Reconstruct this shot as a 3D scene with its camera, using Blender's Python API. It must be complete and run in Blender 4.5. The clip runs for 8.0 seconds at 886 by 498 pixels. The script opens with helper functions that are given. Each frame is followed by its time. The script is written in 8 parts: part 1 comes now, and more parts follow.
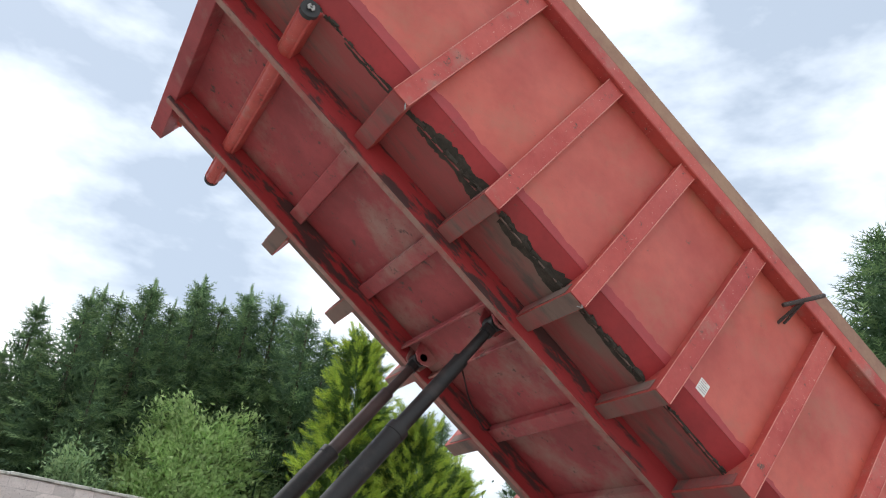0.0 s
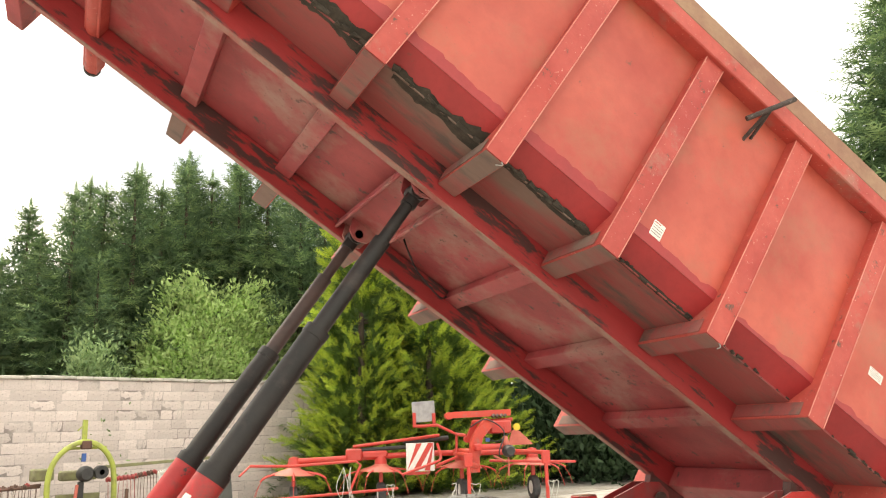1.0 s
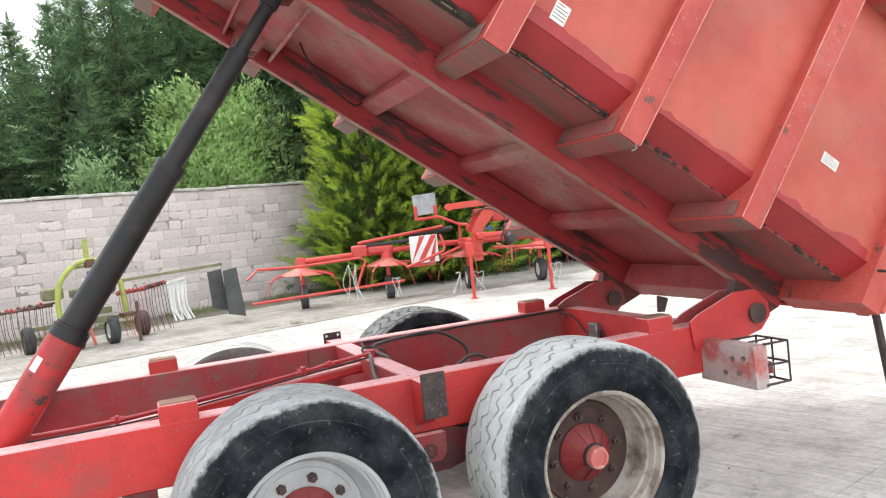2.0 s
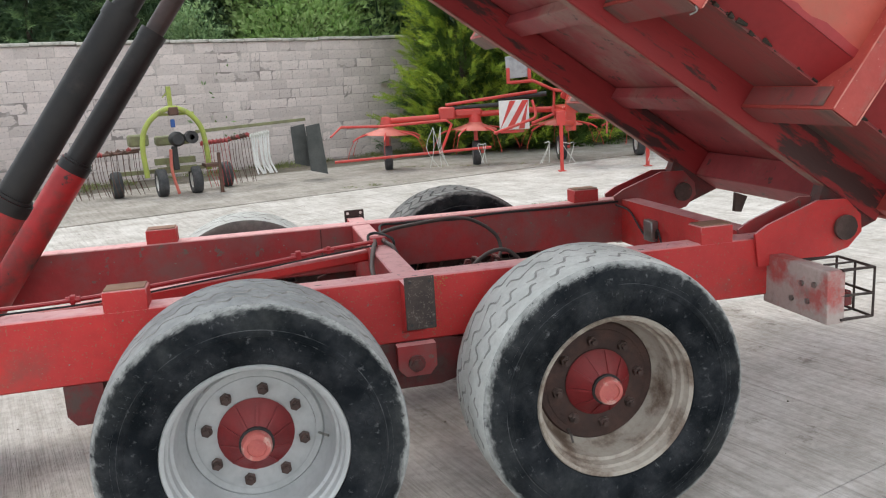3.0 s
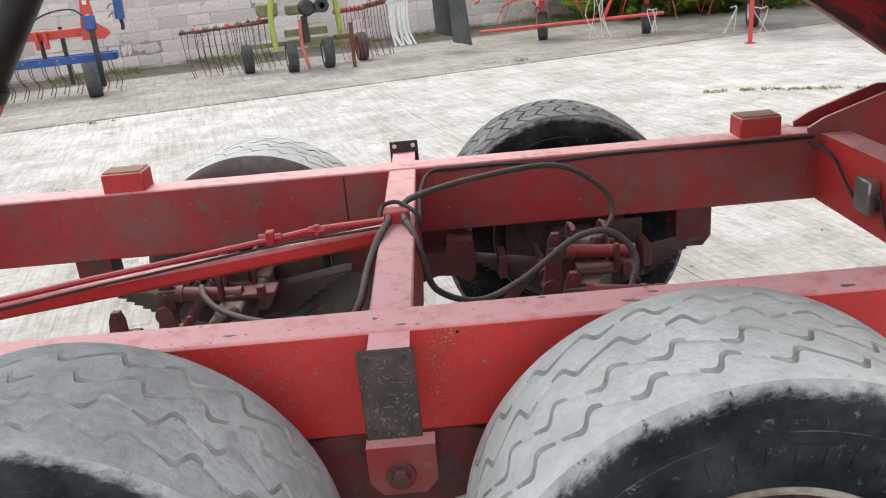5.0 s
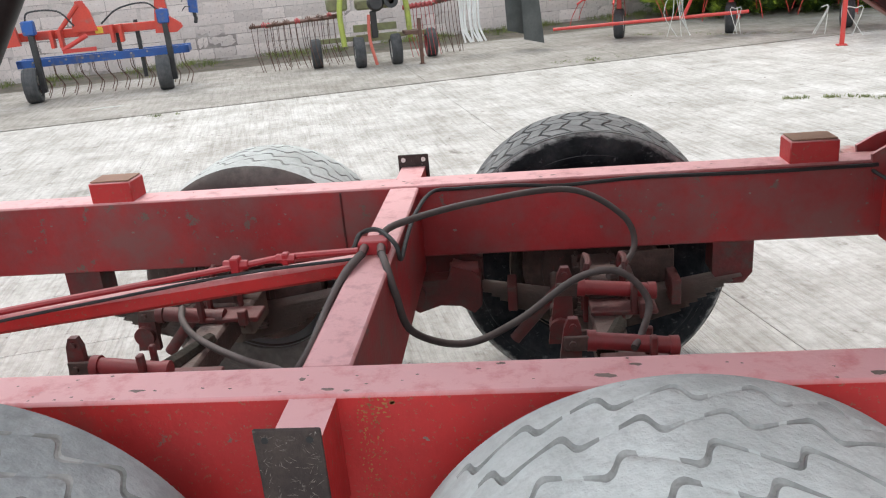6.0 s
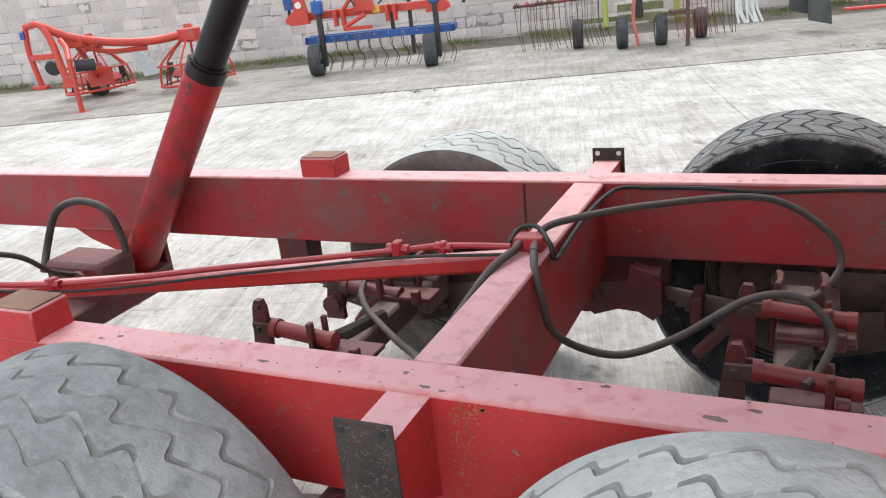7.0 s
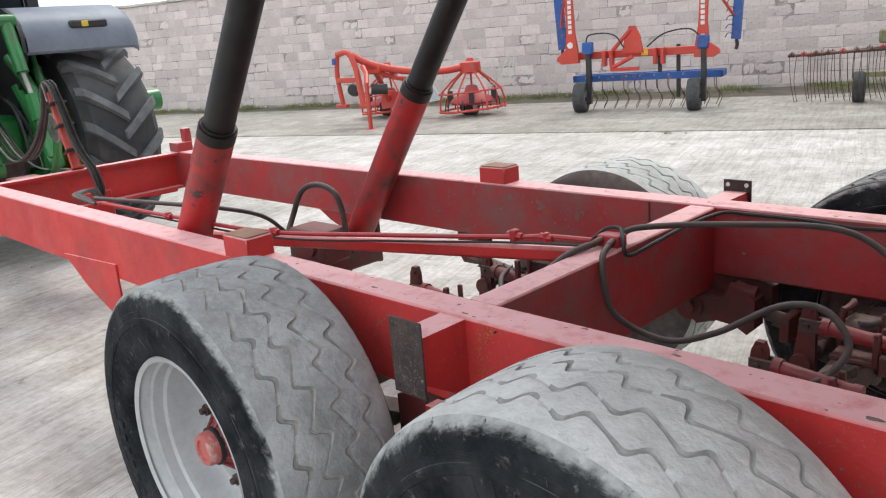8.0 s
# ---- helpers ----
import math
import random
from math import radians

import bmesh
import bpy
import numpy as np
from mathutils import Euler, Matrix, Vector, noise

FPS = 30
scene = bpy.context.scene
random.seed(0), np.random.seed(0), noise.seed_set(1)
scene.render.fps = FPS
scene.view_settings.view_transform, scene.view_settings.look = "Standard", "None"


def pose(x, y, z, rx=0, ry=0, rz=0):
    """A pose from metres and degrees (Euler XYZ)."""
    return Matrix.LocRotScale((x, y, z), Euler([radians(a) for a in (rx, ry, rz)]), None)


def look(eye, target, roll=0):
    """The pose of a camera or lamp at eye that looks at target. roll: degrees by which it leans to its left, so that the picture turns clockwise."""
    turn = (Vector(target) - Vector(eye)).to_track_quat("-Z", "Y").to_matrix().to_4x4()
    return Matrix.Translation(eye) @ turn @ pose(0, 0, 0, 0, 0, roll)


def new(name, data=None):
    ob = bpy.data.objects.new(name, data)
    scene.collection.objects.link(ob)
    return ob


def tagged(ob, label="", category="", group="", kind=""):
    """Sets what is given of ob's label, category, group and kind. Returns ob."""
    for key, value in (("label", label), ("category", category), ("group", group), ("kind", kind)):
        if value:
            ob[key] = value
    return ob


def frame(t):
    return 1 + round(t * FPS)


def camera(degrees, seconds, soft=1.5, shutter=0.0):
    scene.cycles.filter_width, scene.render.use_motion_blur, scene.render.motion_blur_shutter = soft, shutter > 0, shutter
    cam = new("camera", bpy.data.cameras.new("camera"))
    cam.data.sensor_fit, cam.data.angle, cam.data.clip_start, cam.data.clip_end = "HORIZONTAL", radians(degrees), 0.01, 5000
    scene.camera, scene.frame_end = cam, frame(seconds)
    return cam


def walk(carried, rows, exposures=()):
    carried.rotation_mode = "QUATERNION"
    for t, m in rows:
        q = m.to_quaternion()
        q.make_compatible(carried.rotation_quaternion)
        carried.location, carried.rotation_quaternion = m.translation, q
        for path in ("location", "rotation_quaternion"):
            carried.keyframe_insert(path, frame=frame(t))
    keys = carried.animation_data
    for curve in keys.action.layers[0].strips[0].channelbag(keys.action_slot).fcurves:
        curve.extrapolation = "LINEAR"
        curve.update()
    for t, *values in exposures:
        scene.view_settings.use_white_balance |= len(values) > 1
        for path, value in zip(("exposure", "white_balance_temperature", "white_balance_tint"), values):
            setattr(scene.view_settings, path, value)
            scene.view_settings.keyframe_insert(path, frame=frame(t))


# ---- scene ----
cam = camera(58.2, 8.0, 1.15)
PATH = [
    (0, (-2.746, -4.484, 1.057), (-1.969, -2.847, 1.902), 6.7),
    (0.5, (-2.424, -4.343, 1.251), (-1.638, -2.629, 1.918), 3.0),
    (1, (-2.030, -4.248, 1.502), (-1.206, -2.480, 1.949), -2.0),
    (1.5, (-1.545, -4.199, 1.682), (-0.746, -2.372, 1.843), -6.2),
    (2, (-1.156, -4.076, 1.678), (-0.416, -2.220, 1.592), -6.1),
    (3.5, (-0.238, -3.264, 1.694), (0.038, -1.355, 1.163), -2.6),
    (4, (-0.016, -2.828, 1.683), (0.141, -0.942, 1.036), -3.3),
    (4.5, (0.093, -2.447, 1.716), (0.151, -0.574, 1.017), -4.3),
    (6, (0.48, -1.826, 1.699), (0.275, 0.036, 0.998), -5.0),
    (6.5, (0.592, -1.799, 1.693), (0.144, 0.019, 0.991), -4.6),
    (7, (0.738, -1.697, 1.699), (-0.085, -0.009, 1.01), -6.5),
    (7.5, (1.037, -1.832, 1.67), (-0.069, -0.288, 1.044), -5.8),
    (8, (1.497, -1.947, 1.671), (0.116, -0.603, 1.135), -4.8),
]
walk(cam, [(t, look(eye, target, roll)) for t, eye, target, roll in PATH],
     [(0, 0.4, 6350, 9), (0.5, 0.2, 6350, 8), (1, 1.2, 8200, 9), (1.5, 1.25, 7000, 9), (2, 1.14, 6500, 8), (3.5, 0.31, 6500, 8), (4, 0.7, 6500, 8), (4.5, 0.72, 6500, 8), (6, 0.66, 6350, 8), (7, 0.78, 6300, 8), (7.5, 0.82, 6350, 8), (8, 0.60, 6450, 9)])

# ---- light ----
world = bpy.data.worlds.new("overcast_sky")
scene.world = world
world.use_nodes = True
SUN_ELEVATION, SUN_ROTATION = radians(53), radians(336)


def build_world():
    nt = world.node_tree
    nt.nodes.clear()
    out = nt.nodes.new("ShaderNodeOutputWorld")
    bg = nt.nodes.new("ShaderNodeBackground")
    sky = nt.nodes.new("ShaderNodeTexSky")
    sky.sky_type, sky.sun_disc = "NISHITA", False
    sky.sun_elevation, sky.sun_rotation = SUN_ELEVATION, SUN_ROTATION
    co = nt.nodes.new("ShaderNodeTexCoord")
    mp = nt.nodes.new("ShaderNodeMapping")
    mp.inputs["Scale"].default_value = (1.6, 1.6, 3.6)
    nz = nt.nodes.new("ShaderNodeTexNoise")
    nz.inputs["Scale"].default_value, nz.inputs["Detail"].default_value, nz.inputs["Roughness"].default_value = 1.9, 6.0, 0.52
    rp = nt.nodes.new("ShaderNodeValToRGB")
    e = rp.color_ramp.elements
    e[0].position, e[0].color = 0.36, (4.6, 5.3, 6.3, 1)
    e[1].position, e[1].color = 0.62, (15.5, 15.5, 15.5, 1)
    m = e.new(0.48)
    m.color = (8.4, 9.0, 9.8, 1)
    mix = nt.nodes.new("ShaderNodeMix")
    mix.data_type = "RGBA"
    mix.inputs[0].default_value = 0.9
    L = nt.links.new
    L(co.outputs["Generated"], mp.inputs["Vector"])
    L(mp.outputs["Vector"], nz.inputs["Vector"])
    L(nz.outputs["Fac"], rp.inputs["Fac"])
    L(sky.outputs["Color"], mix.inputs[6])
    L(rp.outputs["Color"], mix.inputs[7])
    L(mix.outputs[2], bg.inputs["Color"])
    bg.inputs["Strength"].default_value = 0.104
    L(bg.outputs["Background"], out.inputs["Surface"])


build_world()
sun = new("sun", bpy.data.lights.new("sun", "SUN"))
sun.data.energy, sun.data.angle, sun.data.color = 1.4, radians(24), (1.0, 0.96, 0.9)
sun.rotation_euler = Vector((0.22, -0.46, -0.86)).to_track_quat("-Z", "Y").to_euler()


# ---- materials ----
def material(name, colour, rough=0.6, metal=0.0, colour2=None, scale=6.0, spread=(0.4, 0.65), dirt=None, dirt_scale=3.0,
             dirt_range=(0.55, 0.7), bump=0.1, bump_scale=60.0, dust=None, dust_amount=0.0, vary=0.0, island=False, rough2=None, coat=0.0, spec=0.5,
             chips=None, specks=None, along=None):
    """Paint, rubber, stone or wood: two colours at a large scale, dirt with edges of its own, dust lying on upward faces, fine relief."""
    mt = bpy.data.materials.new(name)
    mt.use_nodes = True
    nt = mt.node_tree
    N, L = nt.nodes.new, nt.links.new
    p = nt.nodes["Principled BSDF"]
    p.inputs["Roughness"].default_value, p.inputs["Metallic"].default_value = rough, metal
    p.inputs["Coat Weight"].default_value = coat
    p.inputs["Specular IOR Level"].default_value = spec
    co = N("ShaderNodeTexCoord")
    place = co.outputs["Object"]
    if along:   # marks drawn out along a direction: the turn about y, and how much longer than wide
        vr = N("ShaderNodeVectorRotate")
        vr.rotation_type = "Y_AXIS"
        vr.inputs["Angle"].default_value = along[0]
        mp = N("ShaderNodeMapping")
        mp.inputs["Scale"].default_value = (1 / along[1], 1, 1)
        L(place, vr.inputs["Vector"])
        L(vr.outputs["Vector"], mp.inputs["Vector"])
        place = mp.outputs["Vector"]

    def noise_at(s, detail=5.0, r=0.6):
        n = N("ShaderNodeTexNoise")
        n.inputs["Scale"].default_value, n.inputs["Detail"].default_value, n.inputs["Roughness"].default_value = s, detail, r
        L(place, n.inputs["Vector"])
        return n

    def step(src, a, b):
        m = N("ShaderNodeMapRange")
        m.inputs["From Min"].default_value, m.inputs["From Max"].default_value = a, b
        L(src, m.inputs["Value"])
        return m.outputs["Result"]

    def mixed(fac, a, b):
        m = N("ShaderNodeMix")
        m.data_type = "RGBA"
        for sock, v in ((m.inputs[0], fac), (m.inputs[6], a), (m.inputs[7], b)):
            if isinstance(v, (int, float)):
                sock.default_value = v
            elif isinstance(v, tuple):
                sock.default_value = (*v, 1)
            else:
                L(v, sock)
        return m.outputs[2]

    def times(a, b):
        m = N("ShaderNodeMath")
        m.operation = "MULTIPLY"
        for sock, v in ((m.inputs[0], a), (m.inputs[1], b)):
            if isinstance(v, (int, float)):
                sock.default_value = v
            else:
                L(v, sock)
        return m.outputs[0]

    c = mixed(step(noise_at(scale).outputs["Fac"], *spread), colour, colour2 or tuple(0.75 * v for v in colour))
    fine = noise_at(scale * 9, 3.0)
    c = mixed(times(step(fine.outputs["Fac"], 0.45, 0.75), 0.3), c, tuple(0.6 * v for v in colour))
    if dirt:
        c = mixed(times(step(noise_at(dirt_scale, 8.0, 0.68).outputs["Fac"], *dirt_range), 0.9), c, dirt)
    if chips:
        c = mixed(step(noise_at(chips[1], 9.0, 0.75).outputs["Fac"], chips[2], chips[2] + 0.03), c, chips[0])
    if specks:
        c = mixed(times(step(noise_at(specks[1], 4.0, 0.7).outputs["Fac"], specks[2], specks[2] + 0.05), 0.85), c, specks[0])
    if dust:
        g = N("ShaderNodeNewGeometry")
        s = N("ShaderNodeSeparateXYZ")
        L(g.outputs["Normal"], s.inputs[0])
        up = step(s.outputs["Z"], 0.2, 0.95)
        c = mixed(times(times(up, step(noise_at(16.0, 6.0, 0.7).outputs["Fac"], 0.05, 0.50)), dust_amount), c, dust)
    if vary:
        if island:
            r = N("ShaderNodeNewGeometry").outputs["Random Per Island"]
        else:
            r = N("ShaderNodeObjectInfo").outputs["Random"]
        h = N("ShaderNodeHueSaturation")
        v = N("ShaderNodeMapRange")
        v.inputs["To Min"].default_value, v.inputs["To Max"].default_value = 1 - vary, 1 + vary
        L(r, v.inputs["Value"])
        L(v.outputs["Result"], h.inputs["Value"])
        L(c, h.inputs["Color"])
        c = h.outputs["Color"]
    L(c, p.inputs["Base Color"])
    if rough2 is not None:
        m = N("ShaderNodeMapRange")
        m.inputs["From Min"].default_value, m.inputs["From Max"].default_value = 0.35, 0.7
        m.inputs["To Min"].default_value, m.inputs["To Max"].default_value = rough, rough2
        L(noise_at(scale * 2).outputs["Fac"], m.inputs["Value"])
        L(m.outputs["Result"], p.inputs["Roughness"])
    if bump:
        b = N("ShaderNodeBump")
        b.inputs["Strength"].default_value, b.inputs["Distance"].default_value = bump, 0.01
        L(noise_at(bump_scale, 4.0).outputs["Fac"], b.inputs["Height"])
        L(b.outputs["Normal"], p.inputs["Normal"])
    return mt


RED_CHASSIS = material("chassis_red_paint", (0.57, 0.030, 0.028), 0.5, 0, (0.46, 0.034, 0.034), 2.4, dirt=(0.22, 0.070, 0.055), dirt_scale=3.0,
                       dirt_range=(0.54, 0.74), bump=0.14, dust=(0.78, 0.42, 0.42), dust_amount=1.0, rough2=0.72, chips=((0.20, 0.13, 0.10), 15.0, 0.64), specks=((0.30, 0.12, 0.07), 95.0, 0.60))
# chassis red with grime, deepened for the shade under the body
RED_INNER = material("shaded_grimy_inner_red_paint", (0.40, 0.026, 0.030), 0.55, 0, (0.27, 0.030, 0.032), 2.4, dirt=(0.22, 0.085, 0.078), dirt_scale=3.4, dirt_range=(0.42, 0.64),
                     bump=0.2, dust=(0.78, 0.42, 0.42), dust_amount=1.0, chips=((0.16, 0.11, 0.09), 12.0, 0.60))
EDGE = material("pale_edge_paint", (0.62, 0.25, 0.20), 0.55, 0, (0.50, 0.13, 0.10), 9, bump=0.05)
RED_SIDE = material("faded_orange_red_paint", (0.50, 0.094, 0.062), 0.45, 0, (0.38, 0.060, 0.046), 1.2, dirt=(0.36, 0.115, 0.07), dirt_scale=2.2,
                    dirt_range=(0.5, 0.72), bump=0.06, rough2=0.65, chips=((0.19, 0.070, 0.046), 8.0, 0.635), specks=((0.32, 0.085, 0.055), 60.0, 0.63))
RED_RIB = material("rib_red_paint", (0.47, 0.074, 0.056), 0.5, 0, (0.37, 0.046, 0.040), 2.5, dirt=(0.30, 0.17, 0.13), dirt_scale=3.5,
                   dirt_range=(0.56, 0.75), bump=0.12, rough2=0.7, chips=((0.12, 0.06, 0.045), 10.0, 0.61), specks=((0.62, 0.30, 0.24), 50.0, 0.64))
RED_UNDER = material("dusty_red_underside_paint", (0.37, 0.060, 0.064), 0.6, 0, (0.25, 0.036, 0.040), 1.8, dirt=(0.33, 0.19, 0.155), dirt_scale=1.3,
                     dirt_range=(0.5, 0.66), bump=0.14, chips=((0.10, 0.05, 0.042), 8.0, 0.60), specks=((0.16, 0.06, 0.05), 40.0, 0.62))
RED_CHAMFER = material("deep_red_paint", (0.36, 0.028, 0.03), 0.5, 0, (0.29, 0.024, 0.026), 3, dirt=(0.10, 0.06, 0.04), dirt_scale=5, dirt_range=(0.62, 0.7))
RAIL = material("rail_red_paint_flaking", (0.37, 0.030, 0.032), 0.5, 0, (0.29, 0.028, 0.03), 3, dirt=(0.04, 0.03, 0.027), dirt_scale=9.0,
                dirt_range=(0.505, 0.555), bump=0.18, chips=((0.20, 0.12, 0.10), 16.0, 0.65), along=(radians(-34.55), 5.0))
RAIL_EDGE = material("rail_bare_edge", (0.33, 0.20, 0.16), 0.7, 0.1, (0.36, 0.10, 0.085), 8, dirt=(0.12, 0.08, 0.06), dirt_scale=9)
GREY_FLOOR = material("mud_stained_floor_plate", (0.19, 0.125, 0.10), 0.75, 0, (0.29, 0.062, 0.058), 1.6, spread=(0.42, 0.56), dirt=(0.10, 0.082, 0.068), dirt_scale=5,
                      dirt_range=(0.54, 0.66), bump=0.25, chips=((0.05, 0.04, 0.035), 14.0, 0.66), along=(radians(-34.55), 3.5))
MUD = material("dark_dried_mud", (0.030, 0.026, 0.018), 0.9, 0, (0.06, 0.048, 0.036), 14, bump=0.6)
TOPBOARD = material("weathered_brown_board", (0.33, 0.20, 0.13), 0.8, 0, (0.25, 0.125, 0.09), 4, bump=0.15)
RUST = material("rusty_plate", (0.042, 0.029, 0.026), 0.75, 0.1, (0.070, 0.050, 0.042), 16, dirt=(0.14, 0.12, 0.105), dirt_scale=34, dirt_range=(0.62, 0.67), bump=0.5,
                chips=((0.40, 0.36, 0.32), 70.0, 0.635))
GRIME = material("greasy_brown_grime", (0.06, 0.037, 0.031), 0.7, 0.1, (0.115, 0.07, 0.06), 9, dirt=(0.035, 0.025, 0.022), dirt_scale=8, bump=0.45,
                 dust=(0.27, 0.21, 0.185), dust_amount=0.55, chips=((0.22, 0.06, 0.055), 11.0, 0.62))
SPRING = material("dust_caked_spring_steel", (0.17, 0.135, 0.112), 0.85, 0.1, (0.105, 0.080, 0.068), 7, dirt=(0.06, 0.045, 0.04), dirt_scale=9, bump=0.4, dust=(0.30, 0.25, 0.22), dust_amount=0.6)
# real grime, made darker still to imitate shade round the brake gear
GRIME_RED = material("grimy_shaded_red_paint", (0.15, 0.020, 0.020), 0.6, 0, (0.08, 0.026, 0.024), 8, dirt=(0.075, 0.05, 0.043), dirt_scale=10, dirt_range=(0.48, 0.62), bump=0.3,
                     dust=(0.27, 0.14, 0.13), dust_amount=0.5)
TREAD = material("dusty_grey_tread_rubber", (0.325, 0.338, 0.336), 0.9, 0, (0.43, 0.443, 0.436), 5, dirt=(0.20, 0.206, 0.203), dirt_scale=7, dirt_range=(0.46, 0.68), bump=0.5, bump_scale=55,
                 chips=((0.30, 0.305, 0.30), 22.0, 0.64))
TREAD_PALE = material("pale_dusty_tread_rubber", (0.50, 0.515, 0.495), 0.9, 0, (0.62, 0.635, 0.61), 6, dirt=(0.38, 0.385, 0.365), dirt_scale=5, dirt_range=(0.48, 0.70), bump=0.5, bump_scale=55,
                      chips=((0.40, 0.40, 0.385), 26.0, 0.64))
TREAD_DARK = material("darker_tread_rubber", (0.15, 0.15, 0.147), 0.9, 0, (0.25, 0.25, 0.243), 6, bump=0.3)
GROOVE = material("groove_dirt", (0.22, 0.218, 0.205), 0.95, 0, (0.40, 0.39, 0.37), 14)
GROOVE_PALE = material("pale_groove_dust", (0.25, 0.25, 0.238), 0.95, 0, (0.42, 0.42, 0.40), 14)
DUSTY_SIDE = material("dust_covered_sidewall_rubber", (0.15, 0.135, 0.122), 0.9, 0, (0.085, 0.078, 0.072), 5, dirt=(0.23, 0.205, 0.185), dirt_scale=6, dirt_range=(0.48, 0.68), bump=0.3)
RIM_SILVER = material("silver_rim_paint", (0.52, 0.53, 0.53), 0.42, 0.15, (0.42, 0.43, 0.43), 5, dirt=(0.20, 0.17, 0.15), dirt_scale=9, dirt_range=(0.66, 0.78), bump=0.06)
RIM_CREAM = material("muddy_cream_rim_paint", (0.42, 0.375, 0.32), 0.65, 0, (0.26, 0.20, 0.155), 6, dirt=(0.10, 0.065, 0.045), dirt_scale=6, dirt_range=(0.48, 0.64), bump=0.3)
RIM_BROWN = material("rusty_wheel_disc", (0.055, 0.032, 0.027), 0.75, 0.1, (0.088, 0.046, 0.036), 12, bump=0.35)
HUB_RED = material("hub_red_paint", (0.27, 0.022, 0.026), 0.5, 0, (0.17, 0.018, 0.02), 9, dust=(0.42, 0.20, 0.19), dust_amount=0.28, bump=0.12)
HUB_CAP = material("worn_hub_cap_paint", (0.50, 0.13, 0.11), 0.45, 0, (0.44, 0.10, 0.09), 14, dirt=(0.6, 0.42, 0.36), dirt_scale=20, bump=0.1)
RAM_BLACK = material("black_ram_paint", (0.009, 0.008, 0.008), 0.40, 0, (0.020, 0.017, 0.016), 6, dirt=(0.055, 0.04, 0.036), dirt_scale=5, dirt_range=(0.56, 0.8), bump=0.06, spec=0.38, rough2=0.6)
RAM_BROWN = material("dusty_rod", (0.075, 0.048, 0.043), 0.5, 0.1, (0.045, 0.032, 0.03), 6, bump=0.1)
RAM_RED = material("ram_red_paint", (0.46, 0.016, 0.018), 0.38, 0, (0.33, 0.022, 0.024), 4, dirt=(0.085, 0.045, 0.038), dirt_scale=3.2, dirt_range=(0.50, 0.66), rough2=0.65, chips=((0.05, 0.03, 0.028), 9.0, 0.60))
PIPE_RED = material("pipe_red_paint", (0.42, 0.020, 0.026), 0.5, 0, (0.32, 0.022, 0.026), 8, dust=(0.55, 0.22, 0.22), dust_amount=0.35, bump=0.05)
HOSE = material("dusty_black_hose", (0.045, 0.036, 0.033), 0.7, 0, (0.08, 0.066, 0.06), 8, dust=(0.17, 0.14, 0.13), dust_amount=0.7)
CABLE = material("black_cable", (0.02, 0.02, 0.02), 0.6)
STEEL = material("worn_steel", (0.34, 0.33, 0.31), 0.45, 0.8, (0.22, 0.2, 0.18), 12)
LABEL = material("white_sticker", (0.74, 0.73, 0.69), 0.5, 0, (0.66, 0.65, 0.6), 14, bump=0)
INK = material("sticker_print", (0.25, 0.22, 0.22), 0.6, bump=0)
INK_RED = material("sticker_red_print", (0.42, 0.06, 0.05), 0.6, bump=0)
LENS_RED = material("tail_lamp_lens", (0.16, 0.02, 0.02), 0.25, bump=0)
BLOCK = material("wall_block", (0.66, 0.585, 0.55), 0.95, 0, (0.53, 0.46, 0.435), 2.6, dirt=(0.69, 0.63, 0.60), dirt_scale=2.6, dirt_range=(0.5, 0.7),
                 bump=0.9, bump_scale=22, vary=0.14, specks=((0.30, 0.26, 0.25), 26.0, 0.60))
BLOCKS = material("wall_block_rest", (0.66, 0.585, 0.55), 0.95, 0, (0.53, 0.46, 0.435), 2.6, dirt=(0.69, 0.63, 0.60), dirt_scale=2.6,
                  dirt_range=(0.5, 0.7), bump=0.9, bump_scale=22, vary=0.14, island=True, specks=((0.30, 0.26, 0.25), 26.0, 0.60))
MORTAR = material("mortar", (0.54, 0.485, 0.455), 0.95, 0, (0.27, 0.235, 0.22), 1.6, spread=(0.46, 0.60), bump=0.8, bump_scale=30)
COPING = material("lichen_grey_coping", (0.58, 0.56, 0.51), 0.95, 0, (0.42, 0.41, 0.37), 3, dirt=(0.22, 0.22, 0.17), dirt_scale=6, bump=0.5)


STRAW_DUST = material("pale_scratch", (0.19, 0.165, 0.145), 0.8, 0, (0.26, 0.22, 0.19), 30, bump=0)


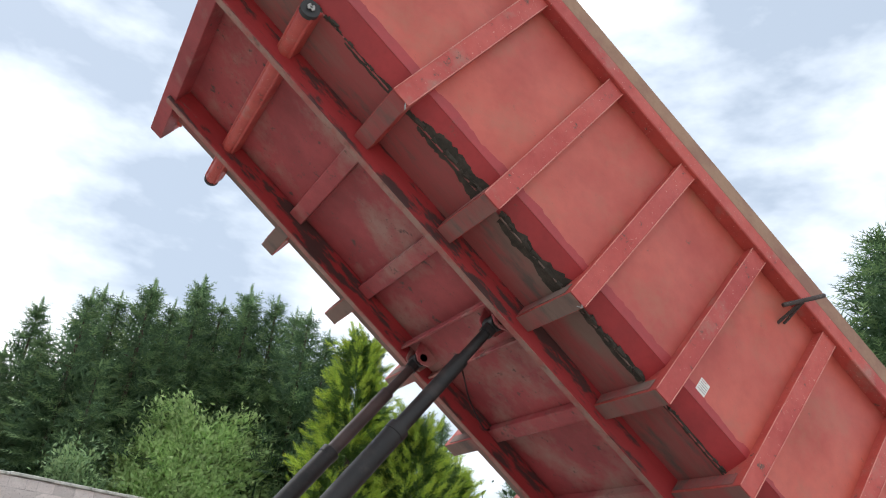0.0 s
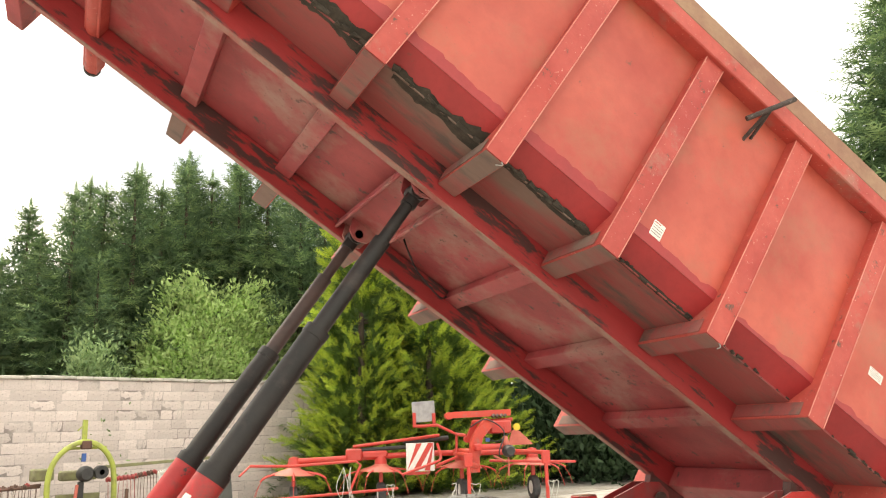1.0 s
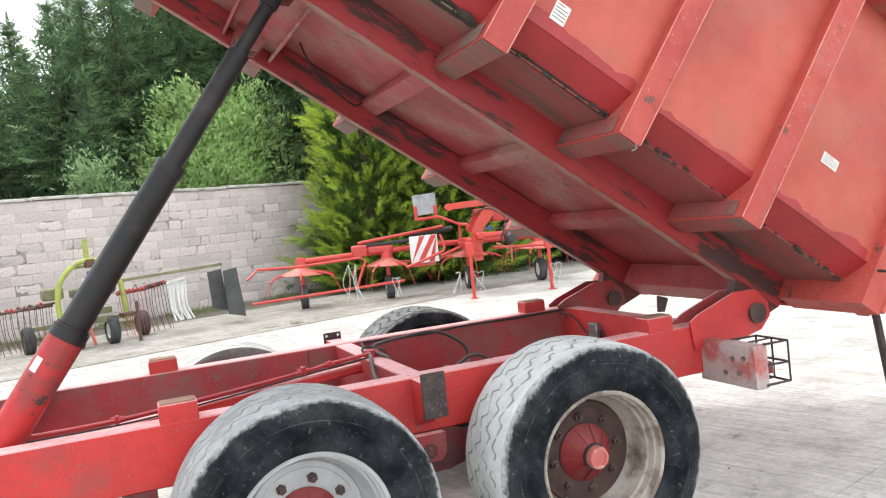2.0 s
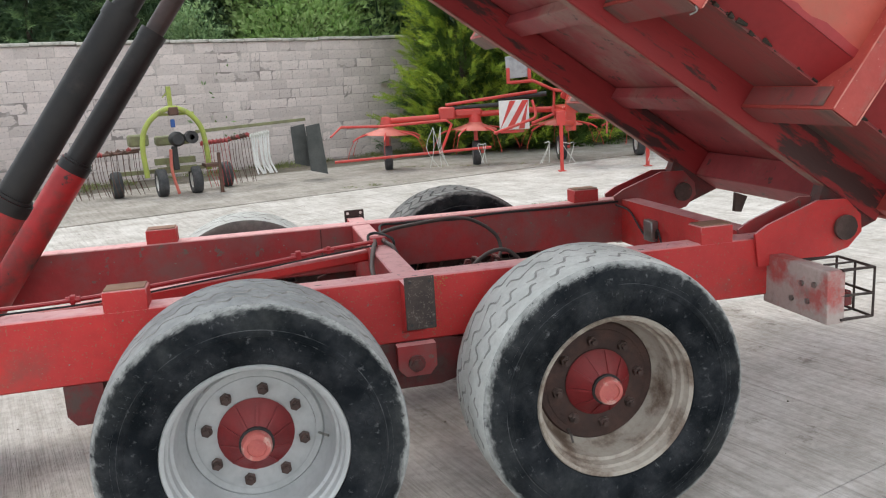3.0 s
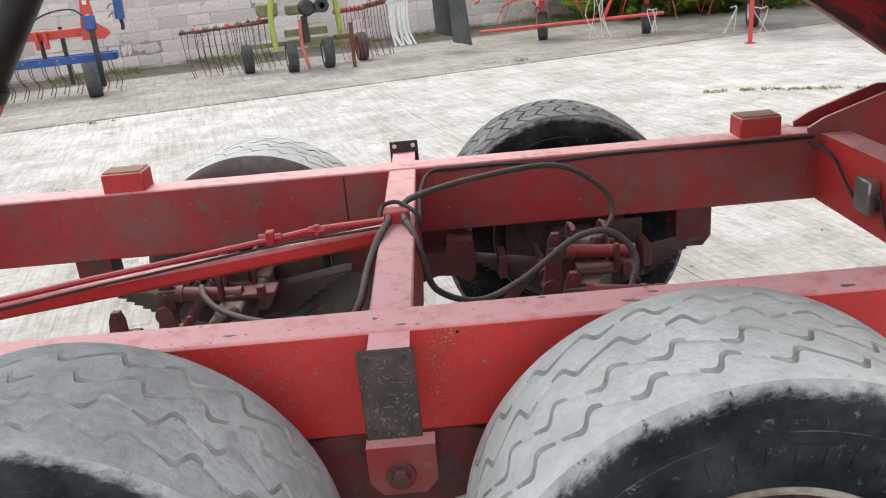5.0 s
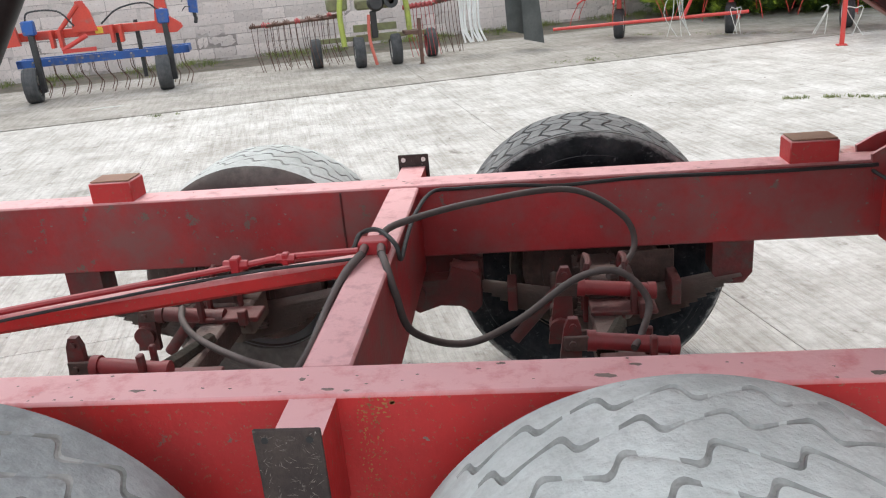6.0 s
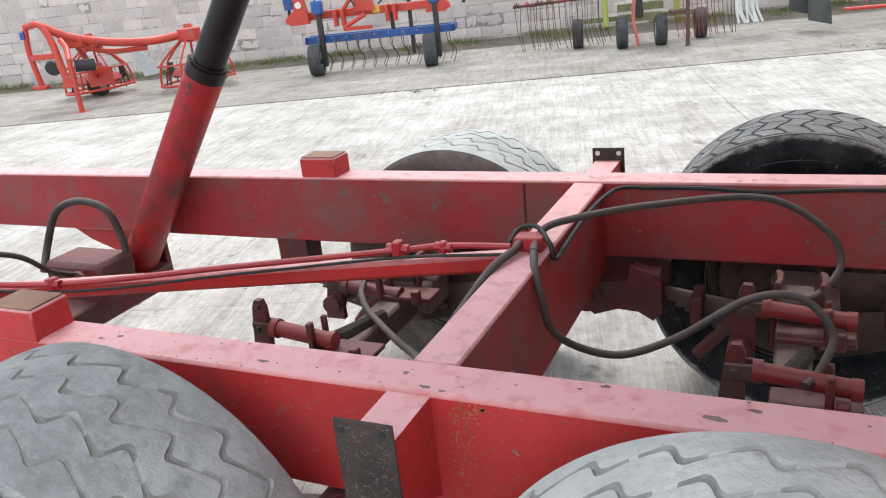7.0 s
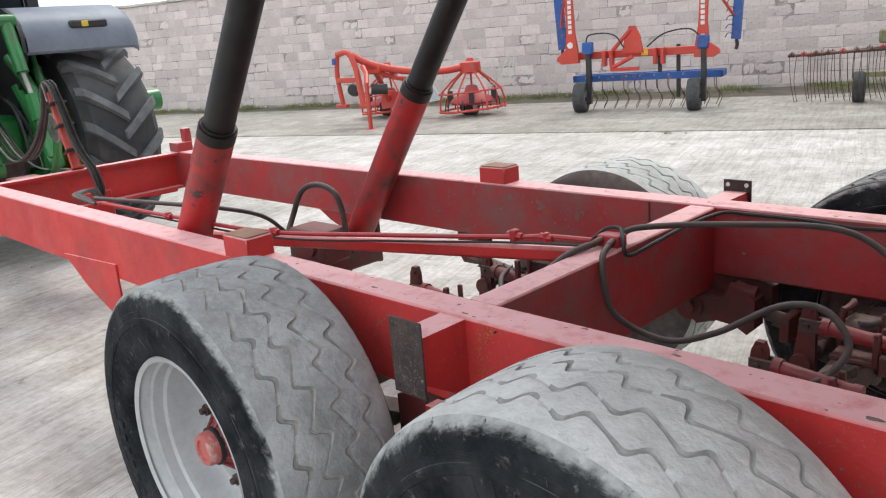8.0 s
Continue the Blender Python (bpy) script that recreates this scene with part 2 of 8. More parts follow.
def tyre_side():
    """Black sidewall that turns to dusty grey towards the tread, with an uneven, scraped border."""
    mt = bpy.data.materials.new("sidewall_with_scuffed_shoulder")
    mt.use_nodes = True
    nt = mt.node_tree
    N, L = nt.nodes.new, nt.links.new
    p = nt.nodes["Principled BSDF"]
    p.inputs["Roughness"].default_value, p.inputs["Specular IOR Level"].default_value = 0.75, 0.10
    co = N("ShaderNodeTexCoord")
    sep = N("ShaderNodeSeparateXYZ")
    L(co.outputs["Object"], sep.inputs[0])

    def calc(op, a, b):
        m = N("ShaderNodeMath")
        m.operation = op
        for sock, v in ((m.inputs[0], a), (m.inputs[1], b)):
            if isinstance(v, (int, float)):
                sock.default_value = v
            else:
                L(v, sock)
        return m.outputs[0]

    def nz(scale, detail, vec=None, r=0.62):
        n = N("ShaderNodeTexNoise")
        n.inputs["Scale"].default_value, n.inputs["Detail"].default_value, n.inputs["Roughness"].default_value = scale, detail, r
        L(vec or co.outputs["Object"], n.inputs["Vector"])
        return n.outputs["Fac"]

    def ramp(src, a, b, c0, c1):
        r = N("ShaderNodeValToRGB")
        e = r.color_ramp.elements
        e[0].position, e[0].color, e[1].position, e[1].color = a, (*c0, 1), b, (*c1, 1)
        L(src, r.inputs["Fac"])
        return r.outputs["Color"]

    def mix(fac, a, b):
        m = N("ShaderNodeMix")
        m.data_type = "RGBA"
        L(fac, m.inputs[0])
        L(a, m.inputs[6])
        L(b, m.inputs[7])
        return m.outputs[2]

    radius = calc("SQRT", calc("ADD", calc("MULTIPLY", sep.outputs["X"], sep.outputs["X"]), calc("MULTIPLY", sep.outputs["Z"], sep.outputs["Z"])), 0)
    angle = calc("ARCTAN2", sep.outputs["Z"], sep.outputs["X"])
    polar = N("ShaderNodeCombineXYZ")
    L(calc("MULTIPLY", angle, 5.0), polar.inputs[0])
    L(calc("MULTIPLY", radius, 9.0), polar.inputs[1])
    scrape = nz(2.6, 8.0, polar.outputs[0], 0.74)
    edge = calc("ADD", radius, calc("ADD", calc("MULTIPLY", calc("SUBTRACT", nz(3.2, 4.0), 0.5), 0.085), calc("MULTIPLY", calc("SUBTRACT", scrape, 0.5), 0.030)))
    f = N("ShaderNodeMapRange")
    f.interpolation_type = "SMOOTHSTEP"
    f.inputs["From Min"].default_value, f.inputs["From Max"].default_value = 0.486, 0.534
    L(edge, f.inputs["Value"])
    slant = N("ShaderNodeCombineXYZ")
    L(calc("ADD", calc("MULTIPLY", angle, 15.0), calc("MULTIPLY", radius, 40.0)), slant.inputs[0])
    L(calc("MULTIPLY", radius, 70.0), slant.inputs[1])
    dash = nz(1.0, 6.0, slant.outputs[0], 0.72)
    g = N("ShaderNodeMapRange")
    g.interpolation_type = "SMOOTHSTEP"
    g.inputs["From Min"].default_value, g.inputs["From Max"].default_value = 0.12, 0.88
    L(calc("ADD", f.outputs["Result"], calc("MULTIPLY", calc("SUBTRACT", dash, 0.5), 1.15)), g.inputs["Value"])
    black = mix(ramp(nz(6.0, 8.0), 0.42, 0.72, (0, 0, 0), (1, 1, 1)), ramp(nz(3.0, 3.0), 0.35, 0.65, (0.005, 0.007, 0.009), (0.014, 0.017, 0.021)), ramp(nz(30, 3), 0.3, 0.7, (0.022, 0.025, 0.029), (0.055, 0.058, 0.062)))
    haze = ramp(calc("ADD", nz(4.2, 7.0), calc("MULTIPLY", calc("SUBTRACT", radius, 0.40), 1.1)), 0.50, 0.72, (0, 0, 0), (0.55, 0.55, 0.55))
    black = mix(haze, black, ramp(nz(22, 6), 0.3, 0.7, (0.024, 0.027, 0.029), (0.078, 0.082, 0.080)))
    ring = calc("COMPARE", calc("ADD", radius, calc("MULTIPLY", calc("SUBTRACT", scrape, 0.5), 0.004)), 0.4425)
    ring.node.inputs[2].default_value = 0.0011
    black = mix(ramp(calc("MULTIPLY", ring, nz(9, 3)), 0.40, 0.60, (0, 0, 0), (1, 1, 1)), black, ramp(nz(40, 3), 0.3, 0.7, (0.06, 0.062, 0.066), (0.13, 0.133, 0.136)))
    black = mix(ramp(scrape, 0.58, 0.69, (0, 0, 0), (1, 1, 1)), black, ramp(nz(40, 3), 0.3, 0.7, (0.08, 0.083, 0.088), (0.17, 0.173, 0.178)))
    grey = mix(ramp(scrape, 0.36, 0.42, (1, 1, 1), (0, 0, 0)), ramp(nz(26, 5), 0.3, 0.7, (0.25, 0.258, 0.25), (0.46, 0.468, 0.452)), ramp(nz(30, 2), 0.3, 0.7, (0.03, 0.032, 0.036), (0.10, 0.102, 0.106)))
    L(mix(g.outputs["Result"], black, grey), p.inputs["Base Color"])
    b = N("ShaderNodeBump")
    b.inputs["Strength"].default_value, b.inputs["Distance"].default_value = 0.7, 0.010
    L(calc("ADD", scrape, calc("MULTIPLY", nz(50, 4), 0.5)), b.inputs["Height"])
    L(b.outputs["Normal"], p.inputs["Normal"])
    return mt


TYRE_SIDE = tyre_side()
SCRAPE = material("scraped_rubber", (0.065, 0.068, 0.072), 0.9, 0, (0.035, 0.037, 0.041), 12, bump=0)
CHIP = material("bare_chipped_paint", (0.27, 0.20, 0.17), 0.8, 0, (0.17, 0.12, 0.10), 20, bump=0.1)
YELLOW_RUST = material("yellow_brown_rust", (0.42, 0.20, 0.07), 0.85, 0, (0.27, 0.11, 0.05), 40, bump=0.1)
DUSTY_BOARD = material("dusty_board_paint", (0.44, 0.36, 0.33), 0.8, 0, (0.42, 0.10, 0.09), 5, spread=(0.5, 0.62), dirt=(0.26, 0.21, 0.19), dirt_scale=7, bump=0.15)


def concrete(name, base, base2):
    """Tamped yard concrete: ridges across the slab, stains and fine pits."""
    mt = bpy.data.materials.new(name)
    mt.use_nodes = True
    nt = mt.node_tree
    N, L = nt.nodes.new, nt.links.new
    p = nt.nodes["Principled BSDF"]
    p.inputs["Roughness"].default_value = 0.9
    co = N("ShaderNodeTexCoord")
    gp = N("ShaderNodeNewGeometry")
    mp = N("ShaderNodeMapping")
    mp.inputs["Rotation"].default_value = (0, 0, -PAVE)
    L(gp.outputs["Position"], mp.inputs["Vector"])

    def nz(s, d=6.0, r=0.6, vec=None):
        n = N("ShaderNodeTexNoise")
        n.inputs["Scale"].default_value, n.inputs["Detail"].default_value, n.inputs["Roughness"].default_value = s, d, r
        L(vec or gp.outputs["Position"], n.inputs["Vector"])
        return n.outputs["Fac"]

    def ramp(src, a, b, c0, c1):
        r = N("ShaderNodeValToRGB")
        e = r.color_ramp.elements
        e[0].position, e[0].color, e[1].position, e[1].color = a, (*c0, 1), b, (*c1, 1)
        L(src, r.inputs["Fac"])
        return r.outputs["Color"]

    def mul(a, b, f):
        m = N("ShaderNodeMix")
        m.data_type, m.blend_type = "RGBA", "MULTIPLY"
        m.inputs[0].default_value = f
        L(a, m.inputs[6])
        L(b, m.inputs[7])
        return m.outputs[2]

    c = ramp(nz(0.35), 0.35, 0.65, base2, base)
    c = mul(c, ramp(nz(1.7, 8.0, 0.7), 0.38, 0.6, (0.66, 0.64, 0.61), (1, 1, 1)), 0.8)
    c = mul(c, ramp(nz(22.0, 4.0), 0.3, 0.6, (0.72, 0.7, 0.68), (1, 1, 1)), 0.7)
    def drawn(sx, sy, scale, detail):
        m2 = N("ShaderNodeMapping")
        m2.inputs["Scale"].default_value = (sx, sy, 1)
        L(mp.outputs["Vector"], m2.inputs["Vector"])
        return nz(scale, detail, 0.62, m2.outputs["Vector"])

    ridge = drawn(7.0, 0.55, 2.6, 5.0)
    c = mul(c, ramp(ridge, 0.36, 0.54, (0.66, 0.64, 0.61), (1, 1, 1)), 0.55)
    brush = drawn(30.0, 0.9, 2.0, 3.0)
    c = mul(c, ramp(brush, 0.34, 0.52, (0.60, 0.58, 0.55), (1, 1, 1)), 0.33)
    c = mul(c, ramp(drawn(1.0, 3.0, 0.9, 7.0), 0.36, 0.5, (0.72, 0.70, 0.67), (1, 1, 1)), 0.4)
    c = mul(c, ramp(nz(4.5, 9.0, 0.75), 0.33, 0.41, (0.45, 0.42, 0.39), (1, 1, 1)), 0.8)
    L(c, p.inputs["Base Color"])
    b = N("ShaderNodeBump")
    b.inputs["Strength"].default_value, b.inputs["Distance"].default_value = 0.8, 0.02
    b2 = N("ShaderNodeBump")
    b2.inputs["Strength"].default_value, b2.inputs["Distance"].default_value = 0.5, 0.008
    L(brush, b.inputs["Height"])
    L(nz(35.0, 5.0), b2.inputs["Height"])
    L(b.outputs["Normal"], b2.inputs["Normal"])
    L(b2.outputs["Normal"], p.inputs["Normal"])
    return mt


YARD, PAVE = radians(19.8), radians(16.7)   # the wall and the slabs are turned by these against the trailer
CONCRETE = concrete("tamped_concrete", (0.66, 0.63, 0.60), (0.555, 0.53, 0.50))
OLD_CONCRETE = concrete("old_rough_concrete", (0.46, 0.43, 0.395), (0.35, 0.325, 0.29))
EARTH = material("gritty_earth", (0.17, 0.14, 0.11), 0.95, 0, (0.10, 0.09, 0.065), 3, dirt=(0.09, 0.11, 0.045), dirt_scale=1.2, bump=0.6, bump_scale=25)


def leafy(name, a, b, vary=0.3, trans=0.25):
    mt = bpy.data.materials.new(name)
    mt.use_nodes = True
    nt = mt.node_tree
    N, L = nt.nodes.new, nt.links.new
    p = nt.nodes["Principled BSDF"]
    p.inputs["Roughness"].default_value = 0.6
    p.inputs["Specular IOR Level"].default_value = 0.3
    g = N("ShaderNodeNewGeometry")
    r = N("ShaderNodeValToRGB")
    e = r.color_ramp.elements
    e[0].color, e[1].color = (*b, 1), (*a, 1)
    L(g.outputs["Random Per Island"], r.inputs["Fac"])
    n = N("ShaderNodeTexNoise")
    n.inputs["Scale"].default_value = 0.9
    co = N("ShaderNodeTexCoord")
    L(co.outputs["Object"], n.inputs["Vector"])
    h = N("ShaderNodeHueSaturation")
    m = N("ShaderNodeMapRange")
    m.inputs["From Min"].default_value, m.inputs["From Max"].default_value = 0.3, 0.7
    m.inputs["To Min"].default_value, m.inputs["To Max"].default_value = 1 - vary, 1 + vary
    L(n.outputs["Fac"], m.inputs["Value"])
    L(m.outputs["Result"], h.inputs["Value"])
    L(r.outputs["Color"], h.inputs["Color"])
    L(h.outputs["Color"], p.inputs["Base Color"])
    t = N("ShaderNodeBsdfTranslucent")
    L(h.outputs["Color"], t.inputs["Color"])
    mx = N("ShaderNodeMixShader")
    mx.inputs[0].default_value = trans
    L(p.outputs["BSDF"], mx.inputs[1])
    L(t.outputs["BSDF"], mx.inputs[2])
    L(mx.outputs["Shader"], nt.nodes["Material Output"].inputs["Surface"])
    return mt


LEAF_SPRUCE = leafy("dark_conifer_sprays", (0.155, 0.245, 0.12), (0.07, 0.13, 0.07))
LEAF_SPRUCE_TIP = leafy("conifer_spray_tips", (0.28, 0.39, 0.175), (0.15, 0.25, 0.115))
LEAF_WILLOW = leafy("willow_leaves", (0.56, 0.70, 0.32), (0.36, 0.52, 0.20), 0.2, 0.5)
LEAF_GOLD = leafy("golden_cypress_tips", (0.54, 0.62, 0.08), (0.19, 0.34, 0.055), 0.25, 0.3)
# inner green, darkened to carry the shade between the plumes
LEAF_GOLD_IN = leafy("golden_cypress_shaded_inner", (0.13, 0.22, 0.045), (0.05, 0.10, 0.025), 0.3, 0.2)
LEAF_LAUREL = leafy("dark_shrub_leaves", (0.05, 0.09, 0.04), (0.025, 0.05, 0.025))
GRASS = leafy("weeds_and_grass", (0.24, 0.27, 0.09), (0.12, 0.15, 0.05), 0.35, 0.3)
STRAW = leafy("dry_straw", (0.42, 0.36, 0.2), (0.26, 0.2, 0.11), 0.3, 0.2)
BARK = material("bark", (0.10, 0.075, 0.055), 0.95, 0, (0.06, 0.045, 0.035), 8, bump=0.8, bump_scale=20)


# ---- shapes: each is (points, faces) ----
def box(x0, x1, y0, y1, z0, z1, c=0.004):
    """A box with chamfered edges."""
    lo, hi = (min(x0, x1), min(y0, y1), min(z0, z1)), (max(x0, x1), max(y0, y1), max(z0, z1))
    c = min(c, 0.3 * min(hi[i] - lo[i] for i in range(3)))
    mid = [(lo[i] + hi[i]) / 2 for i in range(3)]
    half = [(hi[i] - lo[i]) / 2 for i in range(3)]
    V, index = [], {}
    for sx in (-1, 1):
        for sy in (-1, 1):
            for sz in (-1, 1):
                sg = (sx, sy, sz)
                for a in range(3):
                    index[sg, a] = len(V)
                    V.append(tuple(mid[i] + sg[i] * (half[i] - (0 if i == a else c)) for i in range(3)))
    F = []
    for a in range(3):
        u, w = (a + 1) % 3, (a + 2) % 3
        for s in (-1, 1):
            ring = []
            for su, sw in ((-1, -1), (1, -1), (1, 1), (-1, 1)):
                sg = [0, 0, 0]
                sg[a], sg[u], sg[w] = s, su, sw
                ring.append(index[tuple(sg), a])
            F.append(tuple(ring) if s > 0 else tuple(reversed(ring)))
        for su in (-1, 1):
            for sw in (-1, 1):
                p, q = [0, 0, 0], [0, 0, 0]
                p[a], p[u], p[w], q[a], q[u], q[w] = -1, su, sw, 1, su, sw
                f = (index[tuple(p), u], index[tuple(q), u], index[tuple(q), w], index[tuple(p), w])
                F.append(f if su * sw < 0 else tuple(reversed(f)))
    for sx in (-1, 1):
        for sy in (-1, 1):
            for sz in (-1, 1):
                f = tuple(index[(sx, sy, sz), a] for a in range(3))
                F.append(f if sx * sy * sz > 0 else tuple(reversed(f)))
    return V, F


def moved(shape, m):
    return [tuple(m @ Vector(v)) for v in shape[0]], shape[1]


def basis(d):
    d = Vector(d).normalized()
    a = d.cross(Vector((0, 0, 1)) if abs(d.z) < 0.9 else Vector((1, 0, 0))).normalized()
    return d, a, d.cross(a)


def cyl(p, q, r, r2=None, seg=14, cap=True):
    """A rod from p to q."""
    p, q = Vector(p), Vector(q)
    d, a, b = basis(q - p)
    V, F = [], []
    for c, rr in ((p, r), (q, r if r2 is None else r2)):
        V += [tuple(c + rr * (math.cos(t) * a + math.sin(t) * b)) for t in (2 * math.pi * i / seg for i in range(seg))]
    F += [(i, (i + 1) % seg, seg + (i + 1) % seg, seg + i) for i in range(seg)]
    if cap:
        F += [tuple(reversed(range(seg))), tuple(range(seg, 2 * seg))]
    return V, F


def smooth_line(pts, n=6):
    """Points along a Catmull-Rom curve."""
    P = [Vector(p) for p in pts]
    P = [2 * P[0] - P[1]] + P + [2 * P[-1] - P[-2]]
    out = []
    for i in range(1, len(P) - 2):
        a, b, c, d = P[i - 1:i + 3]
        for k in range(n):
            t = k / n
            out.append(0.5 * (2 * b + (c - a) * t + (2 * a - 5 * b + 4 * c - d) * t * t + (3 * b - a - 3 * c + d) * t ** 3))
    return out + [P[-2]]


def tube(pts, r, seg=8, n=6, taper=None):
    """A bent rod or hose through the points."""
    P = smooth_line(pts, n) if n else [Vector(p) for p in pts]
    V, F = [], []
    _, a, b = basis(P[1] - P[0])
    for i, p in enumerate(P):
        d = (P[min(i + 1, len(P) - 1)] - P[max(i - 1, 0)]).normalized()
        a = (a - a.dot(d) * d).normalized()
        b = d.cross(a)
        rr = r if taper is None else r + (taper - r) * i / (len(P) - 1)
        V += [tuple(p + rr * (math.cos(t) * a + math.sin(t) * b)) for t in (2 * math.pi * k / seg for k in range(seg))]
    for i in range(len(P) - 1):
        F += [(i * seg + k, i * seg + (k + 1) % seg, (i + 1) * seg + (k + 1) % seg, (i + 1) * seg + k) for k in range(seg)]
    F += [tuple(reversed(range(seg))), tuple(range((len(P) - 1) * seg, len(P) * seg))]
    return V, F


def lathe(profile, seg=48, axis="y", closed=False):
    """Turns (radius, along) round the axis; along y by default."""
    V, F = [], []
    n = len(profile)
    for i in range(seg):
        t = 2 * math.pi * i / seg
        for r, a in profile:
            V.append((r * math.cos(t), a, r * math.sin(t)) if axis == "y" else (r * math.cos(t), r * math.sin(t), a))
    for i in range(seg):
        j = (i + 1) % seg
        for k in range(n if closed else n - 1):
            m = (k + 1) % n
            F.append((i * n + k, i * n + m, j * n + m, j * n + k))
    return V, F


def plate(outline, y0, y1, axis="y"):
    """A flat plate with that outline in x and z (axis y), x and y (axis z) or y and z (axis x)."""
    n = len(outline)
    put = {"y": lambda a, b, w: (a, w, b), "z": lambda a, b, w: (a, b, w), "x": lambda a, b, w: (w, a, b)}[axis]
    V = [put(a, b, w) for w in (y0, y1) for a, b in outline]
    F = [tuple(range(n)), tuple(reversed(range(n, 2 * n)))]
    F += [(i, n + i, n + (i + 1) % n, (i + 1) % n) for i in range(n)]
    return V, F


def joined(shapes):
    V, F = [], []
    for v, f in shapes:
        k = len(V)
        V += v
        F += [tuple(i + k for i in face) for face in f]
    return V, F


def mesh_of(name, shapes, mat, smooth=True):
    V, F = joined(shapes)
    me = bpy.data.meshes.new(name)
    me.from_pydata(V, [], F)
    b = bmesh.new()
    b.from_mesh(me)
    bmesh.ops.recalc_face_normals(b, faces=b.faces)
    b.to_mesh(me)
    b.free()
    if smooth:
        me.polygons.foreach_set("use_smooth", [True] * len(me.polygons))
        me.set_sharp_from_angle(angle=radians(38))
    me.materials.append(mat)
    return me


def part(name, shapes, mat, parent, label="", smooth=True, m=None):
    """One mesh under a thing or a part, in the thing's own coordinates."""
    if isinstance(shapes, tuple):
        shapes = [shapes]
    if m is not None:
        shapes = [moved(s, m) for s in shapes]
    ob = new(name, mesh_of(name, shapes, mat, smooth))
    ob.parent = parent
    return tagged(ob, label)


def piece(name, me, parent, m):
    ob = new(name, me)
    ob.parent = parent
    ob.matrix_basis = m
    return ob


def thing(name, m, label, category, group="", kind=""):
    ob = new(name)
    ob.empty_display_size = 0.2
    ob.matrix_basis = m
    return tagged(ob, label, category, group, kind)


def solid(name, shapes, mat, label, category, group="", kind="", m=None, smooth=True):
    """A thing of one mesh."""
    ob = new(name, mesh_of(name, shapes if isinstance(shapes, list) else [shapes], mat, smooth))
    if m is not None:
        ob.matrix_basis = m
    return tagged(ob, label, category, group, kind)


# ---- the tipping trailer ----
NEAR_OUT, NEAR_IN, FAR_IN, FAR_OUT, MID = -0.54, -0.42, 0.86, 0.98, 0.22
BEAM_TOP, BEAM_LOW = 0.93, 0.66
trailer = thing("tipping_trailer", pose(0, 0, 0), "red tandem-axle farm tipping trailer with its body raised on two rams", "trailer")
TIP = radians(34.55)
BODY = Matrix(((math.cos(TIP), 0, math.sin(TIP), 0), (0, 1, 0, 0), (-math.sin(TIP), 0, math.cos(TIP), 0), (0, 0, 0, 1)))


def mirror(y):
    return 2 * MID - y


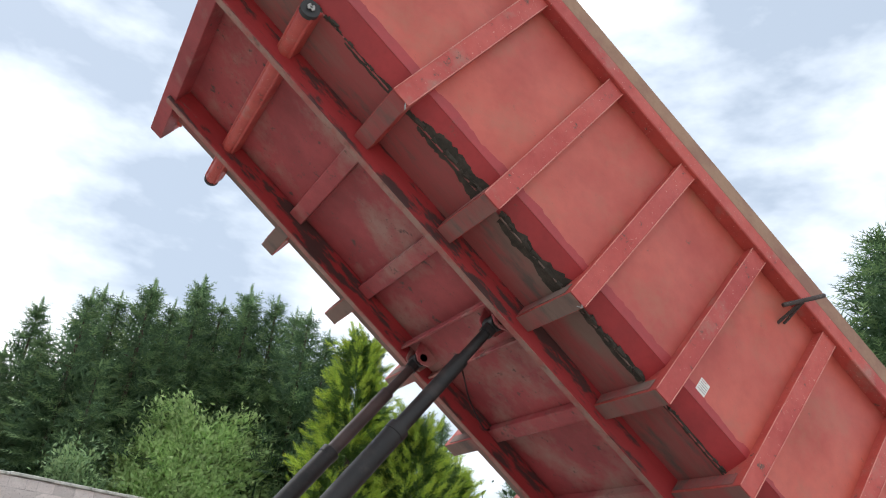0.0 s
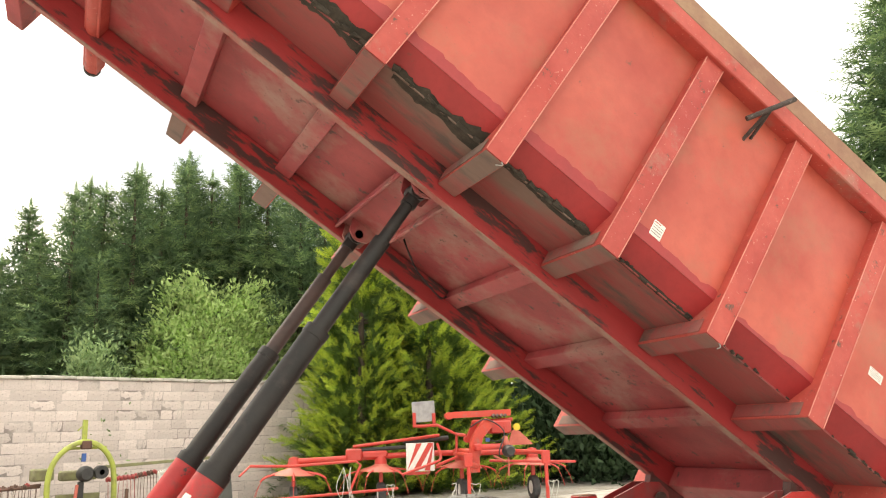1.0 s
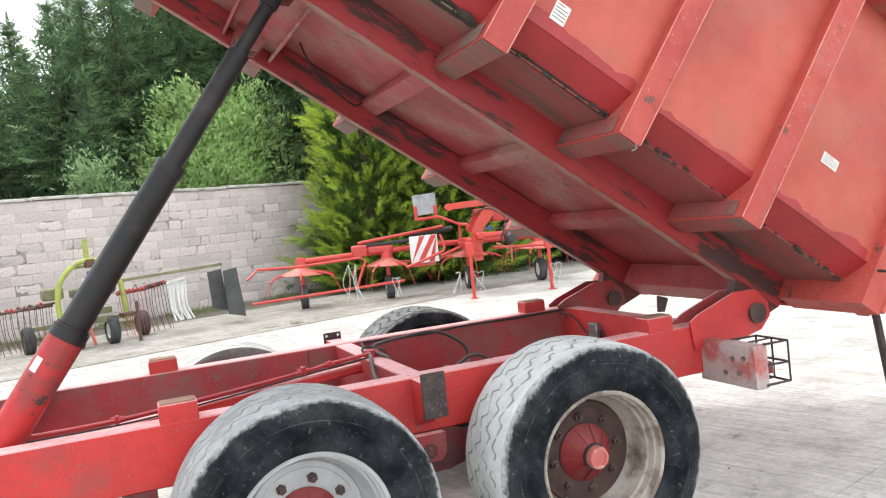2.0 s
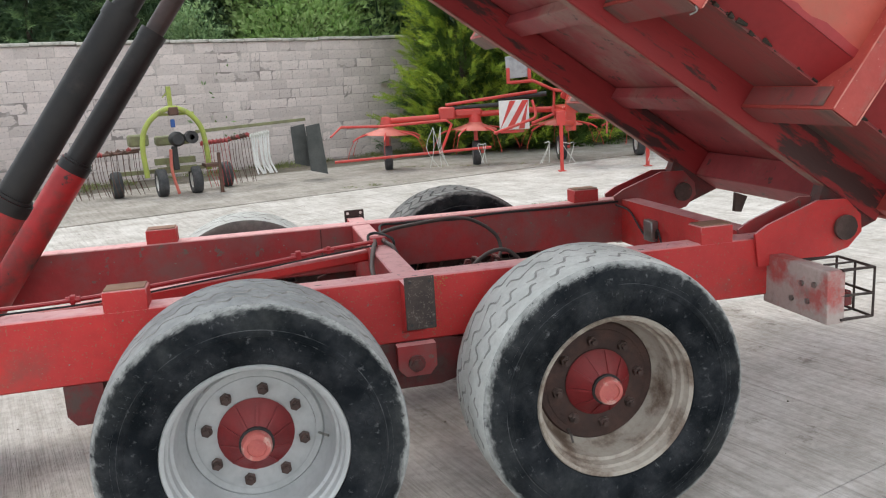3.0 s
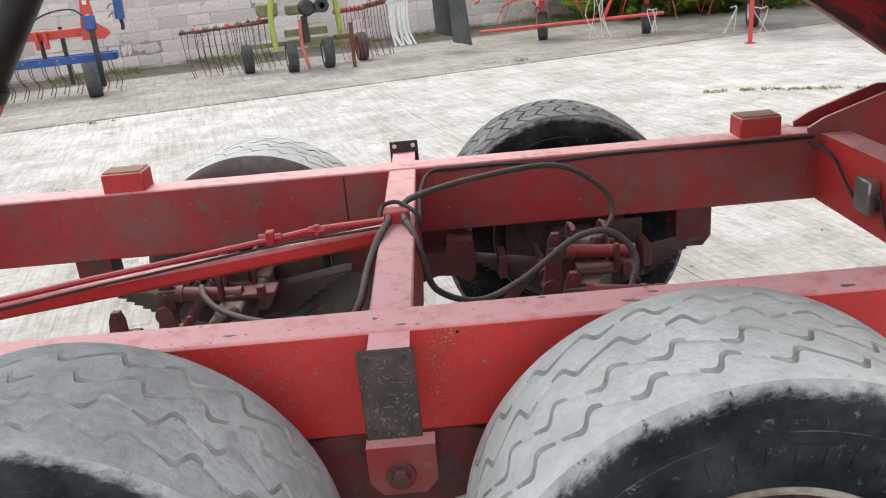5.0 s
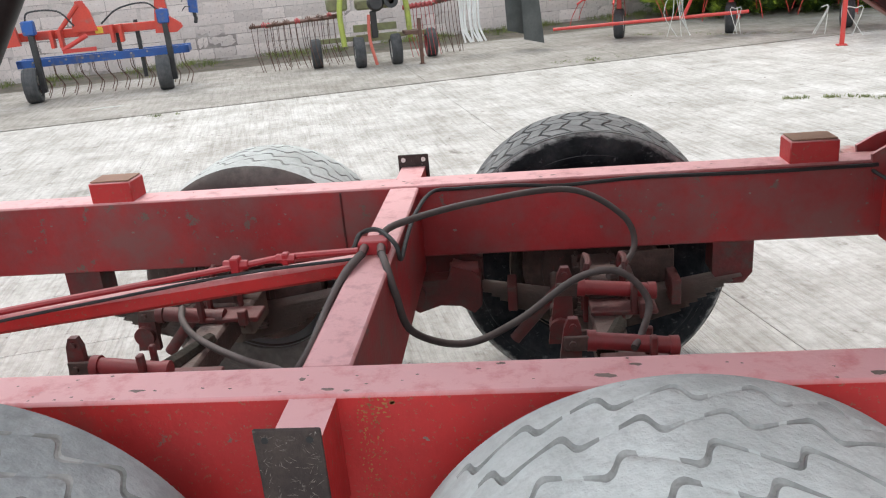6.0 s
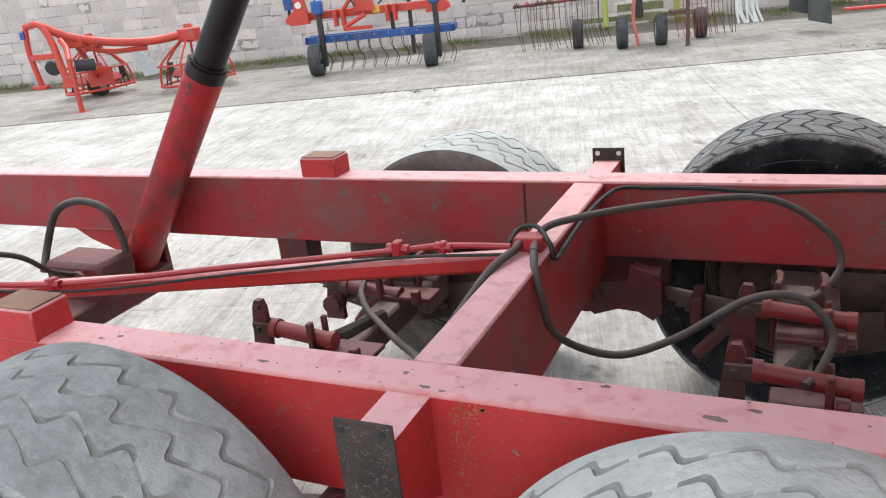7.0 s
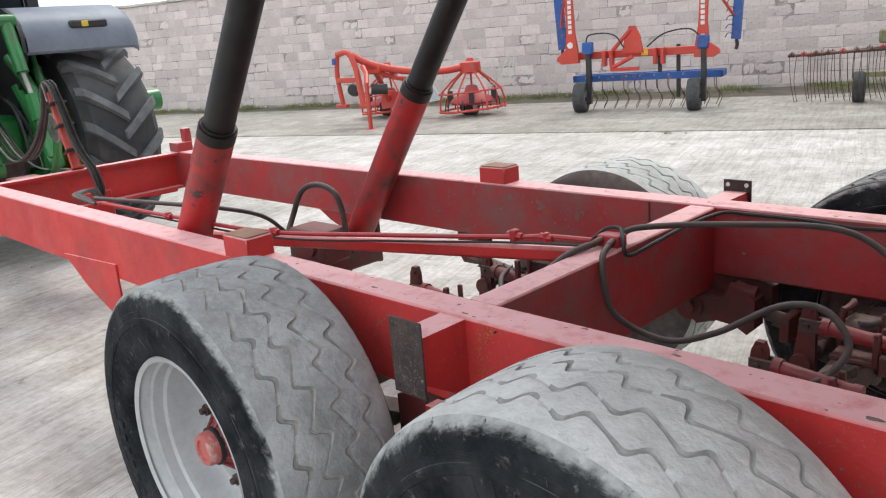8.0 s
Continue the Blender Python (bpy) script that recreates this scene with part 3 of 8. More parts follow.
def build_chassis():
    rear, front = 1.80, -4.22
    for a, b in ((NEAR_OUT, NEAR_IN), (FAR_IN, FAR_OUT)):
        # the far beam gets the red that has the body's shade in it
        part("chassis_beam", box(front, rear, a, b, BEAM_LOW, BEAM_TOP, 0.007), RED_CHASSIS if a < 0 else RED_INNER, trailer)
    part("front_cross_member", plate([(front, BEAM_LOW), (front, BEAM_TOP - 0.004), (front + 0.09, BEAM_TOP - 0.004), (front + 0.09, BEAM_TOP - 0.02), (front + 0.014, BEAM_TOP - 0.02), (front + 0.014, BEAM_LOW + 0.016),
                                      (front + 0.09, BEAM_LOW + 0.016), (front + 0.09, BEAM_LOW)], NEAR_IN, FAR_IN), RED_CHASSIS, trailer, smooth=False)
    part("rear_cross_member", plate([(1.69, BEAM_LOW), (1.69, BEAM_TOP - 0.004), (1.80, BEAM_TOP - 0.004), (1.80, BEAM_TOP - 0.02), (1.704, BEAM_TOP - 0.02), (1.704, BEAM_LOW + 0.016), (1.80, BEAM_LOW + 0.016), (1.80, BEAM_LOW)],
                                    NEAR_IN, FAR_IN), RED_CHASSIS, trailer, smooth=False)
    # darker red stands in for shade from the body above
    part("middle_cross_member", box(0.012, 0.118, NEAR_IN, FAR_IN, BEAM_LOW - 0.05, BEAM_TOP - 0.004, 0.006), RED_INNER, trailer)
    for out in (-1, 1):
        face = NEAR_OUT if out < 0 else FAR_OUT
        tip = -0.708 if out < 0 else 1.152
        outline = [(face, 0.70), (face, 0.925), (tip, 0.925), (tip, 0.80)]
        arm = part("outrigger", plate(outline, 0.02, 0.112, "x"), RED_CHASSIS, trailer)
        w = tip + out * 0.008
        pl = part("mudguard_plate", [box(0.008, 0.126, min(tip, w), max(tip, w), 0.762, 0.972, 0.003)], RUST, arm, "bare rusty steel bracket plate")
        for x in (0.028, 0.106):
            for z in (0.782, 0.952):
                part("bolt_hole", cyl((x, tip - out * 0.0015, z), (x, w + out * 0.0015, z), 0.0065 if out < 0 else 0.009, seg=10), CABLE if out < 0 else LABEL, pl)
        if out < 0:
            # pale scratches and straws stuck to the plate
            r = random.Random(8)
            marks = []
            for k in range(90):
                cx, cz, a, l = r.uniform(0.015, 0.118), r.uniform(0.77, 0.965), r.uniform(0, 3.14), r.uniform(0.003, 0.011)
                dx, dz, t = l * math.cos(a), l * math.sin(a), 0.0005
                marks.append(([(cx - dx, w - 0.0008, cz - dz), (cx - t * math.sin(a), w - 0.0014, cz + t * math.cos(a)), (cx + dx, w - 0.0008, cz + dz), (cx + t * math.sin(a), w - 0.0014, cz - t * math.cos(a))], [(0, 1, 2, 3)]))
            tagged(part("scratches", marks, STRAW_DUST, pl, "pale scratches on the rusty plate"), kind="stuff")
        # spring hanger box with the pivot bolt, and the rocking beam below it
        a, b = sorted((face + out * 0.005, face + out * 0.055))
        hanger = part("spring_hanger", [plate([(-0.015, BEAM_LOW), (-0.015, 0.565), (0.015, 0.53), (0.115, 0.53), (0.145, 0.565), (0.145, BEAM_LOW)], a, b)], RED_INNER, trailer)
        y = face + out * 0.056
        part("pivot_bolt", [cyl((0.06, y - out * 0.03, 0.585), (0.06, y + out * 0.012, 0.585), 0.035, seg=12), cyl((0.06, y, 0.585), (0.06, y + out * 0.026, 0.585), 0.022, seg=6)], GRIME_RED, hanger)
        a, b = sorted((face - out * 0.06, face - out * 0.002))
        part("rocker_beam", [plate([(-0.20, 0.62), (-0.20, 0.50), (-0.05, 0.46), (0.17, 0.46), (0.32, 0.50), (0.32, 0.62), (0.22, 0.66), (-0.10, 0.66)], a, b)], GRIME_RED, trailer)
        for x0, x1 in ((-1.20, -0.18), (0.29, 1.24)):
            a, b = sorted((face - out * 0.13, face - out * 0.05))
            leaves = [tube([(x0 + 0.03 * k, (a + b) / 2, 0.535 - 0.018 * k), ((x0 + x1) / 2, (a + b) / 2, 0.470 - 0.018 * k), (x1 - 0.03 * k, (a + b) / 2, 0.535 - 0.018 * k)], 0.0088, 4, 5) for k in range(8)]
            leaves = [([(v[0], (a + b) / 2 + (v[1] - (a + b) / 2) * 5, v[2]) for v in V], F) for V, F in leaves]
            part("leaf_spring", leaves, SPRING, trailer, "thick leaf spring caked in beige-brown dust")
        for x in (-1.22, 1.20):
            a, b = sorted((face - out * 0.11, face - out * 0.004))
            part("spring_hanger", [plate([(x - 0.06, BEAM_LOW), (x - 0.06, 0.54), (x - 0.03, 0.50), (x + 0.05, 0.50), (x + 0.08, 0.54), (x + 0.08, BEAM_LOW)], a, b)], GRIME_RED, trailer)
        # side plate in front of the wheels
        a, b = sorted((face, face + out * 0.010))
        part("side_plate", [plate([(-2.75, 0.70), (-2.12, 0.735), (-2.12, 0.56), (-2.24, 0.47), (-2.50, 0.56)], a, b)], RED_CHASSIS, trailer)
        # rest blocks under the body rails
        for x in (-1.02, 1.46):
            part("wear_pad", box(x - 0.074, x + 0.074, min(face, face - out * 0.112) + 0.006, max(face, face - out * 0.112) - 0.006, 1.006, 1.011, 0.002), TOPBOARD, trailer, "brown worn pad on the rest block")
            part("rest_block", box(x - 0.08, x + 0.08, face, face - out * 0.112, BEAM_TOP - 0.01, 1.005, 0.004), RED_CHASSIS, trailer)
        # hinge bracket at the rear
        outline = [(1.66, 0.80), (1.64, 0.95), (1.70, 0.985), (1.96, 1.075), (2.11, 1.07), (2.19, 0.99), (2.20, 0.91), (2.13, 0.84), (1.95, 0.80)]
        for y in (face + out * 0.004, face - out * 0.124):
            a, b = sorted((y, y + out * 0.014))
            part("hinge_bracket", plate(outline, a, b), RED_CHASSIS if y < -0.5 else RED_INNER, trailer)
        a, b = sorted((face + out * 0.035, face - out * 0.145))
        part("hinge_pin", [cyl((2.10, a, 0.94), (2.10, b, 0.94), 0.045, seg=16), cyl((2.10, a - 0.006, 0.94), (2.10, a + 0.01, 0.94), 0.058, seg=16)], GRIME, trailer, "greasy hinge pin")
    # light board on the rear of the near beam, lamp and cage
    board = part("light_board", [box(1.715, 1.727, -0.93, NEAR_OUT + 0.02, 0.625, 0.85, 0.004), box(1.727, 1.79, -0.93, NEAR_OUT, 0.625, 0.637), box(1.727, 1.79, -0.93, NEAR_OUT, 0.838, 0.85),
                                 box(1.715, 1.80, -0.936, -0.926, 0.625, 0.85)], DUSTY_BOARD, trailer, "mud-stained red steel light board")
    for y, z in ((-0.78, 0.77), (-0.82, 0.70), (-0.72, 0.69), (-0.86, 0.78)):
        part("bolt", cyl((1.716, y, z), (1.706, y, z), 0.013, seg=6), STEEL, board)
    part("tail_lamp", lathe([(0.0, 0), (0.05, 0), (0.055, -0.02), (0.055, -0.05)], 18), LENS_RED, board, m=pose(1.83, -0.86, 0.74, 90, 0, 90))
    for z in (0.64, 0.74, 0.85):
        part("lamp_cage_bar", tube([(1.78, -0.93, z), (1.93, -0.94, z), (1.94, -0.72, z), (1.78, -0.70, z)], 0.006, 6, 0), RUST, board, "rusty wire of the lamp cage")
    for y in (-0.94, -0.83, -0.72):
        part("lamp_cage_bar", tube([(1.78, y, 0.64), (1.935, y, 0.64), (1.935, y, 0.85), (1.78, y, 0.85)], 0.006, 6, 0), RUST, board)
    far_board = part("light_board", [box(1.715, 1.727, FAR_OUT, 1.37, 0.625, 0.85), box(1.727, 1.79, FAR_OUT, 1.37, 0.625, 0.637), box(1.727, 1.79, FAR_OUT, 1.37, 0.838, 0.85)], DUSTY_BOARD, trailer)
    part("tail_lamp", lathe([(0.0, 0), (0.05, 0), (0.055, -0.02), (0.055, -0.05)], 18), LENS_RED, far_board, m=pose(1.83, 1.30, 0.74, 90, 0, 90))
    # drawbar towards the tractor
    part("drawbar", [box(-5.75, -4.20, 0.10, 0.34, 0.55, 0.75, 0.01), plate([(-4.9, 0.12), (-4.25, NEAR_IN), (-4.25, NEAR_IN + 0.2), (-4.7, 0.16)], 0.62, 0.74, "z"),
                     plate([(-4.9, 0.32), (-4.25, FAR_IN), (-4.25, FAR_IN - 0.2), (-4.7, 0.28)], 0.62, 0.74, "z")], RED_CHASSIS, trailer)
    part("front_stop", [box(-4.27, -4.13, FAR_IN, FAR_OUT, BEAM_TOP - 0.004, 0.995, 0.004), box(-4.20, -4.135, FAR_IN + 0.07, FAR_OUT + 0.004, 0.99, 1.095, 0.004)], RED_INNER, trailer, "small red stop block with an upright lug")


def build_wear():
    """Paint chips, a rust streak beside the bracket and a weld seam."""
    rng = random.Random(15)

    def flake(x, y, z, r, long, face):
        n = rng.randint(8, 12)
        pts = []
        for k in range(n):
            a, q = 2 * math.pi * k / n, r * rng.uniform(0.45, 1.1)
            u, v = q * long * math.cos(a), q * math.sin(a)
            pts.append((x + u, y + v, z) if face == "z" else (x + u, y, z + v))
        return pts, [tuple(range(n)) if face == "z" else tuple(reversed(range(n)))]

    top = BEAM_TOP + 0.0006
    near = [flake(x, NEAR_OUT + rng.uniform(0.012, 0.108), top, rng.uniform(0.004, 0.011), rng.uniform(1.2, 2.6), "z") for x in (-1.62, -0.78, -0.74, -0.30, 0.03, 0.09, 0.13, 0.42, 0.62, 0.68, 1.1, 1.25, 1.6)]
    near += [flake(rng.uniform(-3.9, 1.7), NEAR_OUT + rng.uniform(0.004, 0.116), top, rng.uniform(0.0015, 0.004), 1.4, "z") for k in range(90)]
    near += [flake(rng.uniform(-3.9, 1.7), NEAR_OUT - 0.0008, rng.uniform(0.70, 0.92), rng.uniform(0.0015, 0.005), 1.2, "y") for k in range(50)]
    tagged(part("paint_chips", near, CHIP, trailer, "grey-brown chips in the red paint"), kind="stuff")
    far = [flake(rng.uniform(-3.9, 1.7), FAR_IN + rng.uniform(0.006, 0.114), top, rng.uniform(0.002, 0.007), 1.6, "z") for k in range(60)]
    far += [flake(rng.uniform(-3.9, 1.7), FAR_IN - 0.0008, rng.uniform(0.68, 0.92), rng.uniform(0.002, 0.006), 1.3, "y") for k in range(70)]
    tagged(part("paint_chips", far, CHIP, trailer, "grey-brown chips in the red paint"), kind="stuff")
    rust = [flake(0.145 + abs(rng.gauss(0, 0.03)), NEAR_OUT - 0.0008, rng.uniform(0.68, 0.925), rng.uniform(0.001, 0.0032), 0.8, "y") for k in range(170)]
    rust += [flake(rng.gauss(0.19, 0.02), NEAR_OUT - 0.0009, rng.gauss(0.905, 0.010), rng.uniform(0.002, 0.005), 1.5, "y") for k in range(14)]
    tagged(part("rust_streak", rust, YELLOW_RUST, trailer, "yellow-brown rust streak on the beam beside the bracket"), kind="stuff")
    part("weld_seam", tube([(-0.165, FAR_IN - 0.001, BEAM_LOW + 0.03), (-0.168, FAR_IN - 0.001, 0.8), (-0.166, FAR_IN - 0.001, BEAM_TOP - 0.01)], 0.004, 6, 3), GRIME_RED, trailer, "rough weld seam on the beam")


def build_ram(y, rod, lower, sticker):
    top, end = Vector((-0.350, y, 2.808)), Vector((-2.02, y, 0.50))
    at = lambda f: top + (end - top) * f
    j3, j2, j1 = at(0.13), at(0.345), at(0.635 if sticker else 0.615)
    d = (end - top).normalized()
    ram = part("tipping_ram", [cyl(j1 - d * 0.02, end, 0.0765, seg=28)], RAM_RED, trailer, "red-based three-stage hydraulic tipping ram")
    part("lower_stage", [cyl(j2 - d * 0.01, j1 + d * 0.05, 0.0625, seg=28)], lower, ram, "black-painted ram stage")
    part("upper_stage", [cyl(j3, j2 + d * 0.05, 0.048, seg=24)], rod, ram)
    part("rod", [cyl(top, j3 + d * 0.05, 0.035, seg=20)], rod, ram)
    part("collar", [cyl(j3 - d * 0.012, j3 + d * 0.012, 0.0495, seg=24)], rod, ram)
    part("collar", [cyl(j2 - d * 0.022, j2 + d * 0.03, 0.0665, seg=28)], RAM_BLACK, ram)
    part("collar", [cyl(j1 - d * 0.034, j1 - d * 0.018, 0.071, seg=28), cyl(j1 - d * 0.020, j1 + d * 0.03, 0.0785, seg=28)], RAM_BLACK, ram)
    part("top_eye", [cyl(top + Vector((0, -0.06, 0.0)), top + Vector((0, 0.06, 0)), 0.055, seg=18), cyl(top + d * 0.02, top + d * 0.10, 0.045, seg=18)], RAM_BLACK, ram)
    part("trunnion", [cyl(end + Vector((0, -0.11, 0)), end + Vector((0, 0.11, 0)), 0.06, seg=16), box(end.x - 0.12, end.x + 0.10, y - 0.13, y - 0.10, 0.40, 0.64),
                      box(end.x - 0.12, end.x + 0.10, y + 0.10, y + 0.13, 0.40, 0.64)], GRIME_RED, ram)
    if sticker:
        n = d.cross(Vector((0, 1, 0))).normalized()
        f = j1 + d * 0.13
        arc = []
        for k in range(5):
            t = radians(214 + 7 * k)
            o = 0.0778 * (math.cos(t) * n + math.sin(t) * Vector((0, 1, 0)))
            arc.append((f + o, f + d * 0.065 + o))
        V = [tuple(p) for ab in arc for p in ab]
        part("sticker", (V, [(2 * k, 2 * k + 1, 2 * k + 3, 2 * k + 2) for k in range(4)]), LABEL, ram, "small white sticker")


def build_body():
    body = part("tipper_floor", [box(-4.56, 1.46, -0.89, mirror(-0.89), 2.2685, 2.284, 0.002)], RED_UNDER, trailer, "raised steel floor of the tipping body, dusty red below", m=BODY)
    # outer strips of the floor, mud-stained
    for a, b in ((-0.89, -0.489), (mirror(-0.89), mirror(-0.489))):
        part("floor_strip", box(-4.55, 1.44, min(a, b), max(a, b), 2.260, 2.2675, 0.001), GREY_FLOOR, body, m=BODY)
    for out in (-1, 1):
        yy = (lambda y: y) if out < 0 else mirror
        # side sheet with its folded-in foot, and the top rail with a board on it
        foot = [(yy(-0.885), 2.268), (yy(-1.000), 2.376), (yy(-0.992), 2.382), (yy(-0.880), 2.276)]
        part("folded_foot", plate(foot, -4.58, 1.46, "x"), RED_CHAMFER, body, "dark red folded foot of the side sheet", m=BODY)
        part("side_sheet", box(-4.58, 1.46, yy(-1.000), yy(-0.992), 2.380, 3.66, 0.001), RED_SIDE, body, "faded orange-red side sheet", m=BODY)
        part("top_rail", [box(-4.62, 1.50, yy(-1.105), yy(-0.982), 3.59, 3.70, 0.008)], RED_RIB, body, m=BODY)
        part("top_board", [box(-4.62, 1.50, yy(-1.09), yy(-0.985), 3.706, 3.84, 0.01)], TOPBOARD, body, "weathered brown board on the top rail", m=BODY)
        # floor rails
        part("floor_rail", box(-4.56, 1.40, yy(-0.487), yy(-0.425), 2.092, 2.266, 0.005), RAIL, body, "red box rail with flaking paint", m=BODY)
        part("rail_shoe", box(-4.55, 1.39, yy(-0.484), yy(-0.428), 2.085, 2.0915, 0.002), RAIL_EDGE, body, m=BODY)
        part("hinge_ear", [plate([(1.04, 2.10), (1.09, 1.93), (1.19, 1.885), (1.28, 1.93), (1.40, 2.10)], yy(-0.484), yy(-0.418))], GRIME_RED, body, m=BODY)
    ribs = (-3.285, -2.524, -1.782, -1.028, -0.265, 0.523)
    w, low = 0.056, 2.155
    def leaning(shape, s):
        """The ribs lean back a little and widen as they rise."""
        V = []
        for x, y, n in shape[0]:
            f = min(max((n - low) / 1.43, 0), 1)
            V.append((s + 0.042 * f + (x - s) * (1.1 + 0.1 * f), y, n))
        return V, shape[1]

    for s in ribs:
        for out in (-1, 1):
            yy = (lambda y: y) if out < 0 else mirror
            # a channel that runs under the floor and up the side, with a gusset in the corner
            outline = [(yy(-0.489), low), (yy(-1.060), low), (yy(-1.075), 3.588), (yy(-1.001), 3.588), (yy(-1.001), 2.45), (yy(-0.90), 2.29), (yy(-0.87), 2.258), (yy(-0.489), 2.267)]
            rib = part("side_rib", leaning(plate(outline, s - w, s + w, "x"), s), RED_RIB, body, m=BODY)
            for x in (s - w, s + w):
                line = [(x, yy(-1.063), low + 0.004), (x, yy(-1.069), low + 0.7), (x, yy(-1.076), 3.586)]
                part("pale_rib_edge", leaning(tube(line, 0.0032, 5, 0), s), EDGE, rib, "pale line along the edge of the rib", m=BODY)
            part("rib_foot", leaning(box(s - w + 0.003, s + w - 0.003, yy(-0.492), yy(-1.053), low - 0.006, low - 0.001, 0.002), s), GREY_FLOOR, rib, "mud-stained underside of the rib", m=BODY)
            part("mud_film", box(s - 1.1 * w - 0.006, s - 1.1 * w - 0.0015, yy(-0.50), yy(-1.0), low + 0.012, 2.250, 0.002), GREY_FLOOR, rib, "dried mud on the foot of the rib", m=BODY)
        part("floor_rib", box(s - 0.062, s + 0.062, -0.424, mirror(-0.424), 2.195, 2.266, 0.005), RED_UNDER, body, m=BODY)
    # rear post and rear cross beam
    for out in (-1, 1):
        yy = (lambda y: y) if out < 0 else mirror
        outline = [(yy(-0.489), 2.14), (yy(-1.060), 2.14), (yy(-1.075), 3.588), (yy(-1.001), 3.588), (yy(-1.001), 2.5), (yy(-0.90), 2.29), (yy(-0.87), 2.258), (yy(-0.489), 2.267)]
        part("rear_post", plate(outline, 1.36, 1.50, "x"), RED_RIB, body, m=BODY)
        part("chain_hook", tube([(1.38, yy(-1.065), 2.34), (1.38, yy(-1.125), 2.34), (1.44, yy(-1.135), 2.33), (1.44, yy(-1.135), 2.29)], 0.008, 6, 0), RUST, body, m=BODY)
    part("rear_cross_beam", [box(1.22, 1.40, -0.424, mirror(-0.424), 2.10, 2.266, 0.006)], RED_UNDER, body, m=BODY)
    part("tailgate", [box(1.50, 1.53, -1.07, mirror(-1.07), 2.16, 3.80, 0.005)] + [box(1.53, 1.58, y - 0.04, y + 0.04, 2.16, 3.80) for y in (-0.9, 0.22, 1.34)], RED_SIDE, body, m=BODY)
    for y in (-0.2, 0.64):
        part("tailgate_hook", [plate([(1.40, 2.10), (1.46, 2.0), (1.50, 2.02), (1.48, 2.12)], y, y + 0.03)], GRIME, body, m=BODY)
    # front wall and front cross tube with open ends
    part("front_sheet", box(-4.47, -4.58, -0.99, mirror(-0.985), 2.28, 3.8, 0.004), RED_SIDE, body, m=BODY)
    part("front_cross_beam", [box(-4.62, -4.50, -1.06, mirror(-1.06), 2.12, 2.266, 0.006)], RED_UNDER, body, m=BODY)
    tube_rib = part("front_cross_tube", [box(-4.055, -3.945, -0.90, 1.44, 2.165, 2.266, 0.006), cyl((-4.0, -0.92, 2.20), (-4.0, 1.47, 2.20), 0.052, seg=20)], RED_RIB, body, m=BODY)
    for y, o in ((-0.92, -1), (1.47, 1)):
        part("tube_end", [cyl((-4.0, y - o * 0.03, 2.20), (-4.0, y + o * 0.004, 2.20), 0.058, seg=20)], CABLE, tube_rib, "black round tube end", m=BODY)
    part("wing_nut", [cyl((-4.0, -0.93, 2.20), (-4.0, -0.938, 2.20), 0.012, seg=8)] + [moved(box(-0.024, 0.024, -0.004, 0.004, -0.007, 0.007, 0.002), pose(-4.0, -0.935, 2.20, 0, a, 0)) for a in (20, 110, 160)], STEEL, tube_rib, "pale metal pin in the tube end", m=BODY)
    for out in (-1, 1):
        yy = (lambda y: y) if out < 0 else mirror
        part("front_post", plate([(yy(-1.060), 2.14), (yy(-1.075), 3.588), (yy(-1.001), 3.588), (yy(-1.001), 2.5), (yy(-0.90), 2.29), (yy(-0.90), 2.14)], -4.62, -4.50, "x"), RED_RIB, body, m=BODY)
    # ram cradle between the rails
    part("ram_plate", box(-2.03, -1.70, -0.424, mirror(-0.424), 2.186, 2.1945, 0.003), RED_UNDER, body, "dusty red plate over the ram heads", m=BODY)
    for s0 in (-2.03, -1.72):
        part("ram_cross_beam", box(s0, s0 + 0.02, -0.424, mirror(-0.424), 2.125, 2.186, 0.004), RED_UNDER, body, m=BODY)
    for y in (-0.32, 0.765):
        part("ram_eye_pin", [cyl((-1.88, y - 0.09, 2.115), (-1.88, y + 0.09, 2.115), 0.03)], GRIME, body, m=BODY)
        for a in (-0.08, 0.08):
            part("ram_lug", plate([(-1.98, 2.19), (-1.95, 2.10), (-1.90, 2.07), (-1.86, 2.07), (-1.80, 2.10), (-1.78, 2.19)], y + a - 0.01, y + a + 0.01), RED_UNDER, body, m=BODY)
    part("hanging_wire", tube([(-1.62, 0.62, 2.262), (-1.55, 0.60, 2.20), (-1.40, 0.66, 2.15), (-1.15, 0.80, 2.16), (-1.09, 0.84, 2.21)], 0.006, 6, 6), CABLE, body, "thin black wire hanging under the floor", m=BODY)
    # ragged edges: worn paint along the folded foot, and dark mud caked in the joint above the rams
    def ragged(s0, s1, step_s, base, reach, seed):
        """A thin ragged strip from s0 to s1; base and reach give its two edges as (y, n)."""
        r = random.Random(seed)
        V, F = [], []
        n = int((s1 - s0) / step_s)
        g = 0.4
        for i in range(n + 1):
            g = min(max(g + r.uniform(-0.2, 0.2), 0.3), 1.0)
            s = s0 + (s1 - s0) * i / n
            a, b = base, reach
            V += [(s, a[0], a[1]), (s + r.uniform(-0.3, 0.3) * step_s, a[0] + (b[0] - a[0]) * g, a[1] + (b[1] - a[1]) * g)]
            if i:
                F.append((2 * i - 2, 2 * i - 1, 2 * i + 1, 2 * i))
        return V, F

    part("worn_paint_edge", ragged(-4.45, 1.34, 0.035, (-1.0012, 2.378), (-1.0012, 2.455), 3), RED_CHAMFER, body, "ragged darker red edge of the side sheet", m=BODY)
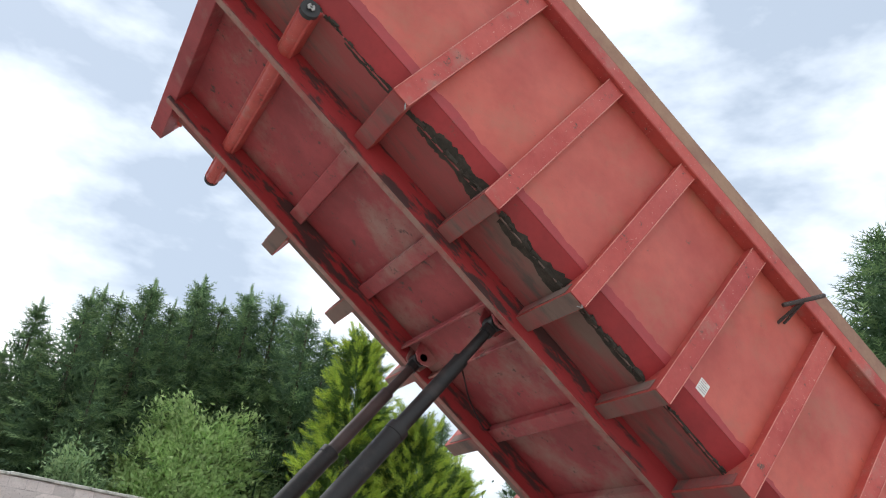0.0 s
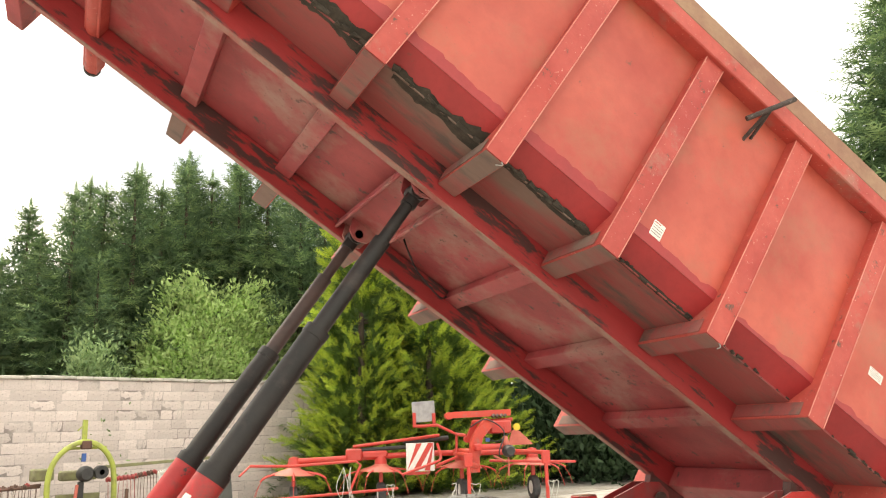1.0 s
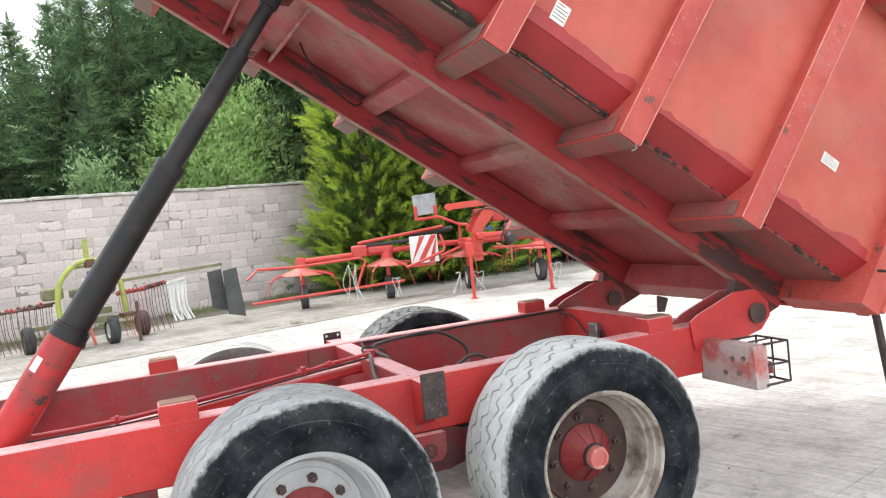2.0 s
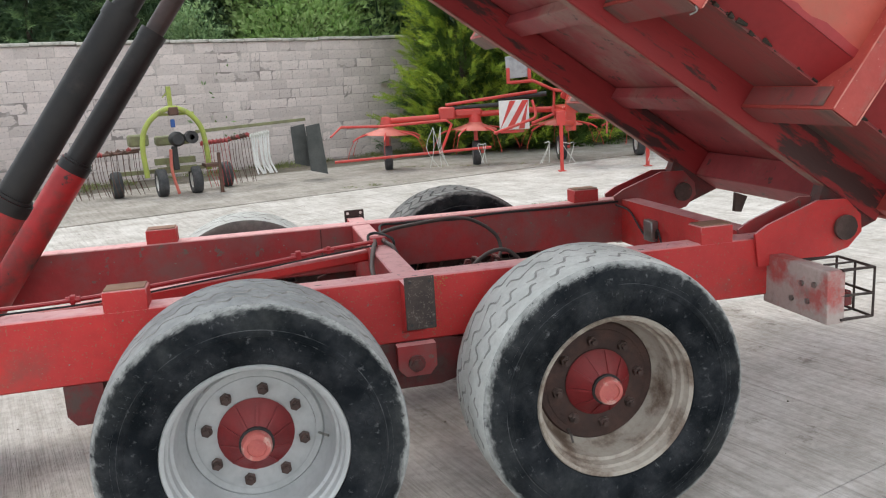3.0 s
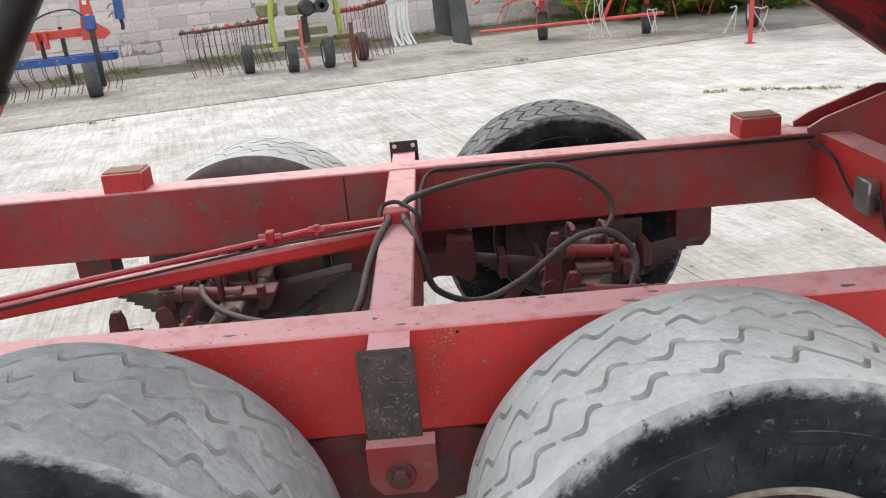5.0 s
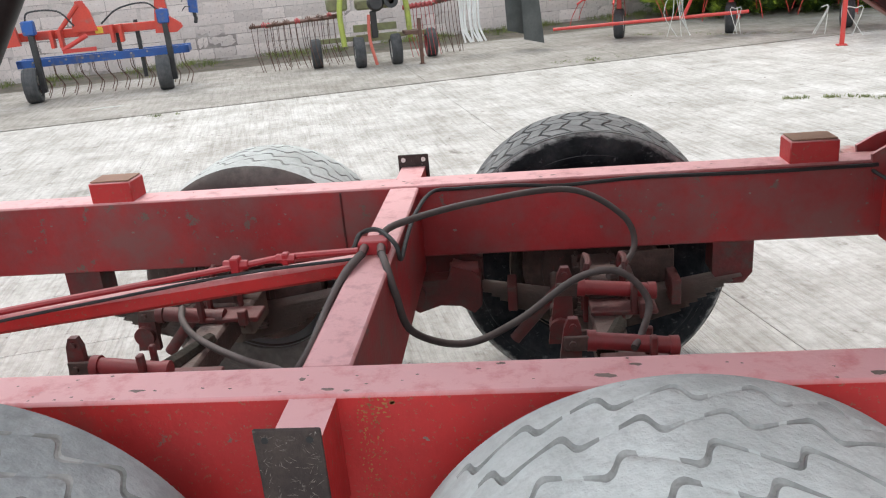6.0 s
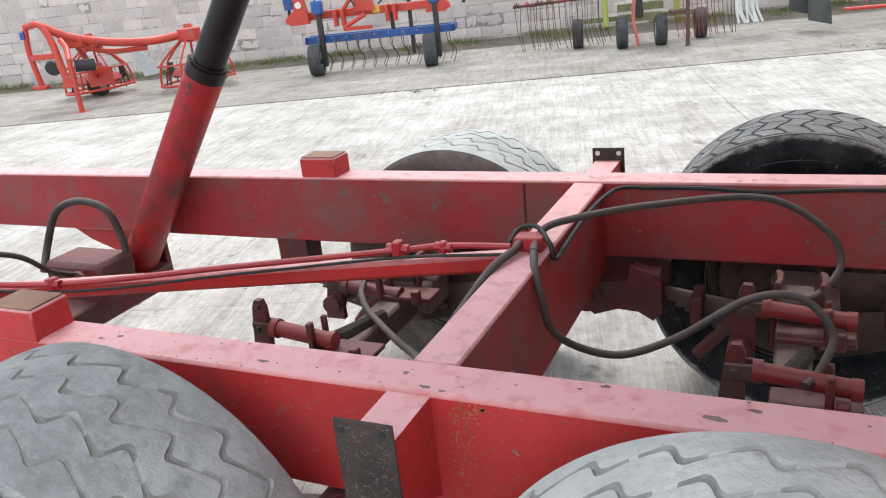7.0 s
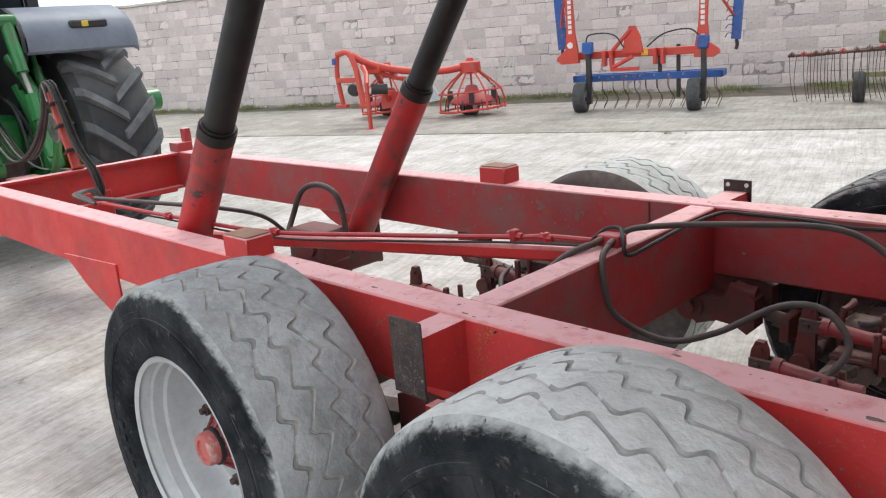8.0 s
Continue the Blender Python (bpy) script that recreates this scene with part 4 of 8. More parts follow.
    for s0, s1, wide, q in ((-3.12, -2.58, 0.085, 1), (-2.40, -1.84, 0.085, 2), (-1.68, -1.10, 0.04, 4), (-3.75, -3.28, 0.03, 5), (-0.9, -0.3, 0.018, 6)):
        part("mud_cake", [ragged(s0, s1, 0.02, (-0.884, 2.2585), (-0.884 + wide, 2.2585), q), ragged(s0, s1, 0.02, (-0.8875, 2.2665), (-0.8875 - wide * 0.64, 2.2665 + wide * 0.60), q + 9)], MUD, body, "dark caked mud in the floor joint", m=BODY)
    # dried mud along the joint between foot and floor, lumps of uneven size
    rng = random.Random(5)
    lumps = []
    for k in range(150):
        s = rng.uniform(-4.2, 1.3)
        if min(abs(s - r) for r in ribs) < 0.06:
            continue
        r = rng.uniform(0.006, 0.018) * (1.3 if -3.4 < s < -0.9 else 0.7)
        p = Vector((s, -0.888 + rng.uniform(-0.02, 0.008), 2.266 + rng.uniform(-0.006, 0.006)))
        lumps.append(moved(cyl(p, p + Vector((rng.uniform(1.5, 5) * r, rng.uniform(-1, 1) * r, rng.uniform(-.4, .4) * r)), r, r * rng.uniform(0.3, 0.8), 6), Matrix()))
    tagged(part("mud_seam", lumps, MUD, body, "dried dark mud in the floor joint", m=BODY), kind="stuff")
    part("tailgate_lever", tube([(2.42, -0.93, 0.95), (2.53, -0.93, 0.945), (2.575, -0.93, 0.90), (2.60, -0.93, 0.78), (2.66, -0.93, 0.42)], 0.021, 8, 4), RUST, body, "bent dark steel lever at the rear corner")
    # stickers
    for s, n, w2, h in ((-0.808, 2.487, 0.080, 0.095), (0.88, 2.715, 0.115, 0.06)):
        st = part("sticker", box(s - w2 / 2, s + w2 / 2, -1.0025, -1.0005, n - h / 2, n + h / 2, 0.0005), LABEL, body, "white printed sticker", m=BODY)
        for k in range(5):
            z = n + h / 2 - 0.12 * h - 0.17 * h * k
            part("print_bar", box(s - w2 * 0.42, s + w2 * (0.42 if k else 0.1), -1.0033, -1.0022, z - 0.025 * h, z + 0.02 * h, 0.0002), INK_RED if k == 0 else INK, st, m=BODY)
    # tipping-board latch on the top rail
    part("latch", [tube([(-0.67, -1.105, 3.41), (-0.56, -1.165, 3.58), (-0.48, -1.175, 3.71)], 0.016, 8, 4), tube([(-0.57, -0.992, 3.38), (-0.58, -1.135, 3.54)], 0.012, 8, 0),
                   tube([(-0.57, -1.135, 3.55), (-0.53, -1.0, 3.42)], 0.010, 8, 0)], RUST, body, "rusty brown latch handle", m=BODY)
    # rusty bent edges and straws that hang from the ribs
    for s, a in ((-3.285, 0.3), (-1.782, -0.5), (-0.265, -0.3)):
        part("bent_strip", tube([(s + 0.04, -1.055, 2.155), (s + 0.05, -1.06, 2.138), (s + 0.05 + a * 0.06, -1.065, 2.113)], 0.004, 5, 3), STEEL, body, m=BODY)
    return body


def tread_mesh(outer, half, depth, mat, pitches, edges, gap, shear, worn=1.0):
    """Worn tread: rows of slanted blocks with stepped borders, standing on a carcass, between two plain shoulder ribs."""
    V, F, deep = [], [], []
    rng = random.Random(pitches)
    crown = lambda a: outer - 0.006 * abs(a) ** 3

    def put(u, a, drop):
        r = crown(a) - drop
        t = 2 * math.pi * u / pitches
        V.append((r * math.cos(t), a * half, r * math.sin(t)))
        return len(V) - 1

    def border(j, u):
        """The stepped border between two rows at pitch u: a long slant, then a quick step back."""
        f = (u + 0.5 * j) % 1.0
        c, amp = edges[j]
        return c + amp * ((f / 0.72 - 0.5) if f < 0.72 else (0.5 - (f - 0.72) / 0.28))

    pitch = 2 * math.pi * outer / pitches
    # carcass below the blocks
    n, cols = 180, 9
    for i in range(n):
        for c in range(cols):
            put(pitches * i / n, -1 + 2 * c / (cols - 1), depth)
    for i in range(n):
        for c in range(cols - 1):
            F.append((i * cols + c, i * cols + c + 1, ((i + 1) % n) * cols + c + 1, ((i + 1) % n) * cols + c))
            deep.append(1)

    def slab(grid, skirt):
        """A grid of (u, a) as a raised patch with sloping sides."""
        P, Q = len(grid), len(grid[0])
        ids = [[put(u, a, 0.0) for u, a in line] for line in grid]
        for i in range(P - 1):
            for k in range(Q - 1):
                F.append((ids[i][k], ids[i][k + 1], ids[i + 1][k + 1], ids[i + 1][k]))
                deep.append(0)
        rim = [(0, k) for k in range(Q)] + [(i, Q - 1) for i in range(1, P)] + [(P - 1, k) for k in range(Q - 2, -1, -1)] + [(i, 0) for i in range(P - 2, 0, -1)]
        cu = sum(grid[i][k][0] for i, k in rim) / len(rim)
        ca = sum(grid[i][k][1] for i, k in rim) / len(rim)
        low = []
        for i, k in rim:
            u, a = grid[i][k]
            low.append(put(u + (0.018 if u > cu else -0.018), a + (0.010 if a > ca else -0.010), depth + 0.001))
        for q in range(len(rim)):
            r = (q + 1) % len(rim)
            F.append((ids[rim[q][0]][rim[q][1]], low[q], low[r], ids[rim[r][0]][rim[r][1]]))
            deep.append(skirt)

    P, Q = 11, 6
    for j in range(len(edges) - 1):
        sg = 1 if j % 2 else -1
        for k in range(pitches):
            g0, g1 = gap * rng.uniform(0.7, 1.4) / pitch, gap * worn * rng.uniform(0.02, 0.5) / half
            grid = []
            for i in range(P):
                line = []
                for c in range(Q):
                    q = c / (Q - 1)
                    u = k + 0.43 * j + g0 + (1 - 2 * g0) * i / (P - 1) + sg * shear * (0.7 * q + 0.3 * (0.5 - 0.5 * math.cos(math.pi * q)))
                    lo, hi = border(j, u) + g1, border(j + 1, u) - g1
                    line.append((u, lo + (hi - lo) * q))
                grid.append(line)
            slab(grid, 0)
    for sg in (-1, 1):
        e = 0 if sg < 0 else len(edges) - 1
        base = len(V)
        m = pitches * 8
        for i in range(m):
            u = i / 8
            inner = border(e, u) + sg * gap * 0.5 / half
            put(u, inner, depth)
            put(u, inner + sg * 0.01, 0.0)
            put(u, (inner + sg) / 2, 0.0)
            put(u, sg, 0.0)
        for i in range(m):
            p, q = base + 4 * i, base + 4 * ((i + 1) % m)
            for c in range(3):
                F.append((p + c, p + c + 1, q + c + 1, q + c))
                deep.append(1 if c == 0 else 0)
    me = bpy.data.meshes.new("tread")
    me.from_pydata(V, [], F)
    me.polygons.foreach_set("use_smooth", [True] * len(me.polygons))
    me.set_sharp_from_angle(angle=radians(35))
    me.materials.append(mat)
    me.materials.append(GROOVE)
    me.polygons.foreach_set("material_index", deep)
    return me


def worn_tread(outer, half, mat, pitches=27):
    """Nearly worn-out tread: four stepped grooves run round it, each a long faint slant and a short deep step back."""
    rng = random.Random(19)
    lanes = ((-0.64, 0.25), (-0.22, 0.28), (0.21, 0.28), (0.63, 0.25))
    per = 30
    n = pitches * per
    wob = [[(rng.uniform(0.85, 1.15), rng.uniform(-0.02, 0.02), rng.uniform(0.55, 1.1)) for _ in range(pitches)] for _ in lanes]

    def groove(j, u):
        """The groove with its corners worn round."""
        return tuple(sum(v) / 5 for v in zip(*(raw(j, (u + e) % pitches) for e in (-0.08, -0.04, 0.0, 0.04, 0.08))))

    def raw(j, u):
        """Place across, half width and depth of groove j at pitch u."""
        k = int(math.floor(u + 0.5 * (j % 2))) % pitches
        f = (u + 0.5 * (j % 2)) % 1.0
        c, amp = lanes[j]
        size, off, deep = wob[j][k]
        sg = 1 if j < 2 else -1
        bend = 0.74
        a = c + sg * amp * size * ((f / bend - 0.5) if f < bend else 0.5 * math.cos(math.pi * (f - bend) / (1 - bend)))
        near = max(0.0, 1 - min(abs(f - 0.87), abs(f + 0.13)) / 0.55)
        return a + off * math.sin(math.pi * f), (0.0024 + 0.0034 * near) / half, (0.0013 + 0.0042 * min(1, 1.7 * near)) * deep

    crown = lambda a: outer - 0.004 * abs(a) ** 2 - 0.007 * abs(a) ** 6
    knots, turn = [-1.0], [0.0]
    for j, (c, amp) in enumerate(lanes):
        sg = 0.03 if j < 2 else -0.03
        knots += [c - amp / 2, c + amp / 2]
        turn += [-sg, sg]
    knots.append(1.0)
    turn.append(0.0)
    V, F, dark = [], [], []
    cols = 0
    for i in range(n):
        u = i / per
        t = 2 * math.pi * i / n
        line = [(-1.0, 0.0)]
        last = -1.0
        for j in range(len(lanes)):
            a, w, d = groove(j, u)
            for q in (0.25, 0.5, 0.75):
                line.append((last + (a - 1.8 * w - last) * q, 0.0))
            line += [(a - 1.8 * w, 0.0), (a - 0.8 * w, d), (a + 0.8 * w, d), (a + 1.8 * w, 0.0)]
            last = a + 1.8 * w
        for q in (0.25, 0.5, 0.75):
            line.append((last + (1.0 - last) * q, 0.0))
        line.append((1.0, 0.0))
        cols = len(line)
        for a, d in line:
            wear = 0.0012 * noise.noise(Vector((9 * math.cos(t), 9 * math.sin(t), 5 * a)))
            r = crown(a) - d + wear * (1 - a * a)
            tt = t + 2 * math.pi / pitches * float(np.interp(a, knots, turn))
            V.append((r * math.cos(tt), a * half, r * math.sin(tt)))
        for c in range(cols - 1):
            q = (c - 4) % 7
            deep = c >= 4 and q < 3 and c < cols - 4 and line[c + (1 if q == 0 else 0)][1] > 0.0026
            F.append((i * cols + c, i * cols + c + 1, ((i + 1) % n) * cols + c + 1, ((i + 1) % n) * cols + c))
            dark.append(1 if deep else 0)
    me = bpy.data.meshes.new("tread")
    me.from_pydata(V, [], F)
    me.polygons.foreach_set("use_smooth", [True] * len(me.polygons))
    me.set_sharp_from_angle(angle=radians(40))
    me.materials.append(mat)
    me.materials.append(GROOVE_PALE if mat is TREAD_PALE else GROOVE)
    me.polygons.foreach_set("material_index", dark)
    return me


def build_wheel(name, m, rim_mat, disc_mat, tread, label, side_mat=None):
    """A wheel whose outside faces -y in its own coordinates, centre at the origin."""
    rim_prof = [(0.300, -0.186), (0.313, -0.194), (0.318, -0.186), (0.305, -0.172), (0.299, -0.150), (0.290, -0.144), (0.286, -0.112), (0.276, -0.104), (0.269, -0.066), (0.262, -0.014), (0.244, 0.006), (0.244, 0.016),
                (0.268, 0.03), (0.300, 0.10), (0.314, 0.18), (0.308, 0.19)]
    wheel = new(name, mesh_of(name, [lathe(rim_prof, 72)], rim_mat))
    wheel.parent = trailer
    wheel.matrix_basis = m
    tagged(wheel, label)
    part("wheel_disc", [lathe([(0.12, 0.000), (0.140, -0.006), (0.205, -0.006), (0.212, -0.004), (0.212, 0.008), (0.12, 0.008)], 72)], disc_mat, wheel)
    # disc colour here paints the shaded gap as a dark ring on cream wheels
    part("disc_flange", [lathe([(0.213, -0.003), (0.236, -0.002), (0.245, 0.010), (0.244, 0.020), (0.213, 0.008)], 72)], disc_mat, wheel)
    side = [(0.308, -0.160), (0.319, -0.190), (0.340, -0.202), (0.385, -0.211), (0.420, -0.213), (0.422, -0.215), (0.436, -0.215), (0.438, -0.2125), (0.462, -0.2095)]
    other = [(r, -a) for r, a in reversed(side)]
    rubber = side_mat or TYRE_SIDE
    tyre = part("tyre", [lathe(side, 96), lathe(other, 96)], rubber, wheel, "worn black tyre with a dusty grey tread")
    tr = new("tread", tread)
    tr.parent = tyre
    # shoulder with scuffed lugs
    U = 420
    V, F = [], []
    rng = random.Random(3)
    cols = ((0.462, 0.2095), (0.478, 0.2085), (0.492, 0.2060), (0.504, 0.2020), (0.514, 0.1965), (0.5215, 0.1895), (0.5238, 0.1868))
    K = len(cols)
    for sgn in (-1, 1):
        k0 = len(V)
        for i in range(U):
            t = 2 * math.pi * i / U
            for c, (r, a) in enumerate(cols):
                lug = math.sin(2 * math.pi * (i / 6.0 + 0.9 * c / K)) + 0.8 * noise.noise(Vector((7 * math.cos(t), 7 * math.sin(t), c * 0.4)))
                cut = 0.0026 * max(0.0, lug - 0.35) * math.sin(math.pi * c / (K - 1)) * (0.4 + abs(noise.noise(Vector((3 * math.cos(t), 3 * math.sin(t), 4)))) * 2.0)
                V.append(((r - cut * 0.6) * math.cos(t), sgn * (a - cut), (r - cut * 0.6) * math.sin(t)))
        for i in range(U):
            for c in range(K - 1):
                F.append((k0 + i * K + c, k0 + i * K + c + 1, k0 + ((i + 1) % U) * K + c + 1, k0 + ((i + 1) % U) * K + c))
    part("shoulder", (V, F), rubber, tyre, "scuffed tyre shoulder")
    # raised marks on the sidewall, not readable
    for t0, n, r in ((35, 5, 0.40), (205, 7, 0.40), (300, 4, 0.365)):
        for k in range(n):
            t = radians(t0 + 7 * k)
            part("sidewall_mark", moved(box(-0.012, 0.012, -0.0015, 0.0015, -0.02, 0.02, 0.001), pose(r * math.cos(t), -0.2125 if r > 0.38 else -0.2068, r * math.sin(t), 0, -math.degrees(t) + 90, 0)), rubber, tyre)
    # scrapes on the outer sidewall
    r2 = random.Random(len(label) + int(1000 * abs(m[0][2])))
    marks = []
    for k in range(34):
        rr, t, l = r2.uniform(0.345, 0.468), r2.uniform(0, 6.283), r2.uniform(0.006, 0.03)
        lean = r2.choice((0.0, 0.0, 1.57, r2.uniform(0, 3.14))) + r2.gauss(0, 0.15)
        yy = -0.2175 if rr > 0.40 else -0.2145
        if rr < 0.372:
            yy = -0.2115
        er, et = Vector((math.cos(t), 0, math.sin(t))), Vector((-math.sin(t), 0, math.cos(t)))
        d = et * math.cos(lean) + er * math.sin(lean)
        n = er * math.cos(lean) - et * math.sin(lean)
        c, wd = er * rr, r2.uniform(0.0005, 0.0014)
        pts = [c - d * l * 0.5, c - n * wd, c + d * l * 0.5, c + n * wd]
        marks.append(([(p.x, yy, p.z) for p in pts], [(0, 1, 2, 3)]))
    tagged(part("scrapes", marks, SCRAPE, tyre, "pale scrapes on the sidewall"), kind="stuff")
    # hub: ribbed cone, cap and nuts
    hub = part("hub", [lathe([(0.0, 0.0), (0.132, 0.0), (0.135, -0.012), (0.126, -0.022), (0.062, -0.082), (0.058, -0.094), (0.0, -0.094)], 48)], HUB_RED, wheel, "red ribbed hub cone")
    swap = Matrix(((1, 0, 0, 0), (0, 0, 1, 0), (0, 1, 0, 0), (0, 0, 0, 1)))
    for k in range(10):
        part("hub_fin", plate([(0.054, -0.092), (0.062, -0.092), (0.133, -0.020), (0.120, -0.010)], -0.004, 0.004, "y"), HUB_RED, hub, m=Matrix.Rotation(radians(36 * k), 4, "Y") @ swap)
    part("grease_ring", lathe([(0.048, -0.088), (0.061, -0.090), (0.061, -0.102), (0.048, -0.104)], 32), CABLE, hub)
    part("hub_cap", [lathe([(0.053, -0.098), (0.053, -0.126), (0.047, -0.136), (0.034, -0.137), (0.032, -0.130), (0.0, -0.130)], 32)], HUB_CAP, hub, "worn pale red hub cap")
    for k in range(8):
        t = radians(45 * k + 12)
        c = Vector((0.172 * math.cos(t), -0.006, 0.172 * math.sin(t)))
        part("wheel_nut", [cyl(c + Vector((0, 0.006, 0)), c + Vector((0, -0.022, 0)), 0.021, seg=6), cyl(c + Vector((0, -0.022, 0)), c + Vector((0, -0.038, 0)), 0.011, seg=10)], GRIME, wheel, "dark rusty wheel nut")
    part("valve", tube([(0.215, 0.0, 0.06), (0.222, -0.03, 0.07), (0.238, -0.06, 0.08)], 0.005, 6, 3), STEEL, wheel)
    part("brake_drum", lathe([(0.0, 0.03), (0.18, 0.03), (0.232, 0.06), (0.258, 0.10), (0.262, 0.20), (0.248, 0.214), (0.19, 0.22), (0.185, 0.26), (0.06, 0.27), (0.0, 0.27)], 48), GRIME, wheel, "brown brake drum")
    return wheel


def build_wheels():
    AX = (-0.592, 0.728)
    blocky = ((-0.92, 0.02), (-0.46, 0.12), (0.0, 0.14), (0.46, 0.12), (0.92, 0.02))
    light, pale = worn_tread(0.535, 0.187, TREAD), worn_tread(0.535, 0.187, TREAD_PALE)
    dark = tread_mesh(0.533, 0.187, 0.011, TREAD_DARK, 42, blocky, 0.0060, 0.5, 3.0)
    y, z = -0.855, 0.503
    build_wheel("wheel", pose(AX[0], y, z, 0, 25, 0), RIM_SILVER, RIM_SILVER, light, "silver-rimmed wheel with a worn grey tyre")
    build_wheel("wheel", pose(AX[1], y, z, 0, 140, 0), RIM_CREAM, RIM_BROWN, pale, "muddy cream-rimmed wheel with a worn grey tyre")
    build_wheel("wheel", pose(AX[0], mirror(y), 0.478, 0, 60, 180) @ Matrix.Scale(0.95, 4), RIM_SILVER, RIM_SILVER, pale, "silver-rimmed wheel with a worn, dust-covered, slightly smaller tyre", DUSTY_SIDE)
    build_wheel("wheel", pose(AX[1], mirror(y), z, 0, 0, 180), RIM_CREAM, RIM_BROWN, dark, "wheel with a dark block-tread tyre")
    for x in AX:
        part("axle", [box(x - 0.05, x + 0.05, -0.55, mirror(-0.55), 0.47, 0.57, 0.01)], GRIME, trailer, "grimy square axle beam")
        for y0 in (-0.47, mirror(-0.47)):
            o = 1 if y0 > 0 else -1
            part("axle_clamp", [box(x - 0.08, x + 0.08, y0 - 0.06, y0 + 0.06, 0.575, 0.60), box(x - 0.08, x + 0.08, y0 - 0.06, y0 + 0.06, 0.40, 0.43)] +
                 [tube([(x + dx, y0 - 0.05, 0.40), (x + dx, y0 - 0.05, 0.61), (x + dx, y0 + 0.05, 0.61), (x + dx, y0 + 0.05, 0.40)], 0.010, 6, 0) for dx in (-0.06, 0.06)], GRIME, trailer)


def build_brakes():
    """Brake cylinders, cam levers, brackets and U-bolts over each axle, coated in grime."""
    for x, far in ((-0.592, 0.60), (0.728, 0.54)):
        front = x < 0
        for y0, o in ((0.17, -1), (far, 1)):
            z = 0.595 if front and o > 0 else (0.63 if front else 0.655)
            top = 0.635 if front and o > 0 else 0.70
            rr = 0.026 if front else 0.024
            dx = -0.13 if front and o < 0 else (-0.12 if front else 0.0)
            body_mat = GRIME_RED if front and o > 0 else HUB_RED
            cylr = part("brake_cylinder", [cyl((x + dx - 0.07, y0, z), (x + dx + 0.14, y0 - 0.02, z - 0.012), rr, seg=18), cyl((x + dx - 0.09, y0, z + 0.001), (x + dx - 0.065, y0, z), rr + 0.006, seg=18),
                                           cyl((x + dx + 0.13, y0 - 0.02, z - 0.012), (x + dx + 0.155, y0 - 0.02, z - 0.013), rr + 0.004, seg=18)], body_mat, trailer, "small dusty red brake cylinder")
            part("clevis", [box(x + dx - 0.155, x + dx - 0.085, y0 - 0.024, y0 - 0.013, z - 0.02, z + 0.025, 0.003), box(x + dx - 0.155, x + dx - 0.085, y0 + 0.013, y0 + 0.024, z - 0.02, z + 0.025, 0.003),
                            cyl((x + dx - 0.13, y0 - 0.034, z + 0.004), (x + dx - 0.13, y0 + 0.034, z + 0.004), 0.010, seg=10)], GRIME, cylr)
            part("lever", [plate([(x + dx - 0.185, 0.46), (x + dx - 0.152, top), (x + dx - 0.140, top + 0.028), (x + dx - 0.115, top + 0.028), (x + dx - 0.105, top), (x + dx - 0.105, 0.46)], y0 - 0.011, y0 + 0.011),
                           cyl((x + dx - 0.128, y0 - 0.02, top + 0.006), (x + dx - 0.128, y0 + 0.02, top + 0.006), 0.010, seg=10), cyl((x + dx - 0.145, y0 - 0.03, 0.52), (x + dx - 0.145, y0 + 0.03, 0.52), 0.036, seg=16)], GRIME_RED, cylr, "grimy red cam lever")
            part("camshaft", [cyl((x + dx - 0.145, y0, 0.52), (x + dx - 0.145, y0 + o * 0.42, 0.52), 0.019, seg=12), cyl((x + dx - 0.145, y0 + o * 0.10, 0.52), (x + dx - 0.145, y0 + o * 0.14, 0.52), 0.03, seg=12)], GRIME, cylr)
            part("bracket", [box(x - 0.05, x + 0.16, y0 - 0.05, y0 + 0.05, 0.572, 0.590, 0.004), box(x + dx + 0.075, x + dx + 0.095, y0 - 0.055, y0 - 0.030, 0.58, 0.685, 0.004), box(x + dx + 0.075, x + dx + 0.095, y0 + 0.028, y0 + 0.045, 0.58, 0.675, 0.004),
                             box(x + 0.10, x + 0.13, y0 - 0.075, y0 - 0.045, 0.57, 0.625, 0.004)], GRIME_RED, cylr)
            part("return_spring", [tube([(x + dx - 0.13 + 0.012 * k, y0 + 0.05 + 0.011 * math.cos(k * 1.6), 0.61 + 0.011 * math.sin(k * 1.6)) for k in range(18)], 0.003, 5, 2)], GRIME, cylr)
        part("clamp_block", [box(x - 0.06, x + 0.06, far + 0.06, far + 0.17, 0.575, 0.665, 0.015), box(x - 0.045, x + 0.045, far + 0.05, far + 0.20, 0.53, 0.60, 0.01)], GRIME, trailer, "grime-coated axle block")
        for q in (-0.055, 0.065):
            part("u_bolt", [tube([(x + q, far + 0.07, 0.50), (x + q, far + 0.07, 0.68), (x + q + 0.01, far + 0.085, 0.70), (x + q + 0.01, far + 0.15, 0.70), (x + q, far + 0.165, 0.68), (x + q, far + 0.165, 0.50)], 0.011, 8, 2)], GRIME_RED, trailer, "grimy U-bolt")
        # spring seat: a dust-caked block where the axle crosses the spring, with ribs and a cross tube
        part("spring_seat", [box(x - 0.03, x + 0.105, 0.66, 0.835, 0.47, 0.592, 0.012), box(x - 0.045, x + 0.12, 0.70, 0.84, 0.585, 0.605, 0.006), box(x + 0.02, x + 0.05, 0.655, 0.70, 0.44, 0.60, 0.006)], SPRING, trailer, "dust-caked spring seat on the axle")
        part("strut", [cyl((x - 0.30, 0.80, 0.345), (x - 0.13, 0.80, 0.545), 0.022, seg=12)], GRIME_RED, trailer, "grimy red diagonal strut")
